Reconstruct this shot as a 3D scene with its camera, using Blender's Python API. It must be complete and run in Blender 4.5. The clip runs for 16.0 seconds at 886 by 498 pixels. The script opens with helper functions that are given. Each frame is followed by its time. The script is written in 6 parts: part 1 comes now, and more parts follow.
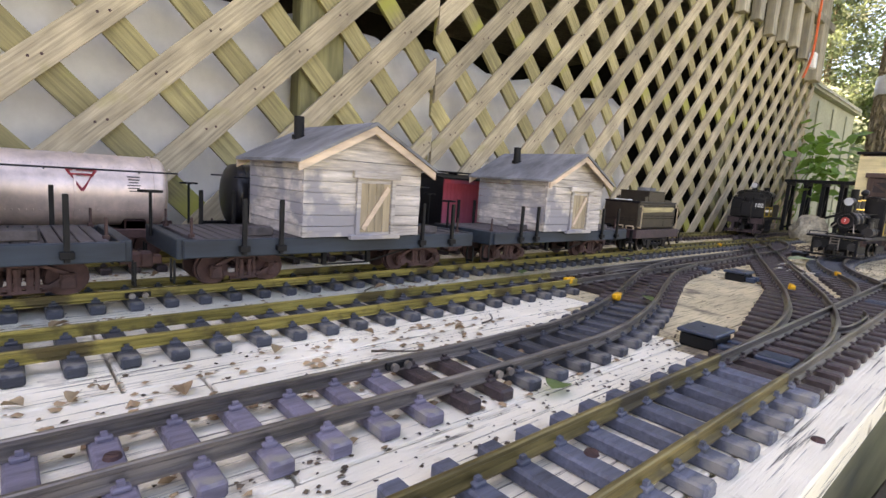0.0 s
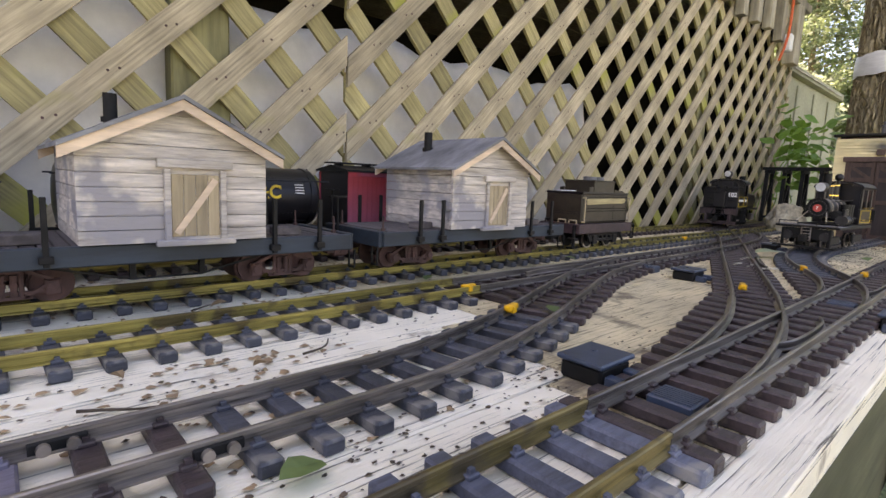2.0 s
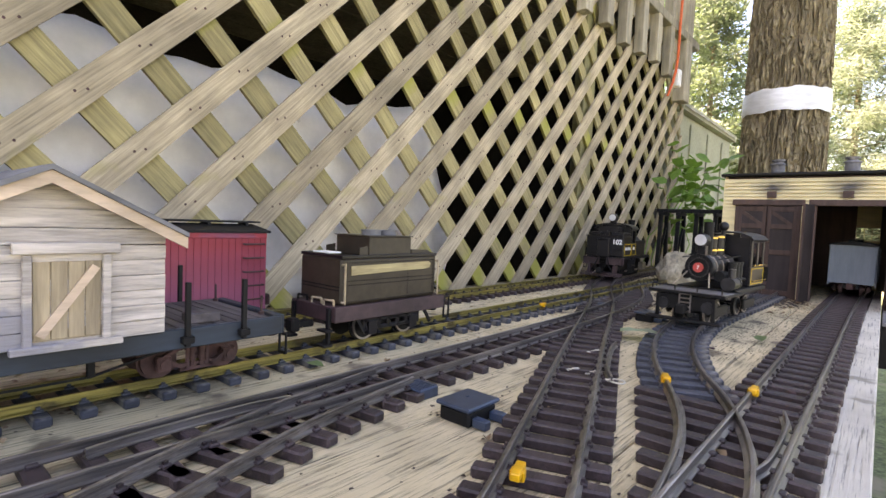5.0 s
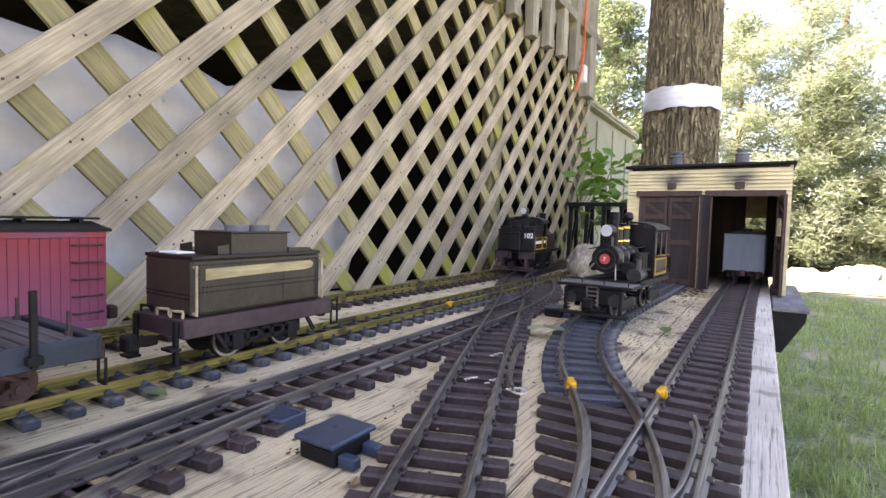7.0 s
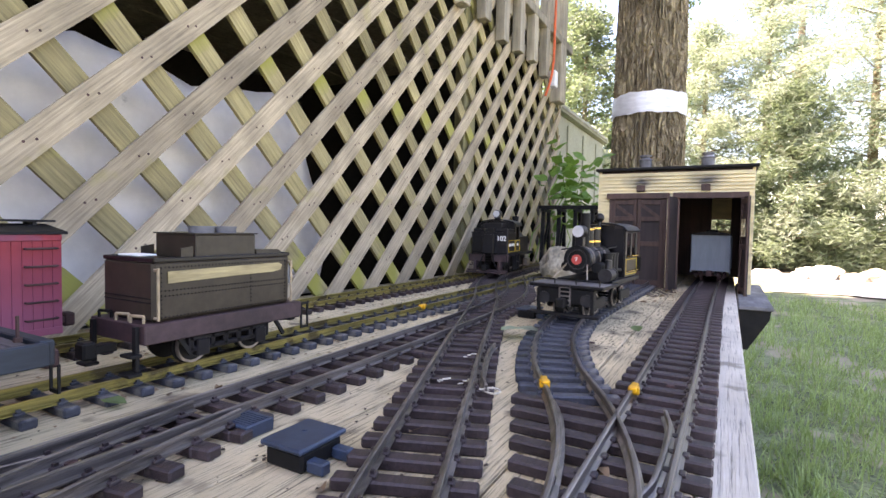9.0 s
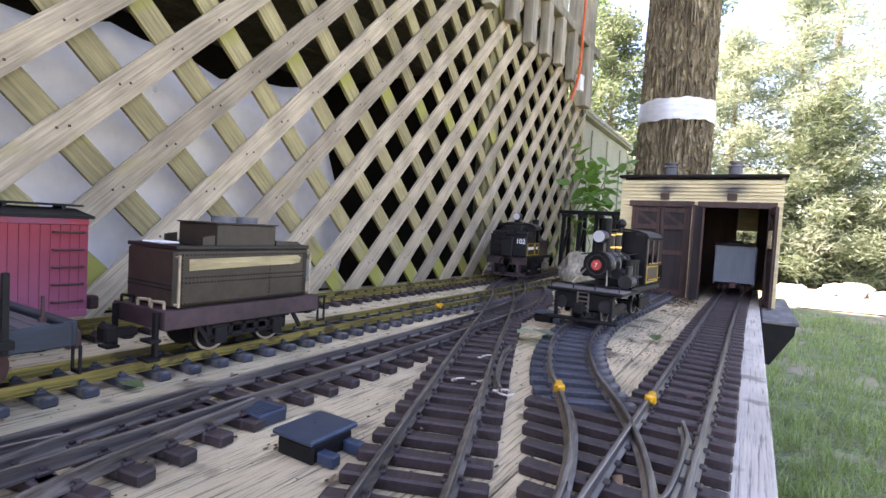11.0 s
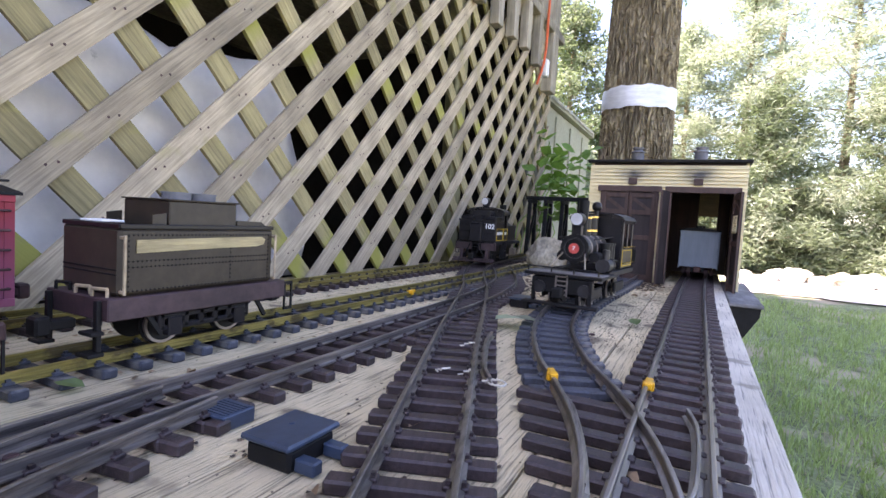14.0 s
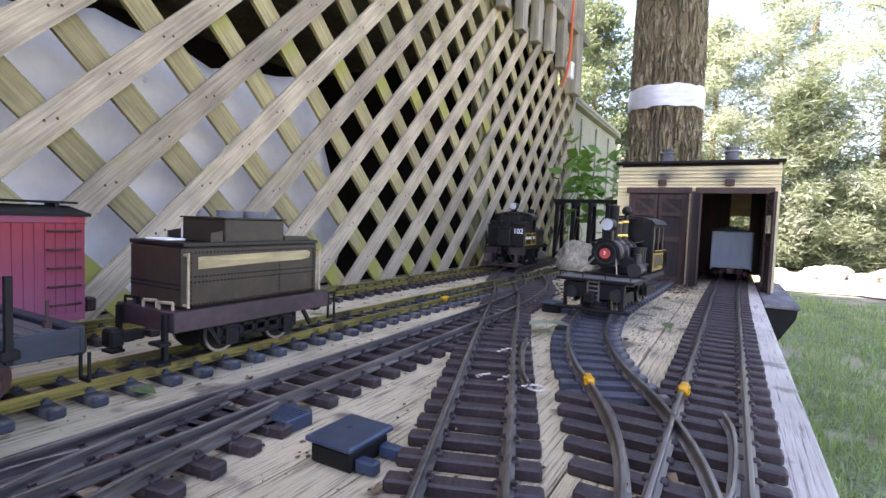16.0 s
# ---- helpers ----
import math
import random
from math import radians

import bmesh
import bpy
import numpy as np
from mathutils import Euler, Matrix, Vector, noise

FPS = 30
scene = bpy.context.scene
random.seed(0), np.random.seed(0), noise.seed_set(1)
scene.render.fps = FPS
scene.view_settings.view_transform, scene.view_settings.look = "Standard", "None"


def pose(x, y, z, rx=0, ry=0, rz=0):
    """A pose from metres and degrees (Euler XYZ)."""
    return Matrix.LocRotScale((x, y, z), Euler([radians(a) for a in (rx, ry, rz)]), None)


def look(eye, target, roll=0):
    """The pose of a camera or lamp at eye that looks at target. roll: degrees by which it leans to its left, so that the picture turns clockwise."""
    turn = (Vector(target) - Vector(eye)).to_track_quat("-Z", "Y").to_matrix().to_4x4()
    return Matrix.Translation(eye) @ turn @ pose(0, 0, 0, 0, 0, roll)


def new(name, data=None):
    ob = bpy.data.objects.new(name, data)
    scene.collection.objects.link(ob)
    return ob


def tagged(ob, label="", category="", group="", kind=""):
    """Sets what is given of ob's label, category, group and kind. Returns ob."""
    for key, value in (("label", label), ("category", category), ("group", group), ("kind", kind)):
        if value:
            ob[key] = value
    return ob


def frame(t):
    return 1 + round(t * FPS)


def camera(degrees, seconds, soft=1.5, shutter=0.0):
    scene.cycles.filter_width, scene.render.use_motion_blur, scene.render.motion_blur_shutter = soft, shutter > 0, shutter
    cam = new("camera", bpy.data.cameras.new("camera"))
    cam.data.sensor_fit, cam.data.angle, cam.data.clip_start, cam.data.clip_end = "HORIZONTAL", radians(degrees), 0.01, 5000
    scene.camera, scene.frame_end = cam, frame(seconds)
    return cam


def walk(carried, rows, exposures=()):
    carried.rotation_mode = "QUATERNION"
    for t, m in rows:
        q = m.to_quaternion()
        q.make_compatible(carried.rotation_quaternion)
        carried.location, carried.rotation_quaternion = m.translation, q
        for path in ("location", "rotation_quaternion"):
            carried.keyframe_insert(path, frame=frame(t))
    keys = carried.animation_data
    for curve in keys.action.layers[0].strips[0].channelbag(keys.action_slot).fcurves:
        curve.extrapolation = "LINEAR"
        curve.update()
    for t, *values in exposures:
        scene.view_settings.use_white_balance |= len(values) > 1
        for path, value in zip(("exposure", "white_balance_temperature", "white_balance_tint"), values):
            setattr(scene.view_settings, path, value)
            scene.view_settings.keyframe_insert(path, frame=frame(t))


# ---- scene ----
EXPOSURES = [(0, 2.64, 8500, 28), (1.2, 2.62, 8500, 28), (2, 2.44, 8550, 28), (2.5, 2.50, 8500, 28), (3.5, 2.64, 8350, 27.5), (5.2, 2.76, 8300, 28), (7.3, 2.84, 7500, 32), (9.2, 2.84, 7350, 32), (12, 2.74, 6900, 33), (16, 2.73, 6800, 33)]
cam = camera(82.2, 16.0)
PATH = [
    (0, (0.0993, 0.0020, 0.1402), (-1.3872, 1.3136, -0.1248), 3.87),
    (0.5, (0.0993, 0.0190, 0.1379), (-1.3454, 1.3729, -0.1443), 3.30),
    (1, (0.0953, 0.0523, 0.1408), (-1.2547, 1.4956, -0.1658), 3.62),
    (1.5, (0.0885, 0.1174, 0.1291), (-1.2322, 1.5782, -0.2203), 4.11),
    (2, (0.0989, 0.1908, 0.1349), (-1.3744, 1.5174, -0.1292), 2.35),
    (2.5, (0.0850, 0.2430, 0.1424), (-1.3660, 1.6047, -0.0585), 0.68),
    (3, (0.0837, 0.3410, 0.1640), (-1.4649, 1.6064, 0.1456), 0.07),
    (3.5, (0.0853, 0.4845, 0.1735), (-1.6102, 1.5444, 0.1336), -0.40),
    (4, (0.0625, 0.5584, 0.1781), (-1.5753, 1.7050, 0.1226), 1.69),
    (4.5, (0.0511, 0.5993, 0.1752), (-1.3989, 1.9732, 0.0762), 2.13),
    (5, (0.0419, 0.6460, 0.1719), (-1.2656, 2.1552, 0.0605), 2.38),
    (7.5, (0.0222, 0.7382, 0.1639), (-1.0285, 2.4364, 0.0529), 1.45),
    (8, (0.0203, 0.7371, 0.1620), (-1.0271, 2.4372, 0.0500), 1.78),
    (8.5, (0.0215, 0.7397, 0.1624), (-0.9949, 2.4594, 0.0638), 1.50),
    (9, (0.0237, 0.7419, 0.1602), (-0.9531, 2.4849, 0.0730), 1.10),
    (11.5, (0.0215, 0.7454, 0.1552), (-1.0250, 2.4476, 0.0701), 3.51),
    (12, (0.0109, 0.7664, 0.1494), (-0.9699, 2.5033, 0.0028), 3.04),
    (12.5, (-0.0145, 0.7750, 0.1425), (-0.9127, 2.5540, -0.0261), 2.61),
    (13, (-0.0185, 0.7732, 0.1456), (-0.9059, 2.5584, -0.0131), 2.41),
    (13.5, (-0.0172, 0.7720, 0.1439), (-0.9185, 2.5517, 0.0016), 3.12),
    (14, (-0.0165, 0.7693, 0.1462), (-0.9160, 2.5514, 0.0241), 3.33),
    (14.5, (-0.0157, 0.7648, 0.1508), (-0.9607, 2.5239, 0.0398), 3.05),
    (15, (-0.0205, 0.7482, 0.1493), (-1.0084, 2.4830, 0.0279), 2.90),
    (15.5, (-0.0224, 0.7429, 0.1535), (-1.0211, 2.4719, 0.0383), 2.60),
    (16, (-0.0171, 0.7436, 0.1551), (-1.0050, 2.4787, 0.0389), 2.13),
]
walk(cam, [(t, look(eye, target, roll)) for t, eye, target, roll in PATH], EXPOSURES)
# ---- world and light ----
world = bpy.data.worlds.new("world")
scene.world = world
world.use_nodes = True
wn = world.node_tree.nodes
sky = wn.new("ShaderNodeTexSky")
sky.sky_type, sky.sun_disc = "NISHITA", False
sky.sun_elevation, sky.sun_rotation = radians(52), radians(-126)
wn["Background"].inputs["Strength"].default_value = 0.11
world.node_tree.links.new(sky.outputs["Color"], wn["Background"].inputs["Color"])
sun_data = bpy.data.lights.new("sun", "SUN")
sun_data.energy, sun_data.angle, sun_data.color = 5.0, radians(0.6), (1.0, 0.95, 0.86)
sun = new("sun", sun_data)
sun.matrix_world = look((-5.0, -3.6, 8.0), (0, 0, 0))

# ---- materials ----
def mat(name, rgb, rough=0.6, metal=0.0, grain=None, amount=0.25, dark=0.6, bump=0.15, spots=None, random_shift=0.0, spec=0.5, depth=0.002, sharp=(0.3, 0.66)):
    """Noise-varied surface. grain: scale of stretched noise (x, y, z); spots: (scale, colour, share)."""
    m = bpy.data.materials.new(name)
    m.use_nodes = True
    nt = m.node_tree
    n, k = nt.nodes, nt.links
    b = n["Principled BSDF"]
    b.inputs["Roughness"].default_value = rough
    b.inputs["Metallic"].default_value = metal
    b.inputs["Specular IOR Level"].default_value = spec
    tc = n.new("ShaderNodeTexCoord")
    mp = n.new("ShaderNodeMapping")
    mp.inputs["Scale"].default_value = grain or (60, 60, 60)
    k.new(tc.outputs["Object"], mp.inputs["Vector"])
    if random_shift:
        oi = n.new("ShaderNodeObjectInfo")
        mul = n.new("ShaderNodeMath")
        mul.operation = "MULTIPLY"
        mul.inputs[1].default_value = 37.0
        k.new(oi.outputs["Random"], mul.inputs[0])
        k.new(mul.outputs[0], mp.inputs["Location"])
    fine = n.new("ShaderNodeTexNoise")
    fine.inputs["Scale"].default_value = 1.0
    fine.inputs["Detail"].default_value = 6.0
    fine.inputs["Roughness"].default_value = 0.65
    k.new(mp.outputs["Vector"], fine.inputs["Vector"])
    big = n.new("ShaderNodeTexNoise")
    big.inputs["Scale"].default_value = 9.0
    big.inputs["Detail"].default_value = 4.0
    k.new(tc.outputs["Object"], big.inputs["Vector"])
    mix = n.new("ShaderNodeMix")
    mix.data_type = "RGBA"
    mix.inputs["A"].default_value = (*[c * dark for c in rgb], 1)
    mix.inputs["B"].default_value = (*[min(c * (1 + amount), 1) for c in rgb], 1)
    ramp = n.new("ShaderNodeMapRange")
    ramp.inputs["From Min"].default_value, ramp.inputs["From Max"].default_value = sharp
    k.new(fine.outputs["Fac"], ramp.inputs["Value"])
    k.new(ramp.outputs["Result"], mix.inputs["Factor"])
    mix2 = n.new("ShaderNodeMix")
    mix2.data_type, mix2.blend_type = "RGBA", "MULTIPLY"
    r2 = n.new("ShaderNodeValToRGB")
    r2.color_ramp.elements[0].position, r2.color_ramp.elements[1].position = 0.35, 0.65
    lo = 1 - amount
    r2.color_ramp.elements[0].color, r2.color_ramp.elements[1].color = (lo, lo, lo, 1), (1, 1, 1, 1)
    k.new(big.outputs["Fac"], r2.inputs["Fac"])
    mix2.inputs["Factor"].default_value = 1.0
    k.new(mix.outputs["Result"], mix2.inputs["A"])
    k.new(r2.outputs["Color"], mix2.inputs["B"])
    last = mix2.outputs["Result"]
    if random_shift:
        oi2 = n.new("ShaderNodeObjectInfo")
        hsv = n.new("ShaderNodeHueSaturation")
        mr = n.new("ShaderNodeMapRange")
        mr.inputs["To Min"].default_value, mr.inputs["To Max"].default_value = 1 - random_shift, 1 + random_shift
        k.new(oi2.outputs["Random"], mr.inputs["Value"])
        k.new(mr.outputs["Result"], hsv.inputs["Value"])
        k.new(last, hsv.inputs["Color"])
        last = hsv.outputs["Color"]
    if spots:
        sc, col, share = spots
        sp = n.new("ShaderNodeTexNoise")
        sp.inputs["Scale"].default_value = sc
        sp.inputs["Detail"].default_value = 5.0
        k.new(tc.outputs["Object"], sp.inputs["Vector"])
        sr = n.new("ShaderNodeMapRange")
        sr.inputs["From Min"].default_value, sr.inputs["From Max"].default_value = 1 - share, 1 - share + 0.08
        k.new(sp.outputs["Fac"], sr.inputs["Value"])
        m3 = n.new("ShaderNodeMix")
        m3.data_type = "RGBA"
        m3.inputs["B"].default_value = (*col, 1)
        k.new(sr.outputs["Result"], m3.inputs["Factor"])
        k.new(last, m3.inputs["A"])
        last = m3.outputs["Result"]
    k.new(last, b.inputs["Base Color"])
    bp = n.new("ShaderNodeBump")
    bp.inputs["Strength"].default_value = bump
    bp.inputs["Distance"].default_value = depth
    k.new(fine.outputs["Fac"], bp.inputs["Height"])
    k.new(bp.outputs["Normal"], b.inputs["Normal"])
    return m


BENCH = mat("weathered_white_boards", (0.86, 0.775, 0.635), 0.85, grain=(380, 7, 380), amount=0.18, dark=0.15, bump=1.0, depth=0.003, sharp=(0.36, 0.43), spots=(22, (0.40, 0.33, 0.25), 0.37))
BENCH_TAN = mat("bare_weathered_plywood", (0.58, 0.475, 0.30), 0.88, grain=(430, 16, 430), amount=0.3, dark=0.30, bump=1.0, depth=0.003, sharp=(0.34, 0.50), spots=(17, (0.20, 0.155, 0.105), 0.41))
BENCH_GREY = mat("bare_grey_edge_board", (0.56, 0.52, 0.45), 0.88, grain=(420, 12, 420), amount=0.25, dark=0.36, bump=1.0, depth=0.003, sharp=(0.33, 0.46), spots=(15, (0.30, 0.27, 0.22), 0.40))
BENCH_SIDE = mat("dark_green_stained_board", (0.085, 0.085, 0.05), 0.6, grain=(60, 4, 60), amount=0.4, dark=0.5, bump=0.5)
LATT = mat("treated_lattice_wood", (0.41, 0.335, 0.225), 0.78, grain=(260, 10, 260), amount=0.35, dark=0.62, bump=0.35, spots=(5, (0.30, 0.27, 0.08), 0.42), random_shift=0.22)
LATT_BACK = mat("mossy_lattice_wood", (0.335, 0.28, 0.13), 0.8, grain=(200, 9, 200), amount=0.35, dark=0.6, bump=0.35, spots=(5, (0.30, 0.29, 0.06), 0.46), random_shift=0.22)
TARP = mat("white_sheet", (0.80, 0.77, 0.73), 0.7, grain=(12, 12, 12), amount=0.1, dark=0.86, bump=0.3, spots=(26, (0.32, 0.31, 0.29), 0.29))
# near black: the darkness under the deck is put into this colour
VOID = mat("under_deck_shade", (0.012, 0.009, 0.007), 0.95, amount=0.4)
POST = mat("mossy_post_wood", (0.22, 0.20, 0.09), 0.8, grain=(50, 50, 4), amount=0.35, bump=0.4)
TIE_BLUE = mat("blue_grey_plastic_tie", (0.052, 0.057, 0.074), 0.55, grain=(300, 40, 300), amount=0.4, dark=0.6, bump=0.35, random_shift=0.25, spots=(40, (0.16, 0.15, 0.14), 0.36))
TIE_SLATE = mat("slate_grey_plastic_tie", (0.108, 0.120, 0.165), 0.55, grain=(300, 40, 300), amount=0.35, dark=0.62, bump=0.35, random_shift=0.25, spots=(40, (0.22, 0.21, 0.2), 0.36))
TIE_BROWN = mat("brown_plastic_tie", (0.054, 0.035, 0.037), 0.48, grain=(300, 40, 300), amount=0.5, dark=0.5, bump=0.4, random_shift=0.3, spots=(55, (0.15, 0.12, 0.10), 0.31))
TIE_GREY = mat("faded_purple_grey_tie", (0.185, 0.165, 0.215), 0.6, grain=(300, 40, 300), amount=0.3, dark=0.65, bump=0.35, random_shift=0.25, spots=(40, (0.24, 0.22, 0.2), 0.35))
RAIL_Y = mat("tarnished_brass_rail", (0.33, 0.265, 0.075), 0.40, 0.5, grain=(160, 14, 400), amount=0.4, dark=0.4, bump=0.2, spots=(30, (0.10, 0.075, 0.03), 0.46))
RAIL_O = mat("olive_brown_rail", (0.24, 0.185, 0.075), 0.38, 0.5, grain=(160, 14, 400), amount=0.4, dark=0.4, bump=0.2, spots=(30, (0.10, 0.08, 0.05), 0.46))
RAIL_D = mat("oxidised_brown_rail", (0.25, 0.220, 0.20), 0.30, 0.65, grain=(200, 12, 400), amount=0.45, dark=0.4, bump=0.15)
BLACK = mat("satin_black_paint", (0.010, 0.0095, 0.012), 0.34, spec=0.32, amount=0.3, dark=0.7, bump=0.05)
BLACK_M = mat("sooty_black_paint", (0.0085, 0.008, 0.008), 0.6, spec=0.25, amount=0.5, dark=0.6, bump=0.12)
DECKPLATE = mat("worn_grey_deck_plate", (0.16, 0.15, 0.15), 0.6, amount=0.4, dark=0.5, bump=0.2)
PURPLE = mat("weathered_maroon_beam", (0.052, 0.028, 0.030), 0.6, amount=0.4, bump=0.2)
RUST = mat("rusty_brown_iron", (0.080, 0.038, 0.034), 0.75, amount=0.45, dark=0.5, bump=0.35)
STEEL = mat("dull_wheel_steel", (0.45, 0.40, 0.36), 0.35, 0.85, amount=0.2)
YELLOW = mat("yellow_line_paint", (0.75, 0.50, 0.03), 0.5, amount=0.1, bump=0.02)
ORANGE = mat("orange_plastic", (0.80, 0.40, 0.01), 0.4, amount=0.1, bump=0.05)
WHITE = mat("white_paint", (0.82, 0.82, 0.80), 0.5, amount=0.05, dark=0.9, bump=0.02)
CABIN = mat("grey_weathered_planks", (0.62, 0.555, 0.50), 0.88, grain=(40, 16, 190), amount=0.3, dark=0.5, bump=0.9, depth=0.003, spots=(19, (0.30, 0.285, 0.30), 0.47), random_shift=0.16)
CABIN_DOOR = mat("tan_weathered_planks", (0.44, 0.35, 0.23), 0.85, grain=(100, 100, 8), amount=0.3, dark=0.55, bump=0.4, random_shift=0.15)
TRIM = mat("pale_trim_wood", (0.66, 0.50, 0.37), 0.8, grain=(60, 12, 60), amount=0.25, dark=0.65, bump=0.3)
TARPAPER = mat("grey_tarpaper_roof", (0.20, 0.20, 0.21), 0.85, grain=(40, 10, 40), amount=0.4, dark=0.6, bump=0.4)
FLAT_BLUE = mat("faded_blue_black_sill", (0.019, 0.030, 0.043), 0.6, grain=(60, 8, 60), amount=0.5, dark=0.55, bump=0.25, spots=(45, (0.10, 0.10, 0.11), 0.31))
DECK = mat("weathered_deck_planks", (0.10, 0.085, 0.088), 0.8, grain=(10, 90, 90), amount=0.4, dark=0.5, bump=0.4, random_shift=0.2)


def bloom(m, rgb, z0, z1):
    """Chalky faded paint low on the sides, with an uneven upper limit."""
    nt = m.node_tree
    n, k = nt.nodes, nt.links
    bs = n["Principled BSDF"]
    src = bs.inputs["Base Color"].links[0].from_socket
    tc, sp, nz = n.new("ShaderNodeTexCoord"), n.new("ShaderNodeSeparateXYZ"), n.new("ShaderNodeTexNoise")
    nz.inputs["Scale"].default_value = 14.0
    nz.inputs["Detail"].default_value = 5.0
    k.new(tc.outputs["Object"], sp.inputs["Vector"])
    k.new(tc.outputs["Object"], nz.inputs["Vector"])
    ad = n.new("ShaderNodeMath")
    ad.operation = "MULTIPLY_ADD"
    ad.inputs[1].default_value = 0.05
    k.new(nz.outputs["Fac"], ad.inputs[0])
    k.new(sp.outputs["Z"], ad.inputs[2])
    mr = n.new("ShaderNodeMapRange")
    mr.inputs["From Min"].default_value, mr.inputs["From Max"].default_value = z1 + 0.025, z0 + 0.025
    k.new(ad.outputs[0], mr.inputs["Value"])
    mx = n.new("ShaderNodeMix")
    mx.data_type = "RGBA"
    mx.inputs["B"].default_value = (*rgb, 1)
    k.new(mr.outputs["Result"], mx.inputs["Factor"])
    k.new(src, mx.inputs["A"])
    k.new(mx.outputs["Result"], bs.inputs["Base Color"])


RED = mat("faded_red_boxcar_paint", (0.36, 0.035, 0.045), 0.6, grain=(60, 60, 9), amount=0.3, dark=0.72, bump=0.12, spots=(9, (0.25, 0.055, 0.09), 0.46))
bloom(RED, (0.36, 0.10, 0.165), 0.03, 0.105)
SILVER = mat("dusty_silver_tank_paint", (0.74, 0.60, 0.55), 0.40, 0.45, amount=0.18, dark=0.8, bump=0.06, spots=(11, (0.42, 0.30, 0.26), 0.34))
TENDER = mat("olive_black_tender_paint", (0.040, 0.031, 0.021), 0.42, spec=0.35, amount=0.3, dark=0.75, bump=0.06)
CLAP = mat("cream_clapboard", (0.80, 0.69, 0.41), 0.75, grain=(8, 40, 40), amount=0.15, dark=0.82, bump=0.15, random_shift=0.06)


def sooty(m, spots):
    """Dark smoke stains round the given (x, z) places, in the thing's own coordinates."""
    nt = m.node_tree
    n, k = nt.nodes, nt.links
    bs = n["Principled BSDF"]
    src = bs.inputs["Base Color"].links[0].from_socket
    tc, nz = n.new("ShaderNodeTexCoord"), n.new("ShaderNodeTexNoise")
    nz.inputs["Scale"].default_value = 26.0
    nz.inputs["Detail"].default_value = 5.0
    k.new(tc.outputs["Object"], nz.inputs["Vector"])
    for x, z in spots:
        mp, gr = n.new("ShaderNodeMapping"), n.new("ShaderNodeTexGradient")
        mp.vector_type = "TEXTURE"
        mp.inputs["Location"].default_value = (x, 0, z)
        mp.inputs["Scale"].default_value = (0.062, 1.0, 0.030)
        gr.gradient_type = "SPHERICAL"
        k.new(tc.outputs["Object"], mp.inputs["Vector"])
        k.new(mp.outputs["Vector"], gr.inputs["Vector"])
        mul = n.new("ShaderNodeMath")
        mul.operation = "MULTIPLY"
        mul.use_clamp = True
        k.new(gr.outputs["Fac"], mul.inputs[0])
        am = n.new("ShaderNodeMath")
        am.operation = "MULTIPLY"
        am.inputs[1].default_value = 1.9
        k.new(nz.outputs["Fac"], am.inputs[0])
        k.new(am.outputs[0], mul.inputs[1])
        mx = n.new("ShaderNodeMix")
        mx.data_type = "RGBA"
        mx.inputs["B"].default_value = (0.10, 0.095, 0.09, 1)
        k.new(mul.outputs[0], mx.inputs["Factor"])
        k.new(src, mx.inputs["A"])
        src = mx.outputs["Result"]
    k.new(src, bs.inputs["Base Color"])


sooty(CLAP, [(-0.196, 0.300), (-0.033, 0.300)])
PANE = mat("dusty_window_glass", (0.30, 0.28, 0.22), 0.15, amount=0.2, bump=0.02)
DOORPANEL = mat("near_black_door_boards", (0.032, 0.022, 0.022), 0.7, grain=(60, 60, 6), amount=0.35, bump=0.3)
DOORBROWN = mat("dark_brown_door_wood", (0.080, 0.045, 0.036), 0.7, grain=(60, 60, 6), amount=0.35, bump=0.3)
GREYCAR = mat("grey_boxcar_paint", (0.21, 0.25, 0.29), 0.6, grain=(60, 60, 9), amount=0.15, dark=0.85, bump=0.08)
BARK = mat("tree_bark", (0.47, 0.385, 0.235), 0.9, grain=(70, 70, 24), amount=0.35, dark=0.5, bump=0.6, depth=0.006)


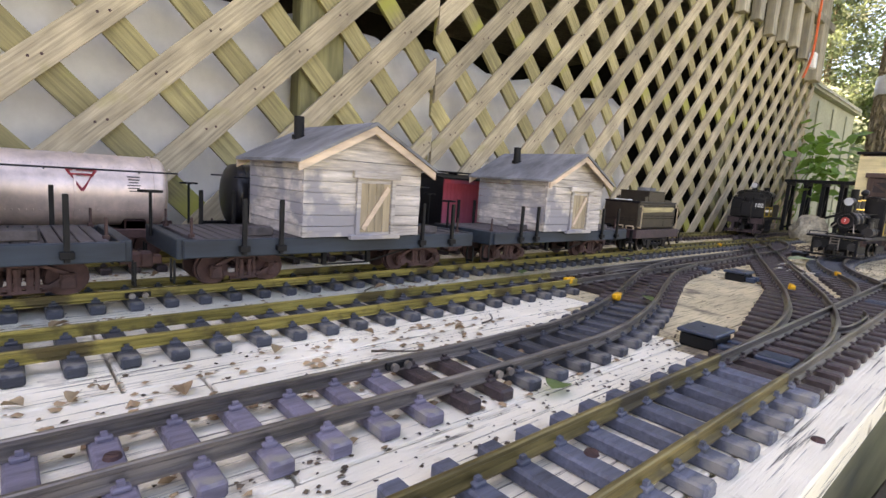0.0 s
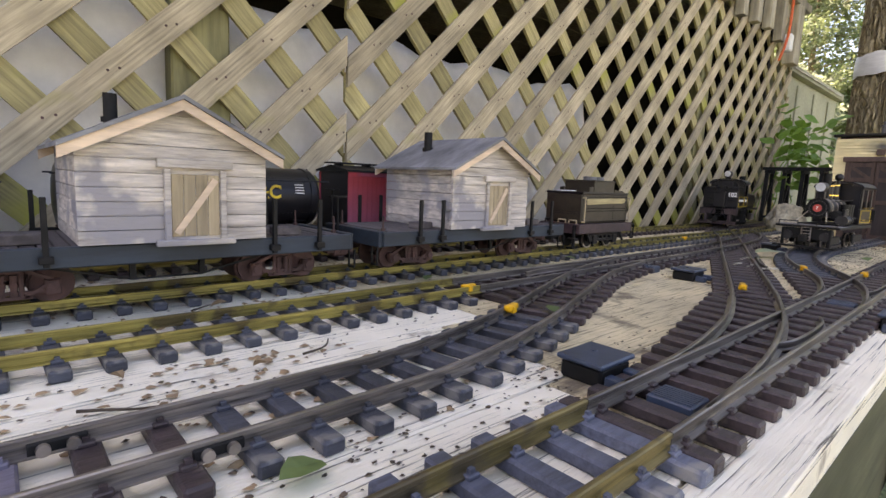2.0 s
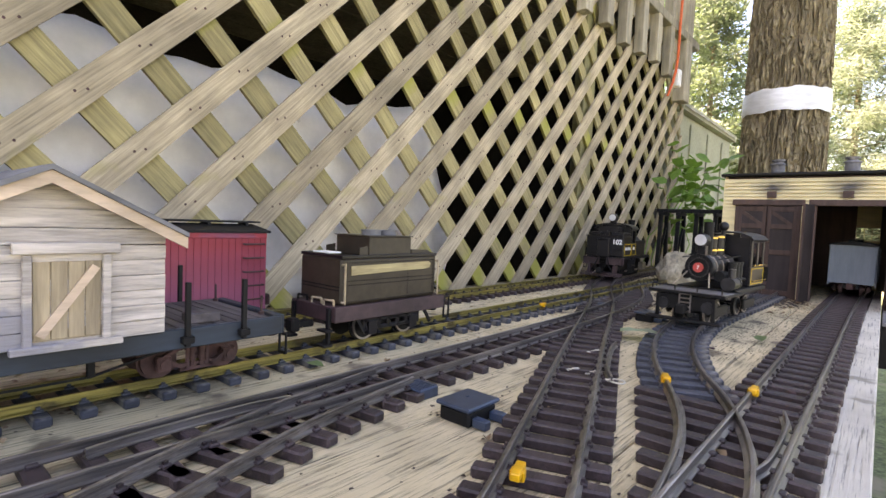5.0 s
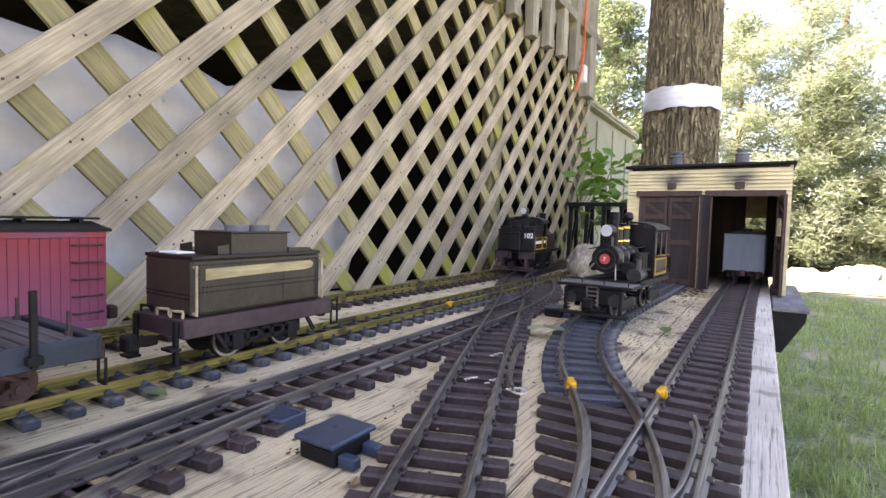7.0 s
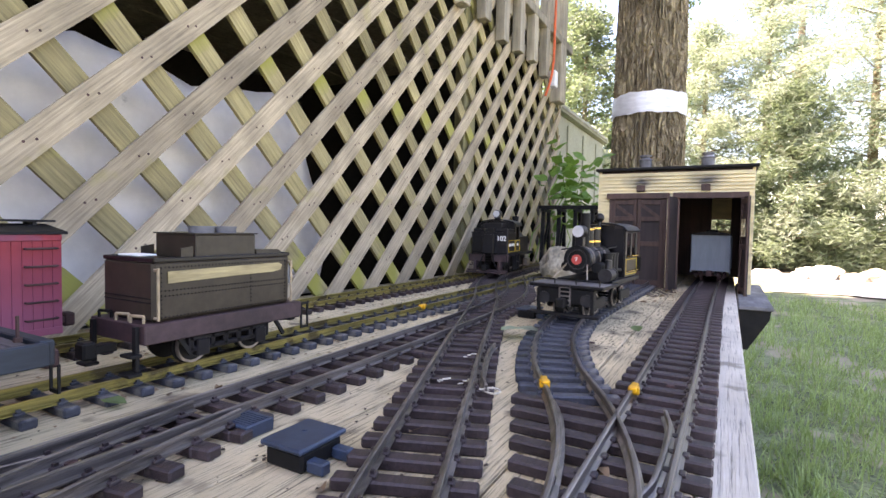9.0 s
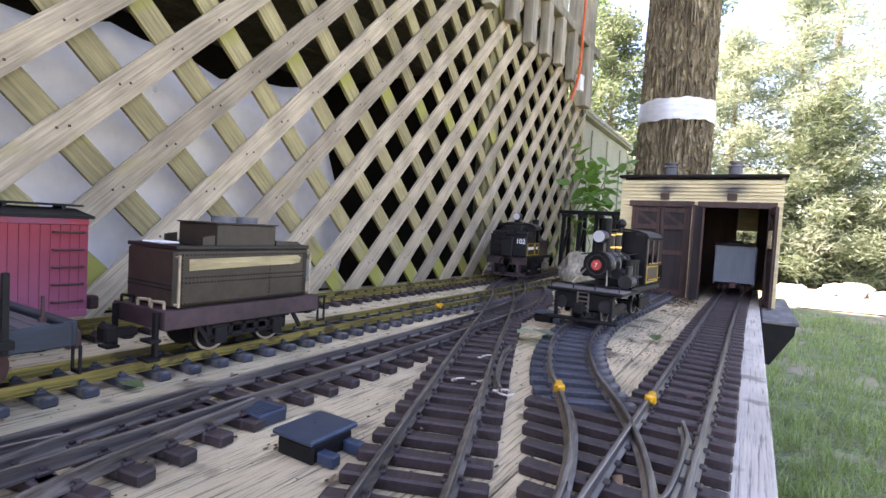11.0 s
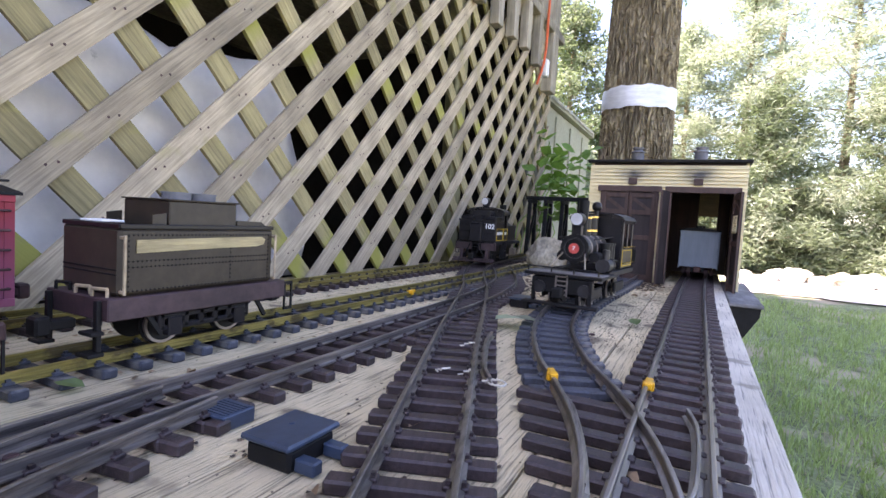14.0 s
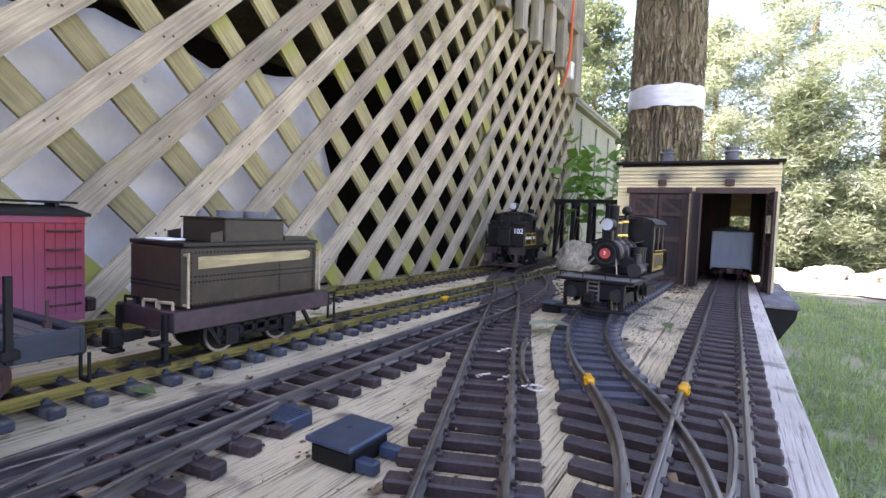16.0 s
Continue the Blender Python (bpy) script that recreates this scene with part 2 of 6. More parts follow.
def furrowed(m, rgb):
    """Long dark furrows between bark ridges."""
    nt = m.node_tree
    n, k = nt.nodes, nt.links
    bs = n["Principled BSDF"]
    src = bs.inputs["Base Color"].links[0].from_socket
    fine_bump = bs.inputs["Normal"].links[0].from_node
    tc, mp, nz, vo = n.new("ShaderNodeTexCoord"), n.new("ShaderNodeMapping"), n.new("ShaderNodeTexNoise"), n.new("ShaderNodeTexVoronoi")
    nz.inputs["Scale"].default_value = 9.0
    nz.inputs["Detail"].default_value = 4.0
    k.new(tc.outputs["Object"], nz.inputs["Vector"])
    off = n.new("ShaderNodeVectorMath")
    off.operation = "MULTIPLY_ADD"
    off.inputs[1].default_value = (0.07, 0.07, 0.10)
    k.new(nz.outputs["Color"], off.inputs[0])
    k.new(tc.outputs["Object"], off.inputs[2])
    mp.inputs["Scale"].default_value = (52, 52, 8)
    k.new(off.outputs["Vector"], mp.inputs["Vector"])
    vo.feature = "DISTANCE_TO_EDGE"
    vo.inputs["Scale"].default_value = 1.0
    k.new(mp.outputs["Vector"], vo.inputs["Vector"])
    mr = n.new("ShaderNodeMapRange")
    mr.inputs["From Min"].default_value, mr.inputs["From Max"].default_value = 0.0, 0.34
    k.new(vo.outputs["Distance"], mr.inputs["Value"])
    mx = n.new("ShaderNodeMix")
    mx.data_type = "RGBA"
    mx.inputs["A"].default_value = (*rgb, 1)
    k.new(mr.outputs["Result"], mx.inputs["Factor"])
    k.new(src, mx.inputs["B"])
    k.new(mx.outputs["Result"], bs.inputs["Base Color"])
    bp = n.new("ShaderNodeBump")
    bp.inputs["Strength"].default_value, bp.inputs["Distance"].default_value = 1.0, 0.02
    k.new(mr.outputs["Result"], bp.inputs["Height"])
    k.new(fine_bump.outputs["Normal"], bp.inputs["Normal"])
    k.new(bp.outputs["Normal"], bs.inputs["Normal"])


furrowed(BARK, (0.20, 0.155, 0.09))
TAPE = mat("silver_tape", (0.72, 0.73, 0.75), 0.38, 0.1, grain=(14, 14, 60), amount=0.15, dark=0.85, bump=0.6)
STONE = mat("grey_rock", (0.40, 0.355, 0.265), 0.92, grain=(70, 70, 70), amount=0.35, dark=0.5, bump=1.0, depth=0.004, spots=(38, (0.20, 0.19, 0.15), 0.42))
GLASS = mat("headlight_lens", (0.75, 0.76, 0.78), 0.08, 0.35, amount=0.1, dark=0.85, bump=0.25)
SMOKEBOX_RED = mat("red_number_disc", (0.56, 0.075, 0.06), 0.45, amount=0.1)
BOILER = mat("graphite_boiler", (0.035, 0.034, 0.036), 0.42, 0.4, amount=0.3)
TANWIRE = mat("dull_tan_metal", (0.48, 0.38, 0.25), 0.5, 0.3, amount=0.2)
BRASS = mat("polished_brass", (0.75, 0.52, 0.16), 0.25, 0.9, amount=0.15)
MOTOR = mat("navy_plastic", (0.032, 0.050, 0.085), 0.4, amount=0.2, dark=0.75, bump=0.08)
BIN = mat("khaki_bin", (0.36, 0.36, 0.25), 0.75, amount=0.15, dark=0.85)
PICKET = mat("grey_picket_wood", (0.36, 0.32, 0.24), 0.8, grain=(60, 60, 5), amount=0.3, dark=0.65, bump=0.35, random_shift=0.2)
CORD = mat("orange_cord", (0.75, 0.13, 0.03), 0.5, amount=0.1)
POST_WOOD = mat("brown_fence_wood", (0.30, 0.17, 0.085), 0.8, grain=(200, 200, 9), amount=0.35, dark=0.5, bump=0.4)
DRYLEAF = mat("dry_leaf", (0.36, 0.235, 0.13), 0.8, amount=0.4, dark=0.55)
SOIL = mat("crumbled_litter", (0.11, 0.08, 0.055), 0.95, amount=0.5, dark=0.4)
TAPE_M = mat("yellowed_masking_tape", (0.42, 0.34, 0.17), 0.6, grain=(40, 20, 200), amount=0.35, dark=0.6, bump=0.3)
WIRE = mat("cream_wire", (0.72, 0.66, 0.55), 0.5, amount=0.1)
GRAVEL = mat("pale_gravel", (0.62, 0.58, 0.53), 0.9, amount=0.2, dark=0.7)
SIDING = mat("pale_house_siding", (0.55, 0.54, 0.50), 0.8, amount=0.1)


def leafmat(name, rgb, trans=0.35, blue=0.7):
    m = mat(name, rgb, 0.55, amount=0.35, dark=0.6, bump=0.1)
    nt = m.node_tree
    out = [x for x in nt.nodes if x.type == "OUTPUT_MATERIAL"][0]
    b = nt.nodes["Principled BSDF"]
    tr = nt.nodes.new("ShaderNodeBsdfTranslucent")
    tr.inputs["Color"].default_value = (rgb[0] * 1.35, rgb[1] * 1.45, rgb[2] * blue, 1)
    gi = nt.nodes.new("ShaderNodeNewGeometry")
    hsv = nt.nodes.new("ShaderNodeHueSaturation")
    mr = nt.nodes.new("ShaderNodeMapRange")
    mr.inputs["To Min"].default_value, mr.inputs["To Max"].default_value = 0.6, 1.5
    src = b.inputs["Base Color"].links[0].from_socket
    nt.links.new(gi.outputs["Random Per Island"], mr.inputs["Value"])
    nt.links.new(mr.outputs["Result"], hsv.inputs["Value"])
    nt.links.new(src, hsv.inputs["Color"])
    nt.links.new(hsv.outputs["Color"], b.inputs["Base Color"])
    ms = nt.nodes.new("ShaderNodeMixShader")
    ms.inputs[0].default_value = trans
    nt.links.new(b.outputs[0], ms.inputs[1])
    nt.links.new(tr.outputs[0], ms.inputs[2])
    nt.links.new(ms.outputs[0], out.inputs["Surface"])
    return m


# light is in the leaf colours: LEAF paled for glaring sun, LEAF_SHADE darkened for shade
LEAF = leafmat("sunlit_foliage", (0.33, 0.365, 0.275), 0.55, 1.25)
LEAF_SHADE = leafmat("shaded_foliage", (0.17, 0.21, 0.135), 0.4, 1.0)
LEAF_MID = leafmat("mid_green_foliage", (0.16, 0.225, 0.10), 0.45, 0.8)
LEAF2 = leafmat("vine_leaf_green", (0.15, 0.28, 0.06))
GRASS_BLADE = leafmat("grass_blade_green", (0.30, 0.375, 0.17), 0.35)
THATCH = mat("dry_grass_thatch", (0.46, 0.38, 0.23), 0.9, amount=0.35, dark=0.6)
GRASS = mat("lawn", (0.22, 0.26, 0.12), 0.95, grain=(55, 55, 40), amount=0.45, dark=0.35, bump=0.8, spots=(2.6, (0.34, 0.29, 0.20), 0.47))

# ---- mesh helpers ----
def box(bm, x0, x1, y0, y1, z0, z1, bev=0.0):
    r = bmesh.ops.create_cube(bm, size=1.0, matrix=Matrix.Translation(((x0 + x1) / 2, (y0 + y1) / 2, (z0 + z1) / 2)) @ Matrix.Diagonal((abs(x1 - x0), abs(y1 - y0), abs(z1 - z0), 1)))
    if bev:
        es = list({e for v in r["verts"] for e in v.link_edges})
        bmesh.ops.bevel(bm, geom=es, offset=bev, segments=1, affect="EDGES")
    return r["verts"]


def rod(bm, a, b, r, seg=10, r2=None):
    a, b = Vector(a), Vector(b)
    d = b - a
    m = Matrix.Translation((a + b) / 2) @ d.to_track_quat("Z", "Y").to_matrix().to_4x4()
    return bmesh.ops.create_cone(bm, cap_ends=True, segments=seg, radius1=r, radius2=r if r2 is None else r2, depth=d.length, matrix=m)["verts"]


def bar(bm, a, b, w, h):
    """A square bar from a to b."""
    a, b = Vector(a), Vector(b)
    d = b - a
    m = Matrix.Translation((a + b) / 2) @ d.to_track_quat("Z", "Y").to_matrix().to_4x4() @ Matrix.Diagonal((w, h, d.length, 1))
    bmesh.ops.create_cube(bm, size=1.0, matrix=m)


def ball(bm, c, r, seg=10, sx=1, sy=1, sz=1):
    bmesh.ops.create_uvsphere(bm, u_segments=seg, v_segments=max(6, seg // 2 + 2), radius=r, matrix=Matrix.Translation(c) @ Matrix.Diagonal((sx, sy, sz, 1)))


def ring(bm, c, r, tube, seg=20, axis="X"):
    """A rim of square section round an axis."""
    vs = []
    for i in range(seg):
        a = 2 * math.pi * i / seg
        row = []
        for dr, dw in ((-tube, -tube), (tube, -tube), (tube, tube), (-tube, tube)):
            p = ((r + dr) * math.cos(a), (r + dr) * math.sin(a))
            q = (dw, p[0], p[1]) if axis == "X" else ((p[0], dw, p[1]) if axis == "Y" else (p[0], p[1], dw))
            row.append(bm.verts.new(Vector(c) + Vector(q)))
        vs.append(row)
    for i in range(seg):
        for j in range(4):
            bm.faces.new((vs[i][j], vs[i][(j + 1) % 4], vs[(i + 1) % seg][(j + 1) % 4], vs[(i + 1) % seg][j]))


def prism(bm, outline, axis, a, b):
    """An outline of 2D points pushed from a to b along an axis (x: points are y,z; y: x,z; z: x,y)."""
    def put(p, t):
        return bm.verts.new({"x": (t, p[0], p[1]), "y": (p[0], t, p[1]), "z": (p[0], p[1], t)}[axis])
    f, g = [put(p, a) for p in outline], [put(p, b) for p in outline]
    n = len(outline)
    bm.faces.new(f), bm.faces.new(g[::-1])
    for i in range(n):
        bm.faces.new((f[i], g[i], g[(i + 1) % n], f[(i + 1) % n]))


def mesh_of(bm, name, material, smooth=False):
    bmesh.ops.recalc_face_normals(bm, faces=bm.faces)
    me = bpy.data.meshes.new(name)
    bm.to_mesh(me)
    bm.free()
    me.materials.append(material)
    if smooth:
        for p in me.polygons:
            p.use_smooth = True
        me.set_sharp_from_angle(angle=radians(40))
    return me


def part(name, bm, material, parent=None, label="", smooth=False, at=None):
    ob = new(name, mesh_of(bm, name, material, smooth))
    if parent:
        ob.parent = parent
    if at:
        ob.matrix_basis = at
    return tagged(ob, label)


def share(name, me, parent, m):
    ob = new(name, me)
    ob.parent = parent
    ob.matrix_basis = m
    return ob


def thing(name, m, label, category, group="", kind=""):
    e = new(name)
    e.empty_display_size = 0.05
    e.matrix_basis = m
    return tagged(e, label, category, group, kind)


def words(name, text, size, material, parent, m):
    cu = bpy.data.curves.new(name, "FONT")
    cu.body, cu.size, cu.extrude, cu.align_x, cu.align_y = text, size, 0.0003, "CENTER", "CENTER"
    cu.offset = size * 0.022
    cu.materials.append(material)
    tmp = bpy.data.objects.new(name, cu)
    scene.collection.objects.link(tmp)
    dg = bpy.context.evaluated_depsgraph_get()
    me = bpy.data.meshes.new_from_object(tmp.evaluated_get(dg))
    bpy.data.objects.remove(tmp)
    ob = new(name, me)
    ob.parent = parent
    ob.matrix_basis = m
    return ob


# ---- setting ----
RZ = 0.017          # top of the rails above the bench
EDGE, LATX = 0.048, -0.766

bm = bmesh.new()
N = 90
grid = {}
for i in range(N + 1):
    for j in range(N + 1):
        u, w = (i / N * 2 - 1), (j / N * 2 - 1)
        x, y = 60 * u ** 3 + 3 * u, 60 * w ** 3 + 3 * w + 6
        z = -0.62 + 0.03 * noise.noise((x * 0.7, y * 0.7, 0)) + (0.02 * max(0, y - 8))
        grid[i, j] = bm.verts.new((x, y, z))
for i in range(N):
    for j in range(N):
        bm.faces.new((grid[i, j], grid[i + 1, j], grid[i + 1, j + 1], grid[i, j + 1]))
ground = part("ground", bm, GRASS, smooth=True)
tagged(ground, "green lawn with worn dry patches", "lawn", kind="structure")

# grass blades beside the bench, in uneven tufts with dry thatch between
def blades(name, n, seed, low, high, half, lean, threshold, material, label):
    r = random.Random(seed)
    vs, fs = [], []
    while len(fs) < n * 2:
        y = 0.2 + 7.5 * r.random() ** 1.5
        x = 0.12 + (0.5 + y * 0.85) * r.random()
        tuft = noise.noise((x * 5.5, y * 5.5, seed)) + 0.6 * noise.noise((x * 14, y * 14, seed))
        if tuft < threshold - 0.35 * r.random():
            continue
        h, a = r.uniform(low, high) * (1 + 0.5 * max(0, tuft)), r.uniform(0, 6.28)
        lx, ly = r.gauss(0, lean), r.gauss(0, lean)
        z = -0.625 + 0.03 * noise.noise((x * 0.7, y * 0.7, 0))
        w = half * (1 + 0.12 * y)
        dx, dy = w * math.cos(a), w * math.sin(a)
        i = len(vs)
        vs += [(x - dx, y - dy, z), (x + dx, y + dy, z), (x + dx * 0.7 + lx * 0.35, y + dy * 0.7 + ly * 0.35, z + h * 0.62), (x - dx * 0.7 + lx * 0.35, y - dy * 0.7 + ly * 0.35, z + h * 0.62), (x + lx, y + ly, z + h)]
        fs += [(i, i + 1, i + 2, i + 3), (i + 3, i + 2, i + 4)]
    me = bpy.data.meshes.new(name)
    me.from_pydata(vs, [], fs)
    me.materials.append(material)
    tagged(new(name, me), label, "grass", kind="stuff")


blades("grass", 62000, 4, 0.025, 0.085, 0.0021, 0.028, 0.0, GRASS_BLADE, "uneven tufts of green grass on the lawn")
blades("grass_thatch", 14000, 9, 0.008, 0.022, 0.0016, 0.030, -0.1, THATCH, "dry straw-coloured thatch between the grass tufts")

# bench: boards along the tracks with open joints, dark fascia, legs
bench = thing("bench", pose(0, 0, 0), "weathered white-painted railway bench of long boards", "bench", kind="structure")
edges = [-0.80, -0.665, -0.52, -0.385, -0.245, -0.10, 0.012, EDGE]
joints = [(-1.6, 0.10, 0.55, 1.9, 3.4), (-1.6, 0.5, 1.35, 3.4), (-1.6, -0.2, 0.52, 2.2, 3.4), (-1.6, 0.055, 0.56, 3.4), (-1.6, 0.10, 0.50, 2.0, 3.4), (-1.6, 0.47, 1.5, 3.4), (-1.6, 0.9, 3.4)]
for k in range(7):
    for a, b in zip(joints[k], joints[k][1:]):
        bm = bmesh.new()
        box(bm, edges[k] + 0.0008, edges[k + 1] - 0.0008, a + 0.001, b - 0.001, -0.02, 0.0, 0.0012)
        part("board", bm, BENCH_TAN if a > 0.4 and k < 6 else (BENCH_GREY if a > 0.4 else BENCH), bench)
bm = bmesh.new()
box(bm, EDGE - 0.02, EDGE - 0.002, -1.6, 3.4, -0.16, -0.021, 0.002)
part("fascia", bm, BENCH_SIDE, bench, "dark green stained edge board")
for y in (-1.0, 0.62, 2.0, 3.2):
    for x in (EDGE - 0.06, -0.72):
        bm = bmesh.new()
        box(bm, x, x + 0.038, y, y + 0.04, -0.70, -0.022, 0.002)
        part("leg", bm, POST, bench)

# ledge beside the engine shed with its dark bracket
ledge = thing("ledge", pose(0.05, 2.04, 0), "thin grey plank ledge on a dark bracket beside the shed", "ledge", kind="structure")
bm = bmesh.new()
box(bm, 0, 0.066, 0, 0.55, -0.010, -0.001, 0.002)
part("plank", bm, TARPAPER, ledge)
bm = bmesh.new()
prism(bm, [(0, -0.011), (0.062, -0.011), (0.060, -0.030), (0.02, -0.10), (0, -0.10)], "y", 0.01, 0.6)
part("bracket", bm, BLACK_M, ledge)

# ---- lattice ----
SW = 0.038


def lattice(y0, y1, z0, z1, phase_f, phase_b, label):
    th = thing("lattice_panel", pose(LATX, 0, 0), label, "lattice panel", "lattice along the deck", "structure")
    for name_mat, lean, x0, x1, ph, PITCH in ((LATT, 1, 0.0005, 0.0085, phase_f, 0.139), (LATT_BACK, -1, -0.0085, -0.0005, phase_b, 0.150)):
        # slat crosses z = 0 at y = c
        k0 = math.floor((y0 - (z1 if lean > 0 else 0) - ph) / PITCH) - 1
        k1 = math.ceil((y1 + (z1 if lean < 0 else 0) - ph) / PITCH) + 1
        for k in range(k0, k1 + 1):
            c = ph + k * PITCH
            bm = bmesh.new()
            box(bm, x0, x1, -2.0, 2.0, -SW / 2, SW / 2)
            bmesh.ops.rotate(bm, verts=bm.verts, cent=(0, 0, 0), matrix=Matrix.Rotation(radians(45 * lean), 3, "X"))
            bmesh.ops.translate(bm, verts=bm.verts, vec=(0, c, 0))
            for co, no in (((0, y0, 0), (0, -1, 0)), ((0, y1, 0), (0, 1, 0)), ((0, 0, z0), (0, 0, -1)), ((0, 0, z1), (0, 0, 1))):
                g = bm.verts[:] + bm.edges[:] + bm.faces[:]
                r = bmesh.ops.bisect_plane(bm, geom=g, plane_co=co, plane_no=no, clear_outer=True)
                cut = [e for e in r["geom_cut"] if isinstance(e, bmesh.types.BMEdge)]
                if cut:
                    bmesh.ops.holes_fill(bm, edges=cut)
            if len(bm.verts) < 6:
                bm.free()
                continue
            turn = Matrix.Translation((0, c, 0)) @ Matrix.Rotation(radians(45 * lean), 4, "X")
            bm.transform(turn.inverted())
            part("slat", bm, name_mat, th, at=turn)
    nails = bmesh.new()
    for kf in range(-20, 40):
        for kb in range(-20, 40):
            cf, cb = phase_f + kf * 0.139, phase_b + kb * 0.150
            y, z = (cf + cb) / 2, (cb - cf) / 2
            if y0 + 0.01 < y < min(y1 - 0.01, 2.3) and 0.05 < z < 0.9:
                for d in (-0.006, 0.007):
                    q = (y + d * 1.1, z + d * 0.4 + 0.003 * math.sin(kf * 3.1 + kb))
                    v = [nails.verts.new((0.0092, q[0] + 0.0021 * math.cos(a), q[1] + 0.0021 * math.sin(a))) for a in (0, 1.05, 2.09, 3.14, 4.19, 5.24)]
                    nails.faces.new(v)
    tagged(part("nail_heads", nails, RUST, th), kind="stuff")
    return th


lattice(-1.3, 0.704, 0.002, 1.06, 0.058, 0.905, "weathered treated-wood lattice with greenish moss")
lattice(0.706, 3.36, 0.002, 1.06, 0.238, 1.160, "weathered treated-wood lattice with greenish moss")

# under the deck: white sheet, posts, back wall blackened for shade, deck floor, unseen house
bm = bmesh.new()
cols = 60
top = [0.43 + 0.012 * math.sin(i * 0.9) + 0.006 * math.sin(i * 2.3) for i in range(cols + 1)]
rows_n = 14
gv = {}
for i in range(cols + 1):
    y = -1.3 + 2.94 * i / cols
    for j in range(rows_n + 1):
        z = top[i] * j / rows_n
        yy = y + (0.03 * math.sin(z * 14) if i == cols else 0)
        gv[i, j] = bm.verts.new((-0.83 + 0.012 * noise.noise((y * 5, z * 6, 2)) - 0.03 * (j / rows_n) ** 6, yy, z))
for i in range(cols):
    for j in range(rows_n):
        bm.faces.new((gv[i, j], gv[i + 1, j], gv[i + 1, j + 1], gv[i, j + 1]))
ob = part("white_sheet", bm, TARP, smooth=True)
sol = ob.modifiers.new("thickness", "SOLIDIFY")
sol.thickness = 0.003
tagged(ob, "dirty white sheet standing behind the lattice", "sheet")
for y in (-0.75, 0.41, 2.3):
    bm = bmesh.new()
    box(bm, -0.815, -0.777, y, y + 0.088, -0.02, 1.06, 0.003)
    tagged(part("deck_post", bm, POST), "mossy wooden deck post behind the lattice", "post", kind="structure")
# wall, soil and end boards coloured near black in place of deck shade
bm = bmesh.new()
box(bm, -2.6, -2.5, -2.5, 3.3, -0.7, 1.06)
tagged(part("wall_under_deck", bm, VOID), "wall under the deck, coloured near black for shade", "wall", kind="structure")
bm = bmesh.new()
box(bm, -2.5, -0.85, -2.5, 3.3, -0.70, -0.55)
tagged(part("soil_under_deck", bm, VOID), "soil under the deck, coloured near black for shade", "soil", kind="structure")
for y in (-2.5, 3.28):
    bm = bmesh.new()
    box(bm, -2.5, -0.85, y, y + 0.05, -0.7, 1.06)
    tagged(part("end_wall_under_deck", bm, VOID), "added boards closing the space under the deck, near black for shade", "wall", kind="structure")
bm = bmesh.new()
for i in range(14):
    box(bm, -2.6 + i * 0.135, -2.6 + i * 0.135 + 0.13, -2.5, 3.4, 1.062, 1.10, 0.003)
tagged(part("deck_floor", bm, PICKET), "wooden deck boards above the lattice", "deck", kind="structure")
# block added out of view; its size sets the shadow over bench and lawn
bm = bmesh.new()
box(bm, -7.0, -2.6, -4.0, 5.0, -0.7, 7.4)
house = part("unseen_house_block", bm, SIDING)
tagged(house, "pale house block out of view, shading the bench and lawn", "house", kind="structure")

# deck rail pickets hanging past the lattice
rail_th = thing("deck_railing", pose(-0.735, 0, 0), "grey wooden deck railing with square pickets", "railing", kind="structure")
pick = bmesh.new()
box(pick, -0.018, 0.018, -0.024, 0.024, 0, 0.95, 0.002)
pm = mesh_of(pick, "picket", PICKET)
for i in range(6):
    share("picket", pm, rail_th, pose(0, 2.19 + 0.163 * i, 0.86 + 0.012 * math.sin(i * 2.1)))
bm = bmesh.new()
box(bm, -0.06, 0.020, 3.20, 3.29, 0.785, 1.9, 0.003)
part("corner_post", bm, PICKET, rail_th)
bm = bmesh.new()
box(bm, -0.028, -0.0185, -2.4, 3.199, 1.0, 1.14, 0.002)
part("rim_board", bm, PICKET, rail_th)
cord = thing("extension_cord", pose(-0.715, 3.05, 0), "orange cord with a white plug hanging from the deck", "cord")
bm = bmesh.new()
pts = [Vector((0.012 + 0.004 * math.sin(i * 0.9), 0.010 * math.sin(i * 0.6) - 0.11 * max(0, (i - 12) / 5) ** 2, 1.8 - i * 0.062)) for i in range(18)]
prev = None
for p in pts:
    row = [bm.verts.new(p + Vector((0.006 * math.cos(a), 0.006 * math.sin(a), 0))) for a in (0, 1.05, 2.09, 3.14, 4.19, 5.24)]
    if prev:
        for j in range(6):
            bm.faces.new((prev[j], prev[(j + 1) % 6], row[(j + 1) % 6], row[j]))
    prev = row
part("cable", bm, CORD, cord, smooth=True)
bm = bmesh.new()
box(bm, -0.004, 0.026, -0.02, 0.02, 0.81, 0.885, 0.004)
part("plug", bm, WHITE, cord)

# storage bin beyond the lattice
bin_th = thing("storage_bin", pose(-1.10, 3.68, -0.65), "khaki storage bin with a cluttered lid", "storage bin")
bm = bmesh.new()
box(bm, -0.3, 0.3, -0.25, 0.9, 0, 1.44, 0.01)
part("body", bm, BIN, bin_th)
for y in (-0.05, 0.3, 0.65):
    bm = bmesh.new()
    box(bm, 0.3005, 0.309, y, y + 0.03, 0.05, 1.40, 0.002)
    part("batten", bm, BIN, bin_th)
bm = bmesh.new()
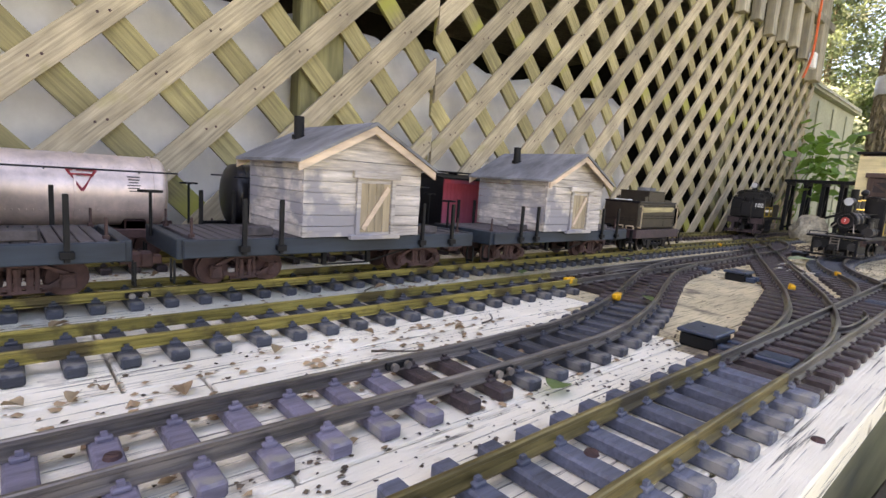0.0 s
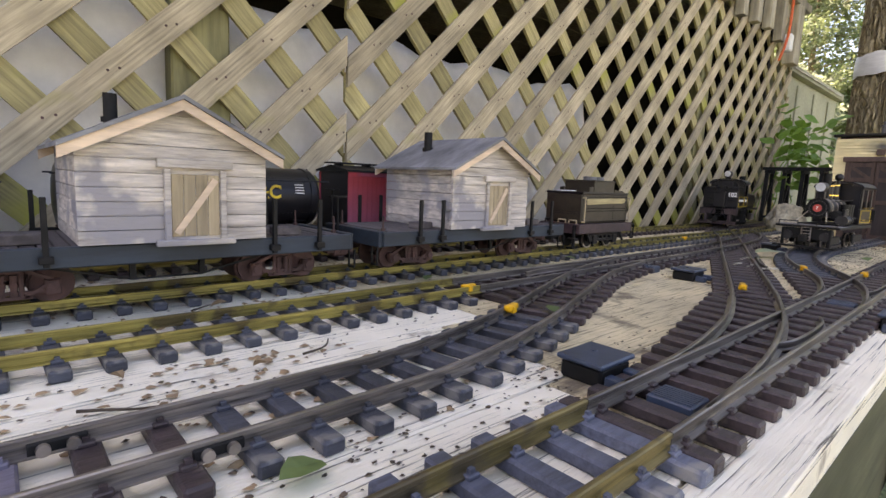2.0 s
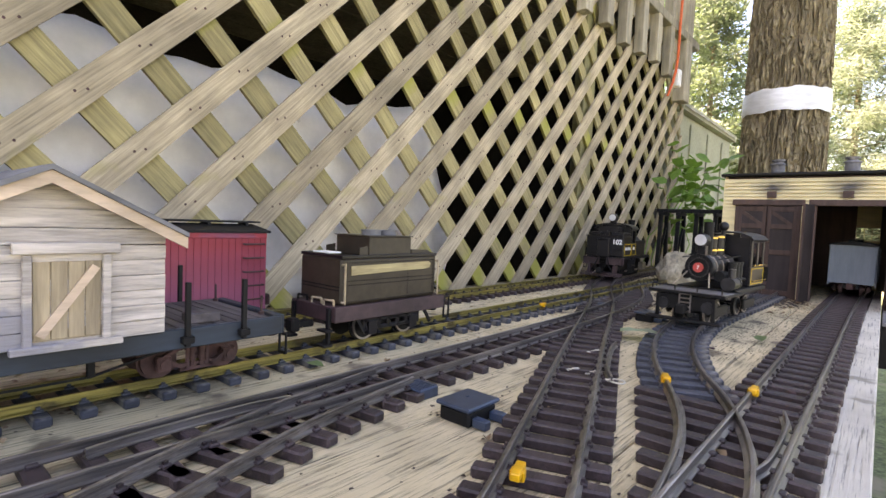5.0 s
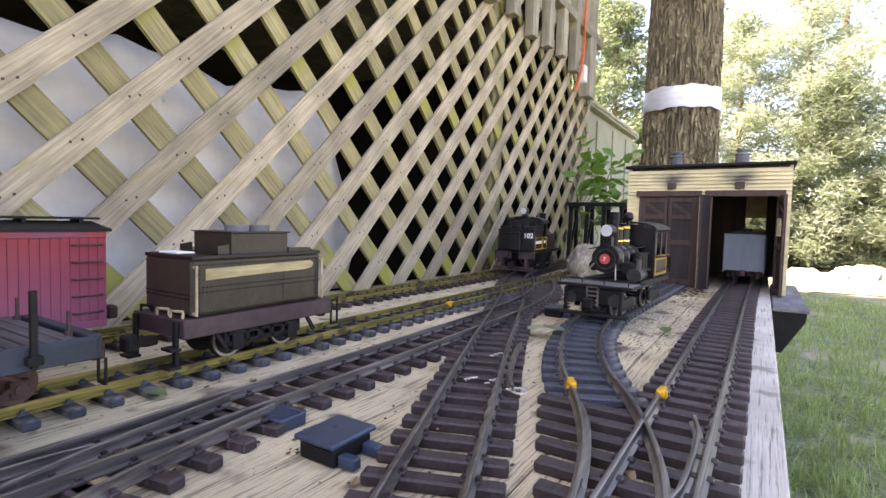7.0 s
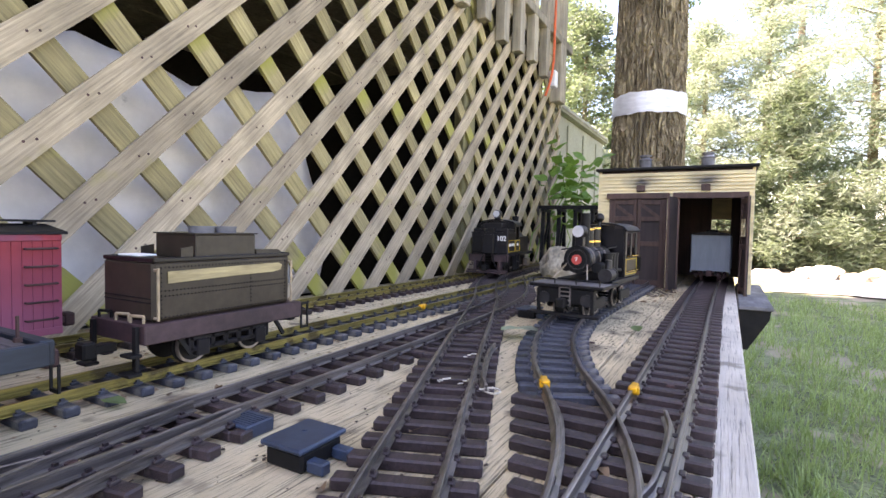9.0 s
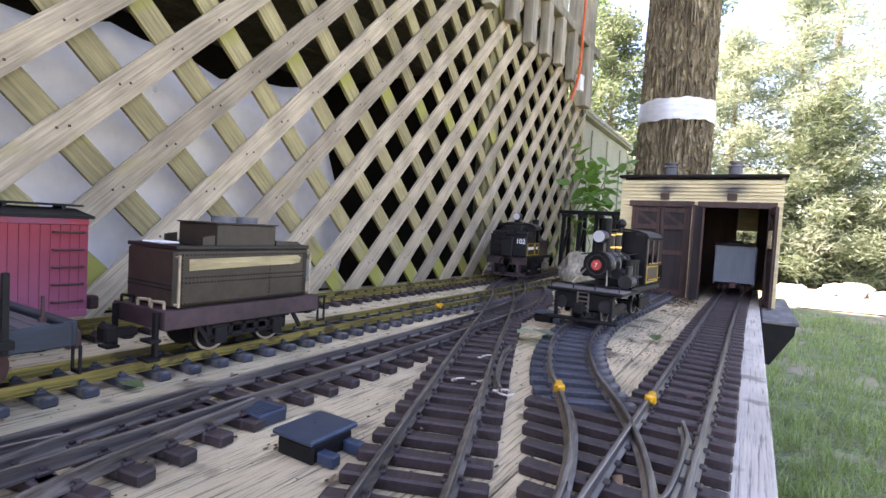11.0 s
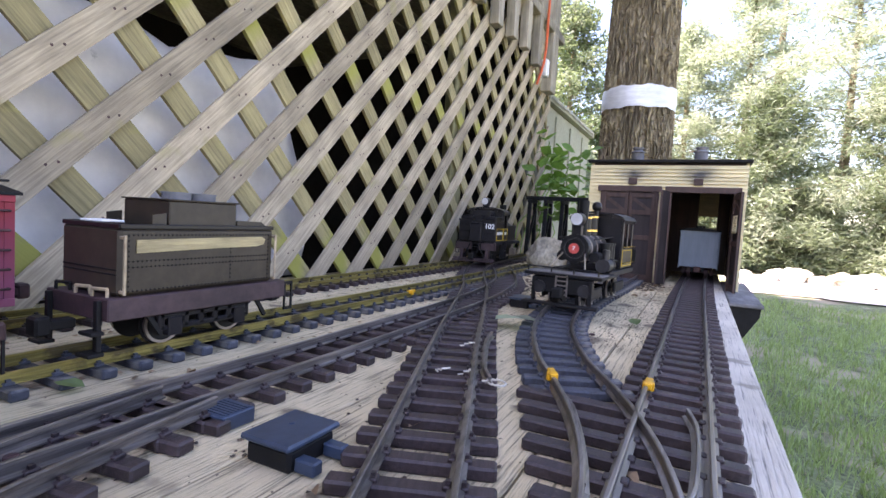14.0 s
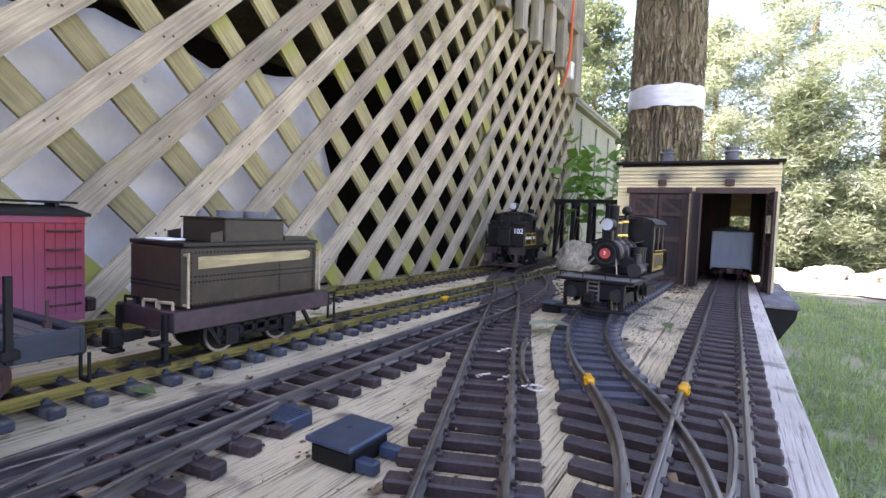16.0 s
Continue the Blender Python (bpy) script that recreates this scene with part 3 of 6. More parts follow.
prism(bm, [(-0.33, 1.44), (0.33, 1.44), (0.33, 1.48), (0.0, 1.56), (-0.33, 1.48)], "y", -0.28, 0.93)
part("lid", bm, BIN, bin_th)
bm = bmesh.new()
gv = {}
for i in range(31):
    for j in range(9):
        y, u = -0.26 + i * 0.038, j / 8
        gv[i, j] = bm.verts.new((0.02 + 0.32 * u, y, 1.562 - 0.078 * u + 0.012 * abs(noise.noise((y * 7, u * 4, 1))) + 0.006 * noise.noise((y * 19, u * 9, 4)) - (0.03 if j == 8 else 0)))
for i in range(30):
    for j in range(8):
        bm.faces.new((gv[i, j], gv[i + 1, j], gv[i + 1, j + 1], gv[i, j + 1]))
cover = part("lid_cover", bm, GRAVEL, bin_th, "crumpled pale plastic cover on the lid", smooth=True)
cover.modifiers.new("thickness", "SOLIDIFY").thickness = 0.003
# ---- track ----
def glide(ctrl, step=0.02):
    """Points along a smooth curve through the control points, with headings."""
    c = [Vector((*p, 0)) for p in ctrl]
    c = [c[0] * 2 - c[1]] + c + [c[-1] * 2 - c[-2]]
    out = []
    for i in range(1, len(c) - 2):
        p0, p1, p2, p3 = c[i - 1:i + 3]
        ln = (p2 - p1).length
        m1, m2 = (p2 - p0).normalized() * ln, (p3 - p1).normalized() * ln
        n = max(2, int(ln / step))
        for j in range(n):
            t = j / n
            out.append(p1 * (2 * t ** 3 - 3 * t * t + 1) + m1 * (t ** 3 - 2 * t * t + t) + p2 * (3 * t * t - 2 * t ** 3) + m2 * (t ** 3 - t * t))
    out.append(c[-2])
    heads = []
    for i, p in enumerate(out):
        d = out[min(i + 1, len(out) - 1)] - out[max(i - 1, 0)]
        heads.append(d.normalized())
    return out, heads


PROFILE = [(-0.0045, 0.0), (0.0045, 0.0), (0.0045, 0.0011), (0.0011, 0.0019), (0.0011, 0.0055), (0.0017, 0.0061), (0.0017, 0.0082), (0.0009, 0.0087), (-0.0009, 0.0087), (-0.0017, 0.0082), (-0.0017, 0.0061), (-0.0011, 0.0055), (-0.0011, 0.0019), (-0.0045, 0.0011)]


def sweep(bm, pts, heads, off, z, k=1.0):
    prev = None
    for p, h in zip(pts, heads):
        nrm = Vector((h.y, -h.x, 0))
        row = [bm.verts.new(p + nrm * (off + a * k) + Vector((0, 0, z + b * k))) for a, b in PROFILE]
        if prev:
            for i in range(len(row)):
                j = (i + 1) % len(row)
                bm.faces.new((prev[i], row[i], row[j], prev[j]))
        else:
            bm.faces.new(row[::-1])
        prev = row
    bm.faces.new(prev)


def tie_mesh(name, material, length=0.090, chairs=True, outer=(-0.0237, 0.0237)):
    bm = bmesh.new()
    box(bm, -length / 2, length / 2, -0.0062, 0.0062, 0.0, 0.0083, 0.0014)
    if chairs:
        for x in outer:
            for s in (-1, 1):
                box(bm, x + s * 0.0047 - 0.0022, x + s * 0.0047 + 0.0022, -0.0036, 0.0036, 0.0078, 0.0106, 0.0007)
                box(bm, x + s * 0.0042 - 0.0012, x + s * 0.0042 + 0.0012, -0.0015, 0.0015, 0.0106, 0.0126)
    return mesh_of(bm, name, material)


TIES = {m.name: tie_mesh("tie", m) for m in (TIE_BLUE, TIE_SLATE, TIE_BROWN, TIE_GREY)}
rt = random.Random(8)


def track(label, ctrl, tie_mat, rail_mat, tie_from=-9.0, wide=None, pick=None, group="tracks on the bench", spacing=0.0305):
    pts, heads = glide(ctrl)
    th = thing("track", pose(pts[0].x, pts[0].y, 0), label, "railway track", group)
    o = Vector((pts[0].x, pts[0].y, 0))
    for s in (-1, 1):
        bm = bmesh.new()
        sweep(bm, [p - o for p in pts], heads, s * 0.0237, 0.0083)
        part("rail", bm, rail_mat, th)
    run, nxt = 0.0, 0.01
    for i in range(1, len(pts)):
        seg = (pts[i] - pts[i - 1]).length
        while nxt <= run + seg:
            f = (nxt - run) / seg
            p = pts[i - 1].lerp(pts[i], f)
            h = heads[i - 1].lerp(heads[i], f).normalized()
            nxt += spacing
            if p.y < tie_from:
                continue
            m = pick(p.y) if pick else tie_mat
            ang = math.degrees(math.atan2(-h.x, h.y))
            if wide and wide[0] < p.y < wide[1]:
                reach = wide[2](p.y)
                bm = bmesh.new()
                a, b = sorted((reach[0] - p.x, reach[1] - p.x))
                box(bm, a, b, -0.0062, 0.0062, 0.0, 0.0083, 0.0014)
                for x in (-0.0237, 0.0237):
                    for s in (-1, 1):
                        box(bm, x + s * 0.0047 - 0.0022, x + s * 0.0047 + 0.0022, -0.0036, 0.0036, 0.0078, 0.0106, 0.0007)
                part("tie", bm, m, th, at=pose(p.x - o.x, p.y - o.y, 0))
            else:
                share("tie", TIES[m.name], th, pose(p.x - o.x + rt.uniform(-0.0006, 0.0006), p.y - o.y, 0, 0, 0, ang + rt.uniform(-0.7, 0.7)))
        run += seg
    return th


XA, XA2, XB, XC, XD = -0.478, -0.662, -0.327, -0.152, -0.0237
track("tarnished brass train track on dark ties", [(XA, -1.5), (XA, 0), (XA, 1.5), (XA, 3.0)], TIE_BLUE, RAIL_Y)
track("tarnished brass train track beside the lattice", [(XA2, -1.5), (XA2, 0), (XA2, 1.4), (XA2 - 0.004, 3.1)], TIE_BROWN, RAIL_Y)


def reach_b(y):
    return (XB - 0.045, max(XB + 0.045, min(XB + 0.135, XB + 0.045 + (0.80 - y) * 0.4)))


track("brass train track on dark blue ties", [(XB, -1.5), (XB, 0), (XB, 0.3), (XB, 0.612)], TIE_BLUE, RAIL_Y)
track("brown turnout track beside the cars", [(XB, 0.613), (XB - 0.002, 0.8), (-0.338, 1.3), (-0.355, 1.62), (-0.40, 1.85), (-0.50, 2.1)], TIE_BROWN, RAIL_D, wide=(0.61, 0.80, reach_b))
track("dark train track curving into the turnout", [(XC, -1.5), (XC, 0.0), (XC, 0.36), (-0.163, 0.45), (-0.196, 0.57), (-0.245, 0.70), (-0.30, 0.86), (-0.324, 1.0)], TIE_GREY, RAIL_D, pick=lambda y: TIE_GREY if y < 0.20 else (TIE_BROWN if y < 0.27 else (TIE_BLUE if y < 0.6 else TIE_BROWN)))


def reach_d(y):
    if y < 0.9:
        return (XD - 0.045 - max(0, min(0.09, (y - 0.52) * 0.22)), XD + 0.045)
    return (XD - 0.045 - max(0, min(0.085, (y - 0.98) * 0.38)), XD + 0.045)


track("brass train track on slate-grey ties along the edge", [(XD, -1.5), (XD, 0.0), (XD, 0.2), (XD, 0.435)], TIE_SLATE, RAIL_O)
track("brown turnout track running into the engine shed", [(XD, 0.436), (XD, 0.8), (XD, 1.2), (XD, 2.0), (XD + 0.01, 2.75)], TIE_BROWN, RAIL_D, wide=(0.5, 1.2, reach_d))


def check_rail(pts):
    g, hd = glide(pts, 0.01)
    bm = bmesh.new()
    sweep(bm, g, hd, 0.0, 0.0086, 0.8)
    tagged(part("check_rail", bm, RAIL_D), "short dark check rail inside a turnout", "check rail", "check rails")


check_rail([(-0.014, 1.03), (-0.0085, 1.06), (-0.0085, 1.15), (-0.015, 1.185)])
check_rail([(-0.060, 1.03), (-0.070, 1.075), (-0.090, 1.14), (-0.104, 1.165)])
check_rail([(-0.018, 0.66), (-0.009, 0.69), (-0.009, 0.78), (-0.017, 0.81)])
check_rail([(-0.165, 1.165), (-0.185, 1.20), (-0.222, 1.30), (-0.228, 1.33)])
check_rail([(-0.338, 0.74), (-0.343, 0.77), (-0.343, 0.86), (-0.337, 0.89)])
track("straight brown train track crossing the bench", [(XD, 0.48), (-0.031, 0.60), (-0.055, 0.74), (-0.094, 0.87), (-0.139, 0.99), (-0.192, 1.128), (-0.268, 1.326), (-0.34, 1.52), (-0.41, 1.70), (-0.52, 1.95), (-0.60, 2.20), (-0.635, 2.50), (-0.645, 2.95)], TIE_BROWN, RAIL_D, tie_from=0.86)
track("curved blue-tied train track to the engine shed", [(XD, 0.93), (-0.037, 1.03), (-0.054, 1.10), (-0.083, 1.175), (-0.131, 1.275), (-0.178, 1.42), (-0.203, 1.585), (-0.207, 1.75), (-0.197, 2.0), (-0.19, 2.29), (-0.19, 2.7)], TIE_BLUE, RAIL_D, tie_from=1.185)


def flag(x, y, z=RZ, turn=0):
    th = thing("turnout_marker", pose(x, y, z, 0, 0, turn), "small orange plastic turnout marker clipped to a rail", "marker", "turnout markers")
    bm = bmesh.new()
    box(bm, -0.0032, 0.0032, -0.010, 0.010, -0.003, 0.0022, 0.0008)
    box(bm, -0.0048, 0.0048, -0.0035, 0.0035, -0.006, 0.001, 0.0008)
    part("clip", bm, ORANGE, th)


flag(-0.306, 0.597), flag(-0.214, 0.565, turn=14), flag(-0.122, 0.916, turn=20), flag(-0.122, 1.203, turn=24), flag(-0.046, 1.228), flag(-0.4545, 1.524)


def motor(x, y, turn, label):
    th = thing("turnout_motor", pose(x, y, 0, 0, 0, turn), label, "turnout motor", "turnout motors")
    bm = bmesh.new()
    box(bm, -0.0195, 0.0195, -0.0165, 0.0165, 0.0, 0.0135, 0.002)
    part("body", bm, BLACK_M, th, "black motor casing")
    bm = bmesh.new()
    box(bm, -0.0225, 0.0225, -0.0185, 0.0185, 0.0137, 0.0175, 0.0012)
    rod(bm, (0.004, 0.004, 0.0172), (0.004, 0.004, 0.0182), 0.002, 10)
    part("cover", bm, MOTOR, th)
    for s in (-1, 1):
        bm = bmesh.new()
        box(bm, 0.012 * s - 0.004, 0.012 * s + 0.004, -0.031, -0.0167, 0.001, 0.009, 0.001)
        part("lug", bm, MOTOR, th)


motor(-0.2235, 0.9945, 90, "navy plastic turnout motor box on the boards")
motor(-0.087, 0.51, 90, "navy plastic turnout motor box on the boards")
motor(-0.285, 1.62, 90, "navy plastic turnout motor box on the boards")
motor(0.041, 0.89, 0, "navy plastic turnout motor at the bench edge")
for x, y, turn in ((-0.2925, 1.005, 0), (XD, 0.50, 0), (-0.40, 1.69, 21), (XD, 0.95, 0)):
    bm = bmesh.new()
    box(bm, -0.014, 0.014, -0.013, 0.013, 0.0, 0.0104, 0.001)
    for i in range(7):
        box(bm, -0.012, 0.012, -0.0105 + i * 0.003, -0.0085 + i * 0.003, 0.0098, 0.0110)
    tagged(part("throw_bar", bm, MOTOR, at=pose(x, y, 0, 0, 0, turn)), "navy plastic throw bar cover between turnout rails", "throw bar", "throw bars")
# ---- rolling stock ----
def wheelset(parent, y, r=0.0155, mat_w=RUST):
    bm = bmesh.new()
    for s in (-1, 1):
        rod(bm, (s * 0.0205, y, r), (s * 0.026, y, r), r, 22)
        rod(bm, (s * 0.0185, y, r), (s * 0.0205, y, r), r + 0.002, 22)
        rod(bm, (s * 0.026, y, r), (s * 0.029, y, r), r * 0.35, 12)
    rod(bm, (-0.03, y, r), (0.03, y, r), 0.0025, 8)
    ws = part("wheelset", bm, BLACK_M if mat_w is STEEL else mat_w, parent, smooth=True)
    if mat_w is STEEL and parent.parent is None:
        for s in (-1, 1):
            bm = bmesh.new()
            ring(bm, (s * 0.0248, y, r), r - 0.0006, 0.0013, 26, "X")
            part("tyre", bm, STEEL, ws, "bright steel tyre")
    return ws


def truck(parent, y, half=0.030, mat_f=RUST, mat_w=RUST):
    """Arch-bar truck: bolster carrying two side frames and two wheelsets."""
    bm = bmesh.new()
    box(bm, -0.0345, 0.0345, y - 0.008, y + 0.008, 0.022, 0.030, 0.001)
    tr = part("truck", bm, mat_f, parent, "rusty arch-bar truck")
    for s in (-1, 1):
        bm = bmesh.new()
        xm = s * 0.0365
        for dy in (-half, half):
            box(bm, xm - 0.0035, xm + 0.0035, y + dy - 0.006, y + dy + 0.006, 0.008, 0.022, 0.001)
            rod(bm, (xm - s * 0.002, y + dy, 0.0155), (xm + s * 0.006, y + dy, 0.0155), 0.0045, 10)
            box(bm, min(xm, xm + s * 0.0045), max(xm, xm + s * 0.0045), y + dy - 0.0048, y + dy + 0.0048, 0.0165, 0.0215, 0.0008)
        for e in (-1, 1):
            bar(bm, (xm, y + e * half, 0.0215), (xm, y + e * 0.011, 0.030), 0.0045, 0.003)
            bar(bm, (xm, y + e * half, 0.0195), (xm, y + e * 0.011, 0.0075), 0.0045, 0.003)
        bar(bm, (xm, y - 0.0125, 0.030), (xm, y + 0.0125, 0.030), 0.0045, 0.003)
        bar(bm, (xm, y - 0.016, 0.0075), (xm, y + 0.016, 0.0075), 0.0045, 0.003)
        bar(bm, (xm, y - half + 0.003, 0.0115), (xm, y + half - 0.003, 0.0115), 0.003, 0.0025)
        for dy in (-0.009, 0.009):
            rod(bm, (xm, y + dy, 0.0060), (xm, y + dy, 0.0325), 0.002, 8)
        part("side_frame", bm, mat_f, tr)
        for dy in (-0.0042, 0.0042):
            bm = bmesh.new()
            for k in range(5):
                rod(bm, (xm, y + dy, 0.0090 + k * 0.0036), (xm, y + dy, 0.0126 + k * 0.0036), 0.0034 if k % 2 == 0 else 0.0026, 8)
            part("spring", bm, mat_f, tr)
    wheelset(tr, y - half, mat_w=mat_w), wheelset(tr, y + half, mat_w=mat_w)
    return tr


def coupler(parent, y, s, material=RUST):
    bm = bmesh.new()
    box(bm, -0.006, 0.006, min(y, y + s * 0.022), max(y, y + s * 0.022), 0.021, 0.029, 0.001)
    box(bm, -0.009, 0.007, min(y + s * 0.018, y + s * 0.030), max(y + s * 0.018, y + s * 0.030), 0.017, 0.033, 0.002)
    return part("coupler", bm, material, parent)


FW, FL = 0.066, 0.187


def flatcar(y, label):
    th = thing("flatcar", pose(XA, y, RZ), label, "flatcar", "flatcars with cabins")
    bm = bmesh.new()
    for s in (-1, 1):
        box(bm, s * FW - 0.004, s * FW + 0.004, -FL, FL, 0.035, 0.0525, 0.001)
        box(bm, s * 0.014 - 0.003, s * 0.014 + 0.003, -FL, FL, 0.033, 0.047, 0.001)
        box(bm, -FW, FW, s * FL - 0.005, s * FL + 0.005, 0.034, 0.0535, 0.001)
    part("frame", bm, FLAT_BLUE, th)
    n = 34
    w = 2 * FL / n
    bm = bmesh.new()
    box(bm, -FW + 0.001, FW - 0.001, -w / 2 + 0.0006, w / 2 - 0.0006, 0.0478, 0.0528, 0.0006)
    me = mesh_of(bm, "deck_plank", DECK)
    for i in range(1, n - 1):
        share("deck_plank", me, th, pose(0, -FL + w * (i + 0.5), rt.uniform(0, 0.0005)))
    for yy in (-0.132, -0.094, 0.094, 0.145):
        for s in (-1, 1):
            bm = bmesh.new()
            box(bm, s * (FW + 0.0065) - 0.0021, s * (FW + 0.0065) + 0.0021, yy - 0.0021, yy + 0.0021, 0.037, 0.093, 0.0004)
            box(bm, s * (FW + 0.006) - 0.0045, s * (FW + 0.006) + 0.0045, yy - 0.005, yy + 0.005, 0.040, 0.046, 0.0006)
            part("stake", bm, BLACK_M, th)
    for yy in (-0.03, 0.03):
        for s in (-1, 1):
            bm = bmesh.new()
            bar(bm, (s * 0.045, yy, 0.0345), (s * 0.045, yy, 0.018), 0.005, 0.005)
            part("queen_post", bm, BLACK_M, th)
    for s in (-1, 1):
        bm = bmesh.new()
        for p, q in (((-0.108, 0.036), (-0.03, 0.0172)), ((-0.03, 0.0172), (0.03, 0.0172)), ((0.03, 0.0172), (0.108, 0.036))):
            bar(bm, (s * 0.045, *p), (s * 0.045, *q), 0.0018, 0.0018)
        part("truss_rod", bm, BLACK_M, th)
    bm = bmesh.new()
    rod(bm, (-0.03, -FL - 0.007, 0.045), (-0.03, -FL - 0.007, 0.092), 0.0016, 8)
    ring(bm, (-0.03, -FL - 0.007, 0.092), 0.011, 0.0011, 16, "Z")
    bar(bm, (-0.041, -FL - 0.007, 0.092), (-0.019, -FL - 0.007, 0.092), 0.0015, 0.0015)
    part("brake_wheel", bm, BLACK_M, th, "black iron brake wheel")
    for s in (-1, 1):
        for q in (-1, 1):
            bm = bmesh.new()
            x = q * (FW - 0.006)
            bar(bm, (x - 0.006, s * (FL + 0.007), 0.034), (x - 0.006, s * (FL + 0.007), 0.012), 0.0018, 0.0018)
            bar(bm, (x + 0.006, s * (FL + 0.007), 0.034), (x + 0.006, s * (FL + 0.007), 0.012), 0.0018, 0.0018)
            bar(bm, (x - 0.006, s * (FL + 0.007), 0.013), (x + 0.006, s * (FL + 0.007), 0.013), 0.0018, 0.003)
            part("stirrup", bm, BLACK_M, th)
        for q in (-1, 1):
            bm = bmesh.new()
            x = q * (FW - 0.016)
            rod(bm, (x, s * (FL - 0.012), 0.0525), (x, s * (FL - 0.012), 0.072), 0.0013, 6)
            rod(bm, (x, s * (FL - 0.012), 0.0525), (x, s * (FL - 0.012), 0.056), 0.003, 8)
            part("deck_pin", bm, RUST, th)
        coupler(th, s * (FL + 0.004), s)
        truck(th, s * 0.118)
    # loose blocks on the deck
    for (bx, by, a) in ((0.045, -0.11, 8), (0.05, 0.115, -6)):
        bm = bmesh.new()
        box(bm, -0.010, 0.010, -0.014, 0.014, 0, 0.009, 0.001)
        tagged(part("wood_block", bm, DECK, at=pose(XA + bx, y + by, RZ + 0.0534, 0, 0, a)), "grey weathered wood block on a flatcar deck", "wood block", "wood blocks")
    return th


CW, CD, CH, CA = 0.078, 0.074, 0.085, 0.040   # half width, half depth, wall, gable rise


def cabin(y, label, pipe=(-0.03, -0.035)):
    th = thing("cabin", pose(XA, y, RZ + 0.0535), label, "cabin", "cabins on flatcars")
    n = 7
    hgt = CH / n
    for k in range(n):
        z0, z1 = k * hgt + 0.00012, (k + 1) * hgt - 0.00012 - rt.uniform(0, 0.0004)
        for s in (-1, 1):
            bm = bmesh.new()
            o = rt.uniform(0, 0.0011)
            box(bm, s * CD - 0.002, s * CD + 0.002 + o * (s > 0), -CW, CW, z0, z1, 0.0003)
            part("plank", bm, CABIN, th)
            bm = bmesh.new()
            box(bm, -CD + 0.0025, CD - 0.0025, s * (CW - 0.002) - 0.002, s * (CW - 0.002) + 0.002, z0, z1, 0.0005)
            part("plank", bm, CABIN, th)
    # gable boards
    for s in (-1, 1):
        for k in range(3):
            z0, z1 = CA * k / 3, CA * (k + 1) / 3
            w0, w1 = CW * (1 - k / 3), CW * (1 - (k + 1) / 3)
            bm = bmesh.new()
            prism(bm, [(-w0, CH + z0 + 0.0003), (w0, CH + z0 + 0.0003), (w1, CH + z1), (-w1, CH + z1)] if w1 > 0.001 else [(-w0, CH + z0 + 0.0003), (w0, CH + z0 + 0.0003), (0, CH + z1)], "x", s * CD - 0.002, s * CD + 0.002)
            part("gable_board", bm, CABIN, th)
    for s in (-1, 1):
        bm = bmesh.new()
        ex = 0.012
        y1, z1 = s * (CW + ex), CH - ex * CA / CW
        prism(bm, [(0, CH + CA + 0.0005), (y1, z1 + 0.0005), (y1, z1 + 0.004), (0, CH + CA + 0.0042)], "x", -CD - 0.019, CD + 0.019)
        roof = part("roof_panel", bm, TARPAPER, th, "grey tarpaper roof slope")
        for q in (-1, 1):
            bm = bmesh.new()
            xa, xb = sorted((q * (CD + 0.0135), q * (CD + 0.0165)))
            prism(bm, [(0, CH + CA + 0.0003), (y1, z1 + 0.0003), (y1, z1 - 0.0088), (0, CH + CA - 0.0088)], "x", xa, xb)
            part("bargeboard", bm, TRIM, th, "pale bare-wood bargeboard")
    # door on the side facing the bench edge
    dy = 0.012
    door = bmesh.new()
    box(door, CD + 0.0012, CD + 0.0022, dy - 0.021, dy + 0.021, 0.004, 0.062)
    d = part("door", door, CABIN_DOOR, th, "small braced plank door")
    for i in range(4):
        bm = bmesh.new()
        a = dy - 0.0205 + i * 0.01035
        box(bm, CD + 0.0023, CD + 0.0036, a, a + 0.0098, 0.005, 0.061, 0.0004)
        part("door_board", bm, CABIN_DOOR, d)
    bm = bmesh.new()
    bar(bm, (CD + 0.0044, dy - 0.017, 0.008), (CD + 0.0044, dy + 0.017, 0.057), 0.0018, 0.0058)
    part("door_brace", bm, TRIM, d)
    for a, b, c, e, x in ((dy - 0.0265, dy - 0.0212, 0.001, 0.066, 0.0042), (dy + 0.0212, dy + 0.0265, 0.001, 0.066, 0.0042), (dy - 0.032, dy + 0.032, 0.0665, 0.0745, 0.0060), (dy - 0.034, dy + 0.034, -0.003, 0.0022, 0.0065)):
        bm = bmesh.new()
        box(bm, CD + 0.0022, CD + 0.002 + x, a, b, c, e, 0.0006)
        part("door_frame", bm, CABIN, th)
    px, py = pipe
    bm = bmesh.new()
    rod(bm, (px, py, CH + 0.01), (px, py, CH + 0.052), 0.0062, 16)
    rod(bm, (px, py, CH + CA * (1 - abs(py) / CW) + 0.002), (px, py, CH + CA * (1 - abs(py) / CW) + 0.007), 0.0085, 16)
    part("stovepipe", bm, BLACK_M, th, "black metal stovepipe", smooth=True)
    return th


flatcar(-0.103, "blue-black flatcar with plank deck carrying a cabin")
flatcar(0.3165, "blue-black flatcar with plank deck carrying a cabin")
flatcar(0.737, "blue-black flatcar with plank deck carrying a cabin")
cabin(-0.093, "grey weathered plank cabin standing on a flatcar")
cabin(0.3215, "grey weathered plank cabin with braced door on a flatcar")
cabin(0.733, "grey weathered plank cabin with braced door on a flatcar")


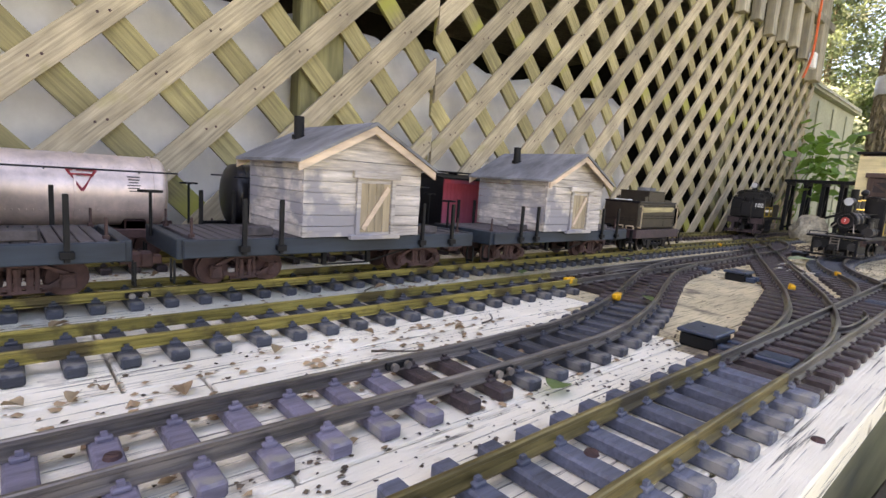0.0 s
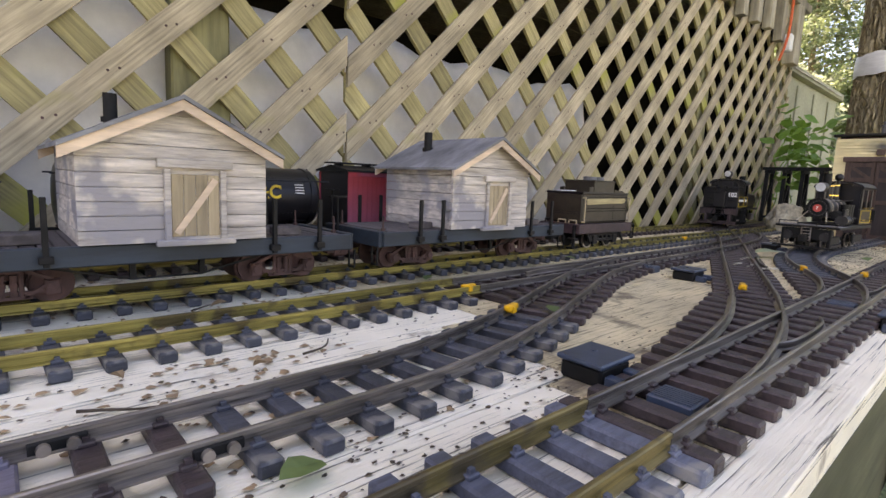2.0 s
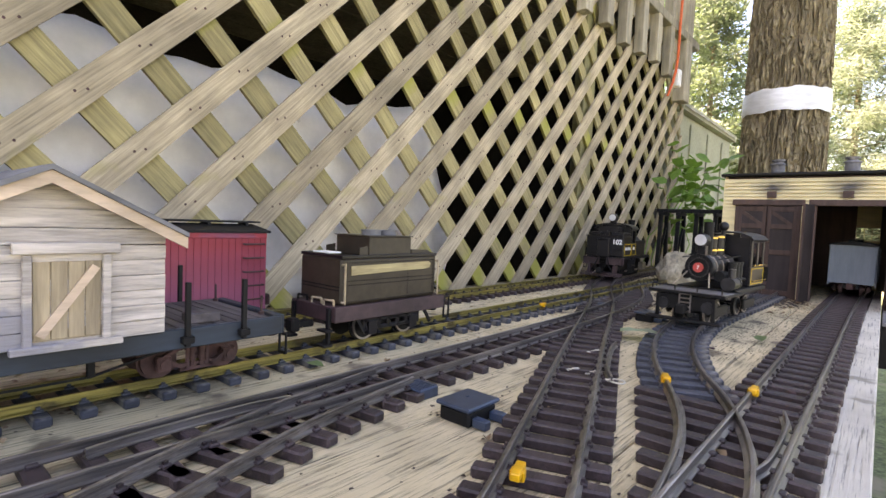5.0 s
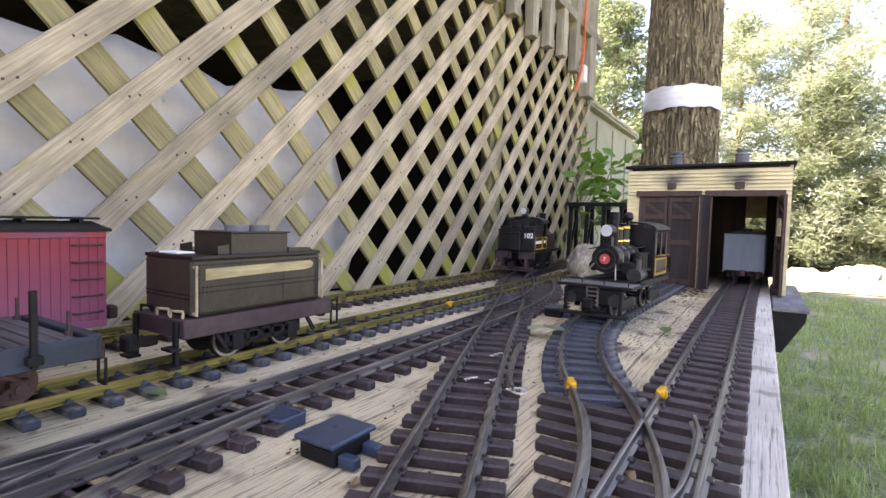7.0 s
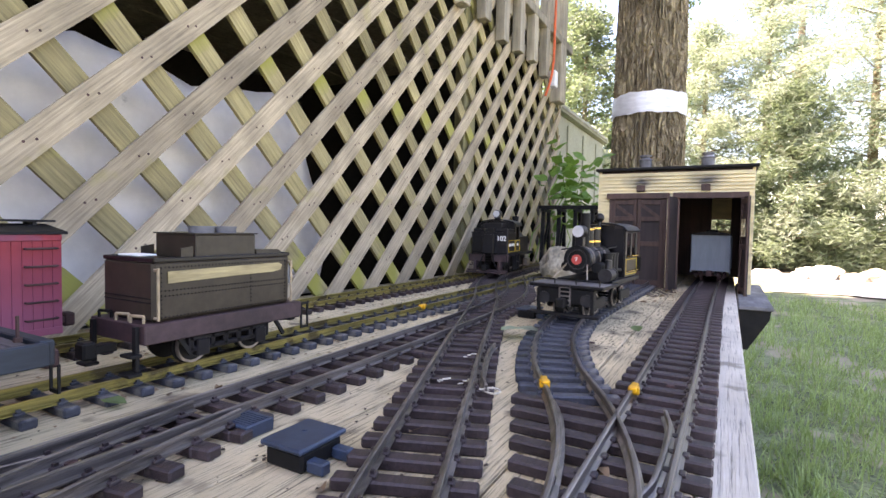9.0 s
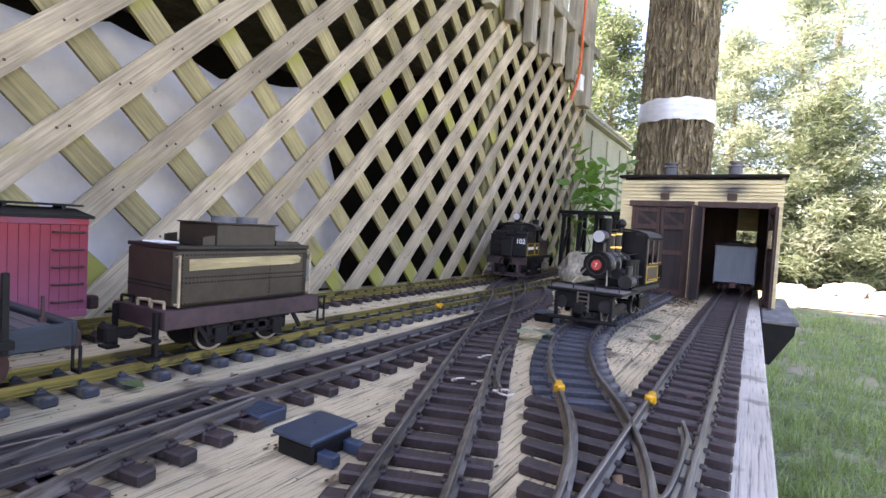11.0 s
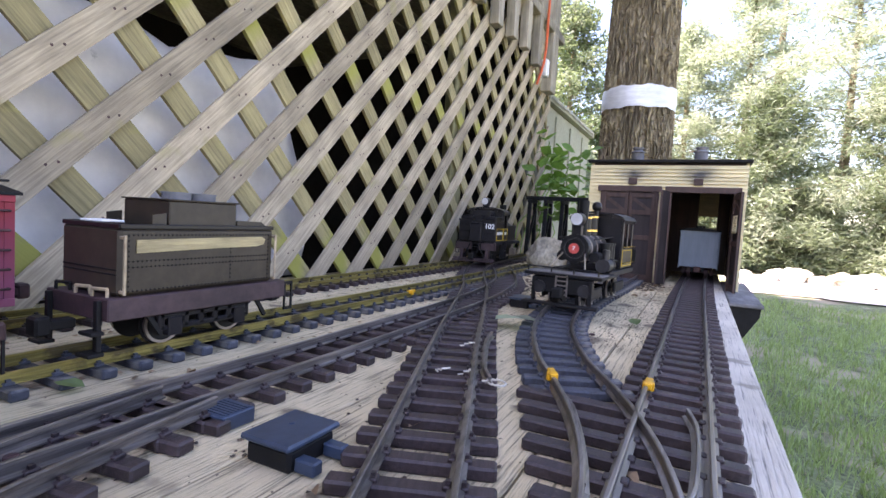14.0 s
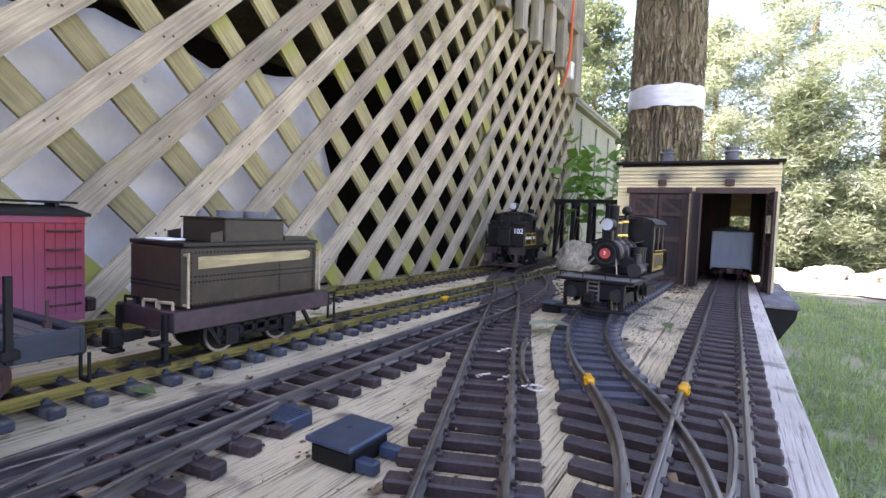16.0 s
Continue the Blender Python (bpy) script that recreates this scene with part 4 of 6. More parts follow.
def tank_car(y, half, material, label, lettered, frame_mat):
    th = thing("tank_car", pose(XA2, y, RZ), label, "tank car", "cars beside the lattice")
    zc, r = 0.0835, 0.0438
    bm = bmesh.new()
    ends = [(0.0, 0.02), (0.0012, 0.5), (0.0035, 0.78), (0.0065, 0.92), (0.0095, 0.985), (0.013, 1.0)]
    prof = [(-half + e, k) for e, k in ends] + [(half - e, k) for e, k in ends[::-1]]
    prev = None
    for yy, k in prof:
        row = [bm.verts.new((r * k * math.cos(math.tau * j / 40), yy, zc + r * k * math.sin(math.tau * j / 40))) for j in range(40)]
        if prev:
            for j in range(40):
                bm.faces.new((prev[j], prev[(j + 1) % 40], row[(j + 1) % 40], row[j]))
        else:
            bm.faces.new(row)
        prev = row
    bm.faces.new(prev)
    part("tank", bm, material, th, smooth=True)
    for yy in (-half + 0.02, -half * 0.45, half * 0.45, half - 0.02):
        bm = bmesh.new()
        ring(bm, (0, yy, zc), r + 0.0004, 0.0012, 40, "Y")
        part("band", bm, material, th)
    bm = bmesh.new()
    rod(bm, (0, 0, zc + r - 0.006), (0, 0, zc + r + 0.018), 0.018, 24)
    rod(bm, (0, 0, zc + r + 0.018), (0, 0, zc + r + 0.024), 0.0195, 24, 0.015)
    rod(bm, (0.004, 0.004, zc + r + 0.022), (0.004, 0.004, zc + r + 0.034), 0.004, 10)
    rod(bm, (0.004, -0.008, zc + r + 0.030), (0.004, 0.016, zc + r + 0.030), 0.002, 8)
    part("dome", bm, material, th, smooth=True)
    bm = bmesh.new()
    for i in range(int(half * 2 / 0.006)):
        a = -half + 0.008 + i * 0.006
        for zz in (-0.022, 0.030):
            w = math.sqrt(r * r - zz * zz)
            ball(bm, (w, a, zc + zz), 0.0009, 5)
    part("rivets", bm, material, th)
    for s in (-1, 1):
        bm = bmesh.new()
        rod(bm, (s * (r + 0.005), -half - 0.004, zc + 0.026), (s * (r + 0.005), half + 0.004, zc + 0.026), 0.0011, 8)
        for yy in (-half * 0.8, -half * 0.3, half * 0.3, half * 0.8):
            rod(bm, (s * (r - 0.004), yy, zc + 0.024), (s * (r + 0.005), yy, zc + 0.026), 0.001, 6)
        part("handrail", bm, BLACK, th, smooth=True)
    bm = bmesh.new()
    box(bm, -0.05, 0.05, -half - 0.02, -half + 0.02, 0.030, 0.036, 0.001)
    box(bm, -0.05, 0.05, half - 0.02, half + 0.02, 0.030, 0.036, 0.001)
    box(bm, -0.013, 0.013, -half - 0.015, half + 0.015, 0.031, 0.037, 0.001)
    for s in (-1, 1):
        box(bm, s * 0.050 - 0.0035, s * 0.050 + 0.0035, -half - 0.02, half + 0.02, 0.029, 0.040, 0.001)
        for q in (-1, 1):
            box(bm, -0.036, 0.036, q * half * 0.78 - 0.012, q * half * 0.78 + 0.012, 0.035, 0.050, 0.002)
    part("frame", bm, frame_mat, th)
    for s in (-1, 1):
        truck(th, s * (half - 0.055))
        coupler(th, s * (half + 0.018), s)
    bm = bmesh.new()
    rod(bm, (0.03, half + 0.022, 0.045), (0.03, half + 0.022, 0.098), 0.0015, 8)
    ring(bm, (0.03, half + 0.022, 0.098), 0.010, 0.001, 16, "Z")
    part("brake_wheel", bm, BLACK_M, th)
    if lettered:
        words("lettering", "C&C", 0.0265, YELLOW, th, Matrix.Translation((r + 0.0006, 0.071, zc + 0.0085)) @ pose(0, 0, 0, 90, 0, 90))
        lines = [(0.128, 0.020 - 0.004 * i, 0.007) for i in range(4)]
    else:
        bm = bmesh.new()
        x = math.sqrt(r * r - 0.01 ** 2) + 0.0012
        for a, b in (((-0.014, 0.025), (0.014, 0.025)), ((-0.014, 0.025), (0.0, 0.001)), ((0.014, 0.025), (0.0, 0.001)), ((-0.0115, 0.0195), (0.0115, 0.0195))):
            xa, xb = math.sqrt(r * r - a[1] ** 2), math.sqrt(r * r - b[1] ** 2)
            bar(bm, (xa + 0.001, 0.090 + a[0], zc + a[1]), (xb + 0.001, 0.090 + b[0], zc + b[1]), 0.0022, 0.0022)
        part("emblem", bm, RED, th, "faded red triangle emblem")
        lines = [(0.142, 0.019 - 0.0034 * i, 0.007 - 0.001 * (i % 3)) for i in range(6)]
    bm = bmesh.new()
    for yy, zz, w in lines:
        x = math.sqrt(r * r - zz * zz) + 0.0006
        box(bm, x - 0.0006, x, yy - w, yy + w, zc + zz - 0.0006, zc + zz + 0.0006)
    part("small_print", bm, TARP if lettered else BLACK_M, th)
    return th


tank_car(-0.015, 0.185, SILVER, "dusty silver tank car with a red triangle emblem", False, RUST)
tank_car(0.415, 0.168, BLACK, "glossy black tank car with yellow lettering", True, BLACK_M)


def boxcar(m, half, hw, z0, z1, side, end, label, rungs=True, roof=BLACK_M):
    th = thing("boxcar", m, label, "boxcar", "cars beside the lattice")
    n = 44
    w = 2 * half / n
    bm = bmesh.new()
    box(bm, -hw + 0.002, hw - 0.002, -half + 0.002, half - 0.002, z0, z1 - 0.001)
    part("body", bm, end, th)
    bm = bmesh.new()
    box(bm, -0.0012, 0.0012, -w / 2 + 0.0001, w / 2 - 0.0001, z0 + 0.001, z1 - 0.008, 0.00035)
    me = mesh_of(bm, "side_board", side)
    for s in (-1, 1):
        for i in range(n):
            share("side_board", me, th, pose(s * hw, -half + w * (i + 0.5), 0))
    bm = bmesh.new()
    for s in (-1, 1):
        box(bm, s * (hw + 0.0005) - 0.0018, s * (hw + 0.0005) + 0.0018, -half, half, z1 - 0.008, z1 - 0.001, 0.0005)
        box(bm, s * (hw + 0.0005) - 0.0015, s * (hw + 0.0005) + 0.0015, -half, half, z0 - 0.006, z0 + 0.002, 0.0005)
    part("fascia", bm, side, th)
    bm = bmesh.new()
    for s in (-1, 1):
        x = s * (hw + 0.003)
        box(bm, x - 0.0015, x + 0.0015, -0.036, 0.036, z0 + 0.002, z1 - 0.009, 0.0005)
        for a in (-0.034, 0.034):
            box(bm, x - 0.0025, x + 0.0025, a - 0.002, a + 0.002, z0 + 0.002, z1 - 0.009, 0.0004)
    part("door", bm, side, th)
    bm = bmesh.new()
    prism(bm, [(-hw - 0.004, z1 - 0.001), (hw + 0.004, z1 - 0.001), (hw + 0.004, z1 + 0.002), (0, z1 + 0.010), (-hw - 0.004, z1 + 0.002)], "y", -half - 0.005, half + 0.005)
    part("roof", bm, roof, th)
    for k in (-1, 0, 1):
        bm = bmesh.new()
        box(bm, k * 0.009 - 0.004, k * 0.009 + 0.004, -half - 0.01, half + 0.01, z1 + 0.012, z1 + 0.0145, 0.0005)
        for j in range(8):
            yy = -half + 0.01 + j * (2 * half - 0.02) / 7
            box(bm, k * 0.009 - 0.003, k * 0.009 + 0.003, yy - 0.002, yy + 0.002, z1 + 0.006, z1 + 0.012)
        part("roof_walk", bm, roof, th)
    if rungs:
        for s in (-1, 1):
            for q in (1,):
                for k in range(5):
                    zz = z0 + 0.012 + k * (z1 - z0 - 0.028) / 4
                    bm = bmesh.new()
                    x, yy = s * (hw + 0.006), q * (half - 0.020)
                    rod(bm, (x, yy - 0.014, zz), (x, yy + 0.014, zz), 0.0012, 6)
                    for e in (-0.014, 0.014):
                        rod(bm, (s * (hw - 0.001), yy + e, zz), (x, yy + e, zz), 0.0012, 6)
                    part("grab_rung", bm, side if side is not RED else RUST, th)
    bm = bmesh.new()
    for s in (-1, 1):
        box(bm, s * 0.014 - 0.003, s * 0.014 + 0.003, -half, half, z0 - 0.012, z0 - 0.001, 0.0005)
    part("underframe", bm, BLACK_M, th)
    for s in (-1, 1):
        truck(th, s * (half - 0.06), mat_f=RUST if rungs else BLACK_M)
        coupler(th, s * (half + 0.002), s)
    return th


boxcar(pose(XA2, 0.823, RZ), 0.200, 0.047, 0.024, 0.128, RED, BLACK, "faded red wooden boxcar with black ends")
boxcar(pose(XD + 0.005, 2.56, RZ), 0.16, 0.050, 0.030, 0.135, GREYCAR, GREYCAR, "grey boxcar parked inside the engine shed")


# ---- loose tender ----
def tender(y):
    th = thing("tender", pose(XA, y, RZ), "olive-black riveted locomotive tender on brass track", "tender")
    hw, y0, y1, z0, z1 = 0.042, -0.083, 0.084, 0.049, 0.106
    bm = bmesh.new()
    box(bm, -hw, hw, y0, y1, z0, z1, 0.003)
    part("tank", bm, TENDER, th)
    bm = bmesh.new()
    for (a, b, c, d) in ((-hw, hw, y0, y0 + 0.002), (-hw, hw, y1 - 0.002, y1), (-hw, -hw + 0.002, y0, y1), (hw - 0.002, hw, y0, y1)):
        box(bm, a, b, c, d, z1 - 0.001, z1 + 0.003, 0.0006)
    part("coping", bm, BLACK, th)
    bm = bmesh.new()
    box(bm, -0.034, 0.034, -0.034, 0.040, z1, z1 + 0.0245, 0.001)
    box(bm, -0.036, 0.036, -0.036, 0.042, z1 + 0.0245, z1 + 0.026, 0.0004)
    part("coal_bunker", bm, TENDER, th)
    for s in (-1, 1):
        bm = bmesh.new()
        prism(bm, [(-0.050, z1), (-0.037, z1), (-0.037, z1 + 0.013), (-0.050, z1 + 0.011)], "x", s * 0.033 - 0.0012, s * 0.033 + 0.0012)
        prism(bm, [(0.041, z1), (0.078, z1), (0.078, z1 + 0.004), (0.073, z1 + 0.007), (0.041, z1 + 0.008)], "x", s * 0.033 - 0.0012, s * 0.033 + 0.0012)
        part("coal_board", bm, TENDER, th, "low flared board beside the bunker")
    for yy in (-0.008, 0.020):
        bm = bmesh.new()
        rod(bm, (0.006, yy, z1 + 0.0258), (0.006, yy, z1 + 0.0315), 0.013, 24)
        rod(bm, (0.006, yy, z1 + 0.0315), (0.006, yy, z1 + 0.033), 0.0138, 24)
        part("hatch", bm, TARPAPER, th, smooth=True)
    bm = bmesh.new()
    for zz in (z0 + 0.004, z0 + 0.024, z0 + 0.029, z1 - 0.006):
        for i in range(40):
            a = y0 + 0.008 + i * (y1 - y0 - 0.016) / 39
            ball(bm, (hw + 0.0002, a, zz), 0.0009, 5)
    for yy in (y0 + 0.008, y1 - 0.008, y0 + 0.11):
        for i in range(12):
            ball(bm, (hw + 0.0002, yy, z0 + 0.004 + i * 0.0042), 0.0009, 5)
    for i in range(26):
        for zz in (z0 + 0.018, z0 + 0.022):
            ball(bm, (-hw + 0.004 + i * 0.00305, y0 - 0.0002, zz), 0.0009, 5)
    part("rivets", bm, BLACK_M, th)
    bm = bmesh.new()
    prism(bm, [(-0.069, 0.0960), (0.01, 0.0972), (0.066, 0.0978), (0.071, 0.0950), (0.069, 0.0895), (0.058, 0.0878), (0.0, 0.0868), (-0.069, 0.0848)], "x", hw + 0.0003, hw + 0.0012)
    part("masking_tape", bm, TAPE_M, th, "yellowed strip of masking tape")
    for yy in (y0 + 0.002, y1 - 0.002):
        bm = bmesh.new()
        rod(bm, (hw + 0.005, yy, z0 + 0.002), (hw + 0.005, yy, z1 - 0.006), 0.0013, 8)
        for zz in (z0 + 0.004, z1 - 0.008):
            rod(bm, (hw - 0.001, yy, zz), (hw + 0.005, yy, zz), 0.0015, 6)
        part("grab_iron", bm, TANWIRE, th, "tan metal grab iron", smooth=True)
    bm = bmesh.new()
    box(bm, -0.046, 0.046, y0 - 0.010, y1 + 0.016, 0.030, 0.0485, 0.001)
    part("frame", bm, PURPLE, th)
    for x in (-0.036, 0.036):
        bm = bmesh.new()
        box(bm, x - 0.003, x + 0.003, y0 - 0.0145, y0 - 0.0105, 0.004, 0.047, 0.0006)
        box(bm, x - 0.009, x + 0.009, y0 - 0.024, y0 - 0.0115, 0.003, 0.006, 0.0006)
        box(bm, x - 0.009, x + 0.009, y0 - 0.022, y0 - 0.0115, 0.020, 0.023, 0.0006)
        part("footstep", bm, BLACK_M, th)
    for x in (-0.034, -0.004, 0.020):
        bm = bmesh.new()
        rod(bm, (x, y0 - 0.008, 0.0485), (x, y0 - 0.008, 0.055), 0.0015, 6)
        rod(bm, (x, y0 - 0.008, 0.055), (x + 0.014, y0 - 0.004, 0.055), 0.0015, 6)
        rod(bm, (x + 0.014, y0 - 0.004, 0.0485), (x + 0.014, y0 - 0.004, 0.055), 0.0015, 6)
        part("deck_pipe", bm, TANWIRE if x > -0.01 else BLACK_M, th)
    for s in (-1, 1):
        x = s * 0.044
        bm = bmesh.new()
        bar(bm, (x, y1 + 0.0175, 0.046), (x, y1 + 0.0175, 0.016), 0.002, 0.002)
        bar(bm, (x, y1 + 0.028, 0.046), (x, y1 + 0.028, 0.016), 0.002, 0.002)
        bar(bm, (x, y1 + 0.0165, 0.016), (x, y1 + 0.029, 0.016), 0.002, 0.003)
        bar(bm, (x, y1 + 0.014, 0.045), (x, y1 + 0.029, 0.045), 0.002, 0.003)
        part("stirrup", bm, BLACK_M, th)
    for s in (-1, 1):
        for yy in (-0.056, 0.064):
            bm = bmesh.new()
            bar(bm, (s * 0.040, yy, 0.030), (s * 0.040, yy + 0.012, 0.012), 0.003, 0.004)
            part("brake_hanger", bm, BLACK_M, th)
    for s in (-1, 1):
        bm = bmesh.new()
        a, b = sorted((s * 0.036, s * 0.042))
        box(bm, a, b, -0.046, 0.052, 0.014, 0.019, 0.001)
        box(bm, a, b, -0.046, 0.052, 0.0245, 0.0295, 0.001)
        for yy in (-0.044, -0.02, -0.004, 0.012, 0.028, 0.05):
            box(bm, a, b, yy - 0.003, yy + 0.003, 0.015, 0.0295, 0.001)
        for yy in (-0.032, 0.04):
            box(bm, a - 0.002, b + 0.002, yy - 0.007, yy + 0.007, 0.009, 0.026, 0.001)
        part("side_frame", bm, BLACK, th)
    wheelset(th, -0.032, 0.0175, STEEL), wheelset(th, 0.04, 0.0175, STEEL)
    bm = bmesh.new()
    box(bm, -0.022, 0.012, -0.080, -0.060, z1 + 0.003, z1 + 0.005, 0.001)
    part("paper_slip", bm, WHITE, th)
    coupler(th, y0 - 0.012, -1, BLACK_M), coupler(th, y1 + 0.016, 1, BLACK_M)
    return th


tender(1.1005)
# ---- tank engine seen from its bunker end ----
def tank_engine(m):
    th = thing("tank_locomotive", m, "black logging tank locomotive numbered 102 with yellow lining", "locomotive")
    bm = bmesh.new()
    box(bm, -0.054, 0.054, -0.130, -0.055, 0.064, 0.122, 0.002)
    box(bm, -0.0555, 0.0555, -0.1315, -0.054, 0.121, 0.1245, 0.0008)
    part("bunker", bm, BLACK, th)
    for s in (-1, 1):
        bm = bmesh.new()
        a, b = sorted((s * 0.016, s * 0.052))
        box(bm, a, b, -0.124, -0.060, 0.1245, 0.134, 0.002)
        part("coal_rail_box", bm, BLACK, th)
        bm = bmesh.new()
        c = (a + b) / 2
        rod(bm, (c - 0.012, -0.118, 0.137), (c + 0.012, -0.118, 0.137), 0.001, 6)
        for e in (-0.012, 0.012):
            rod(bm, (c + e, -0.118, 0.133), (c + e, -0.118, 0.137), 0.001, 6)
        part("grab_iron", bm, BLACK_M, th)
    bm = bmesh.new()
    box(bm, -0.028, 0.028, -0.105, -0.06, 0.1245, 0.150, 0.002)
    part("oil_bunker", bm, BLACK, th)
    bm = bmesh.new()
    box(bm, -0.010, 0.010, -0.123, -0.108, 0.1245, 0.136, 0.001)
    part("filler_hatch", bm, BLACK, th)
    bm = bmesh.new()
    box(bm, -0.0165, 0.0165, -0.1455, -0.1305, 0.064, 0.112, 0.0015)
    box(bm, -0.0175, 0.0175, -0.1465, -0.130, 0.112, 0.1165, 0.001)
    for x in (-0.008, 0.0, 0.008):
        rod(bm, (x, -0.139, 0.116), (x, -0.139, 0.119), 0.002, 8)
    part("tool_box", bm, BLACK, th)
    for (x0, x1, z) in ((-0.049, -0.022, 0.110), (-0.049, -0.022, 0.092), (-0.049, -0.022, 0.072), (0.024, 0.049, 0.087)):
        bm = bmesh.new()
        rod(bm, (x0, -0.135, z), (x1, -0.135, z), 0.0011, 6)
        for x in (x0, x1):
            rod(bm, (x, -0.135, z), (x, -0.1295, z), 0.0011, 6)
        part("grab_iron", bm, BLACK_M, th)
    words("number", "102", 0.019, WHITE, th, Matrix.Translation((0.036, -0.1312, 0.106)) @ pose(0, 0, 0, 90, 0, 0))
    # side tanks with lined panels
    for s in (-1, 1):
        bm = bmesh.new()
        a, b = sorted((s * 0.030, s * 0.054))
        box(bm, a, b, -0.003, 0.095, 0.064, 0.112, 0.002)
        part("side_tank", bm, BLACK, th)
        for y0, y1 in ((-0.122, -0.058), (-0.051, -0.008)):
            bm = bmesh.new()
            x0, x1 = sorted((s * 0.0545, s * 0.0553))
            for a0, a1, c0, c1 in ((y0, y1, 0.100, 0.1016), (y0, y1, 0.068, 0.0696), (y0, y0 + 0.0016, 0.0697, 0.0999), (y1 - 0.0016, y1, 0.0697, 0.0999)):
                box(bm, x0, x1, a0, a1, c0, c1)
            part("lining", bm, YELLOW, th, "yellow lining strip")
        bm = bmesh.new()
        for k in range(13):
            if k in (6, 11):
                continue
            yy = -0.117 + k * 0.0043
            box(bm, x0, x1, yy, yy + 0.0032, 0.084, 0.092)
        for k in range(3):
            box(bm, x0, x1, -0.038 + k * 0.006, -0.034 + k * 0.006, 0.084, 0.092)
        part("lettering_bars", bm, WHITE, th)
    # cab
    bm = bmesh.new()
    for s in (-1, 1):
        a, b = sorted((s * 0.0505, s * 0.054))
        box(bm, a, b, -0.054, -0.005, 0.064, 0.103, 0.001)
        box(bm, a, b, -0.054, -0.044, 0.103, 0.150, 0.001)
        box(bm, a, b, -0.015, -0.005, 0.103, 0.150, 0.001)
        box(bm, a, b, -0.044, -0.015, 0.140, 0.150, 0.001)
    for y in (-0.055, -0.005):
        box(bm, -0.050, 0.050, y - 0.0015, y + 0.0015, 0.064, 0.118, 0.0005)
        box(bm, -0.050, -0.034, y - 0.0015, y + 0.0015, 0.118, 0.150, 0.0005)
        box(bm, 0.034, 0.050, y - 0.0015, y + 0.0015, 0.118, 0.150, 0.0005)
        box(bm, -0.034, 0.034, y - 0.0015, y + 0.0015, 0.140, 0.158, 0.0005)
    part("cab", bm, BLACK, th)
    bm = bmesh.new()
    arc = [(-0.058, 0.146), (-0.055, 0.152), (-0.045, 0.157), (-0.025, 0.161), (0, 0.163), (0.025, 0.161), (0.045, 0.157), (0.055, 0.152), (0.058, 0.146)]
    prism(bm, arc + [(x * 0.965, z - 0.003) for x, z in arc[::-1]], "y", -0.064, 0.004)
    part("cab_roof", bm, BLACK, th)
    bm = bmesh.new()
    rod(bm, (0, -0.072, 0.178), (0, -0.050, 0.178), 0.011, 24)
    box(bm, -0.008, 0.008, -0.066, -0.054, 0.160, 0.169, 0.001)
    hl = part("headlight", bm, BLACK, th, smooth=True)
    bm = bmesh.new()
    rod(bm, (0, -0.0745, 0.178), (0, -0.0725, 0.178), 0.0098, 24)
    part("lens", bm, GLASS, hl, "clear headlight lens", smooth=True)
    # boiler, stack and domes ahead of the cab
    bm = bmesh.new()
    rod(bm, (0, -0.004, 0.098), (0, 0.150, 0.098), 0.027, 28)
    part("boiler", bm, BOILER, th, smooth=True)
    for y, r, h in ((0.03, 0.012, 0.150), (0.075, 0.010, 0.146)):
        bm = bmesh.new()
        rod(bm, (0, y, 0.118), (0, y, h), r, 20)
        ball(bm, (0, y, h), r, 14, sz=0.5)
        part("dome", bm, BLACK, th, smooth=True)
    bm = bmesh.new()
    rod(bm, (0, 0.128, 0.118), (0, 0.128, 0.176), 0.008, 20, 0.011)
    part("smokestack", bm, BLACK_M, th, smooth=True)
    # frame, beams, steps, wheels
    bm = bmesh.new()
    box(bm, -0.054, 0.054, -0.128, 0.160, 0.055, 0.0635, 0.001)
    for s in (-1, 1):
        box(bm, s * 0.026 - 0.003, s * 0.026 + 0.003, -0.120, 0.150, 0.022, 0.055, 0.001)
    part("frame", bm, BLACK_M, th)
    for s in (-1, 1):
        bm = bmesh.new()
        a, b = sorted((s * 0.010, s * 0.058))
        box(bm, a, b, -0.137, -0.129, 0.040, 0.062, 0.0012)
        for x in (0.016, 0.030, 0.046):
            for z in (0.047, 0.056):
                rod(bm, (s * x, -0.1385, z), (s * x, -0.137, z), 0.0022, 8)
        part("buffer_beam", bm, PURPLE, th, "weathered maroon buffer beam")
        bm = bmesh.new()
        rod(bm, (s * 0.052, -0.142, 0.061), (s * 0.014, -0.142, 0.061), 0.0011, 6)
        rod(bm, (s * 0.056, -0.142, 0.061), (s * 0.056, -0.142, 0.030), 0.0011, 6)
        rod(bm, (s * 0.046, -0.142, 0.030), (s * 0.056, -0.142, 0.030), 0.0011, 6)
        rod(bm, (s * 0.046, -0.142, 0.040), (s * 0.046, -0.142, 0.030), 0.0011, 6)
        part("stirrup", bm, BLACK_M, th)
        bm = bmesh.new()
        rod(bm, (s * 0.014, -0.141, 0.058), (s * 0.020, -0.148, 0.040), 0.0018, 8)
        rod(bm, (s * 0.020, -0.148, 0.040), (s * 0.030, -0.148, 0.022), 0.0018, 8)
        part("air_hose", bm, BLACK_M, th, smooth=True)
        bm = bmesh.new()
        a, b = sorted((s * 0.045, s * 0.058))
        for z in (0.014, 0.036):
            box(bm, a, b, -0.050, -0.018, z, z + 0.002, 0.0005)
        for y in (-0.050, -0.020):
            box(bm, a, b, y, y + 0.002, 0.014, 0.060)
        part("cab_steps", bm, BLACK_M, th)
    bm = bmesh.new()
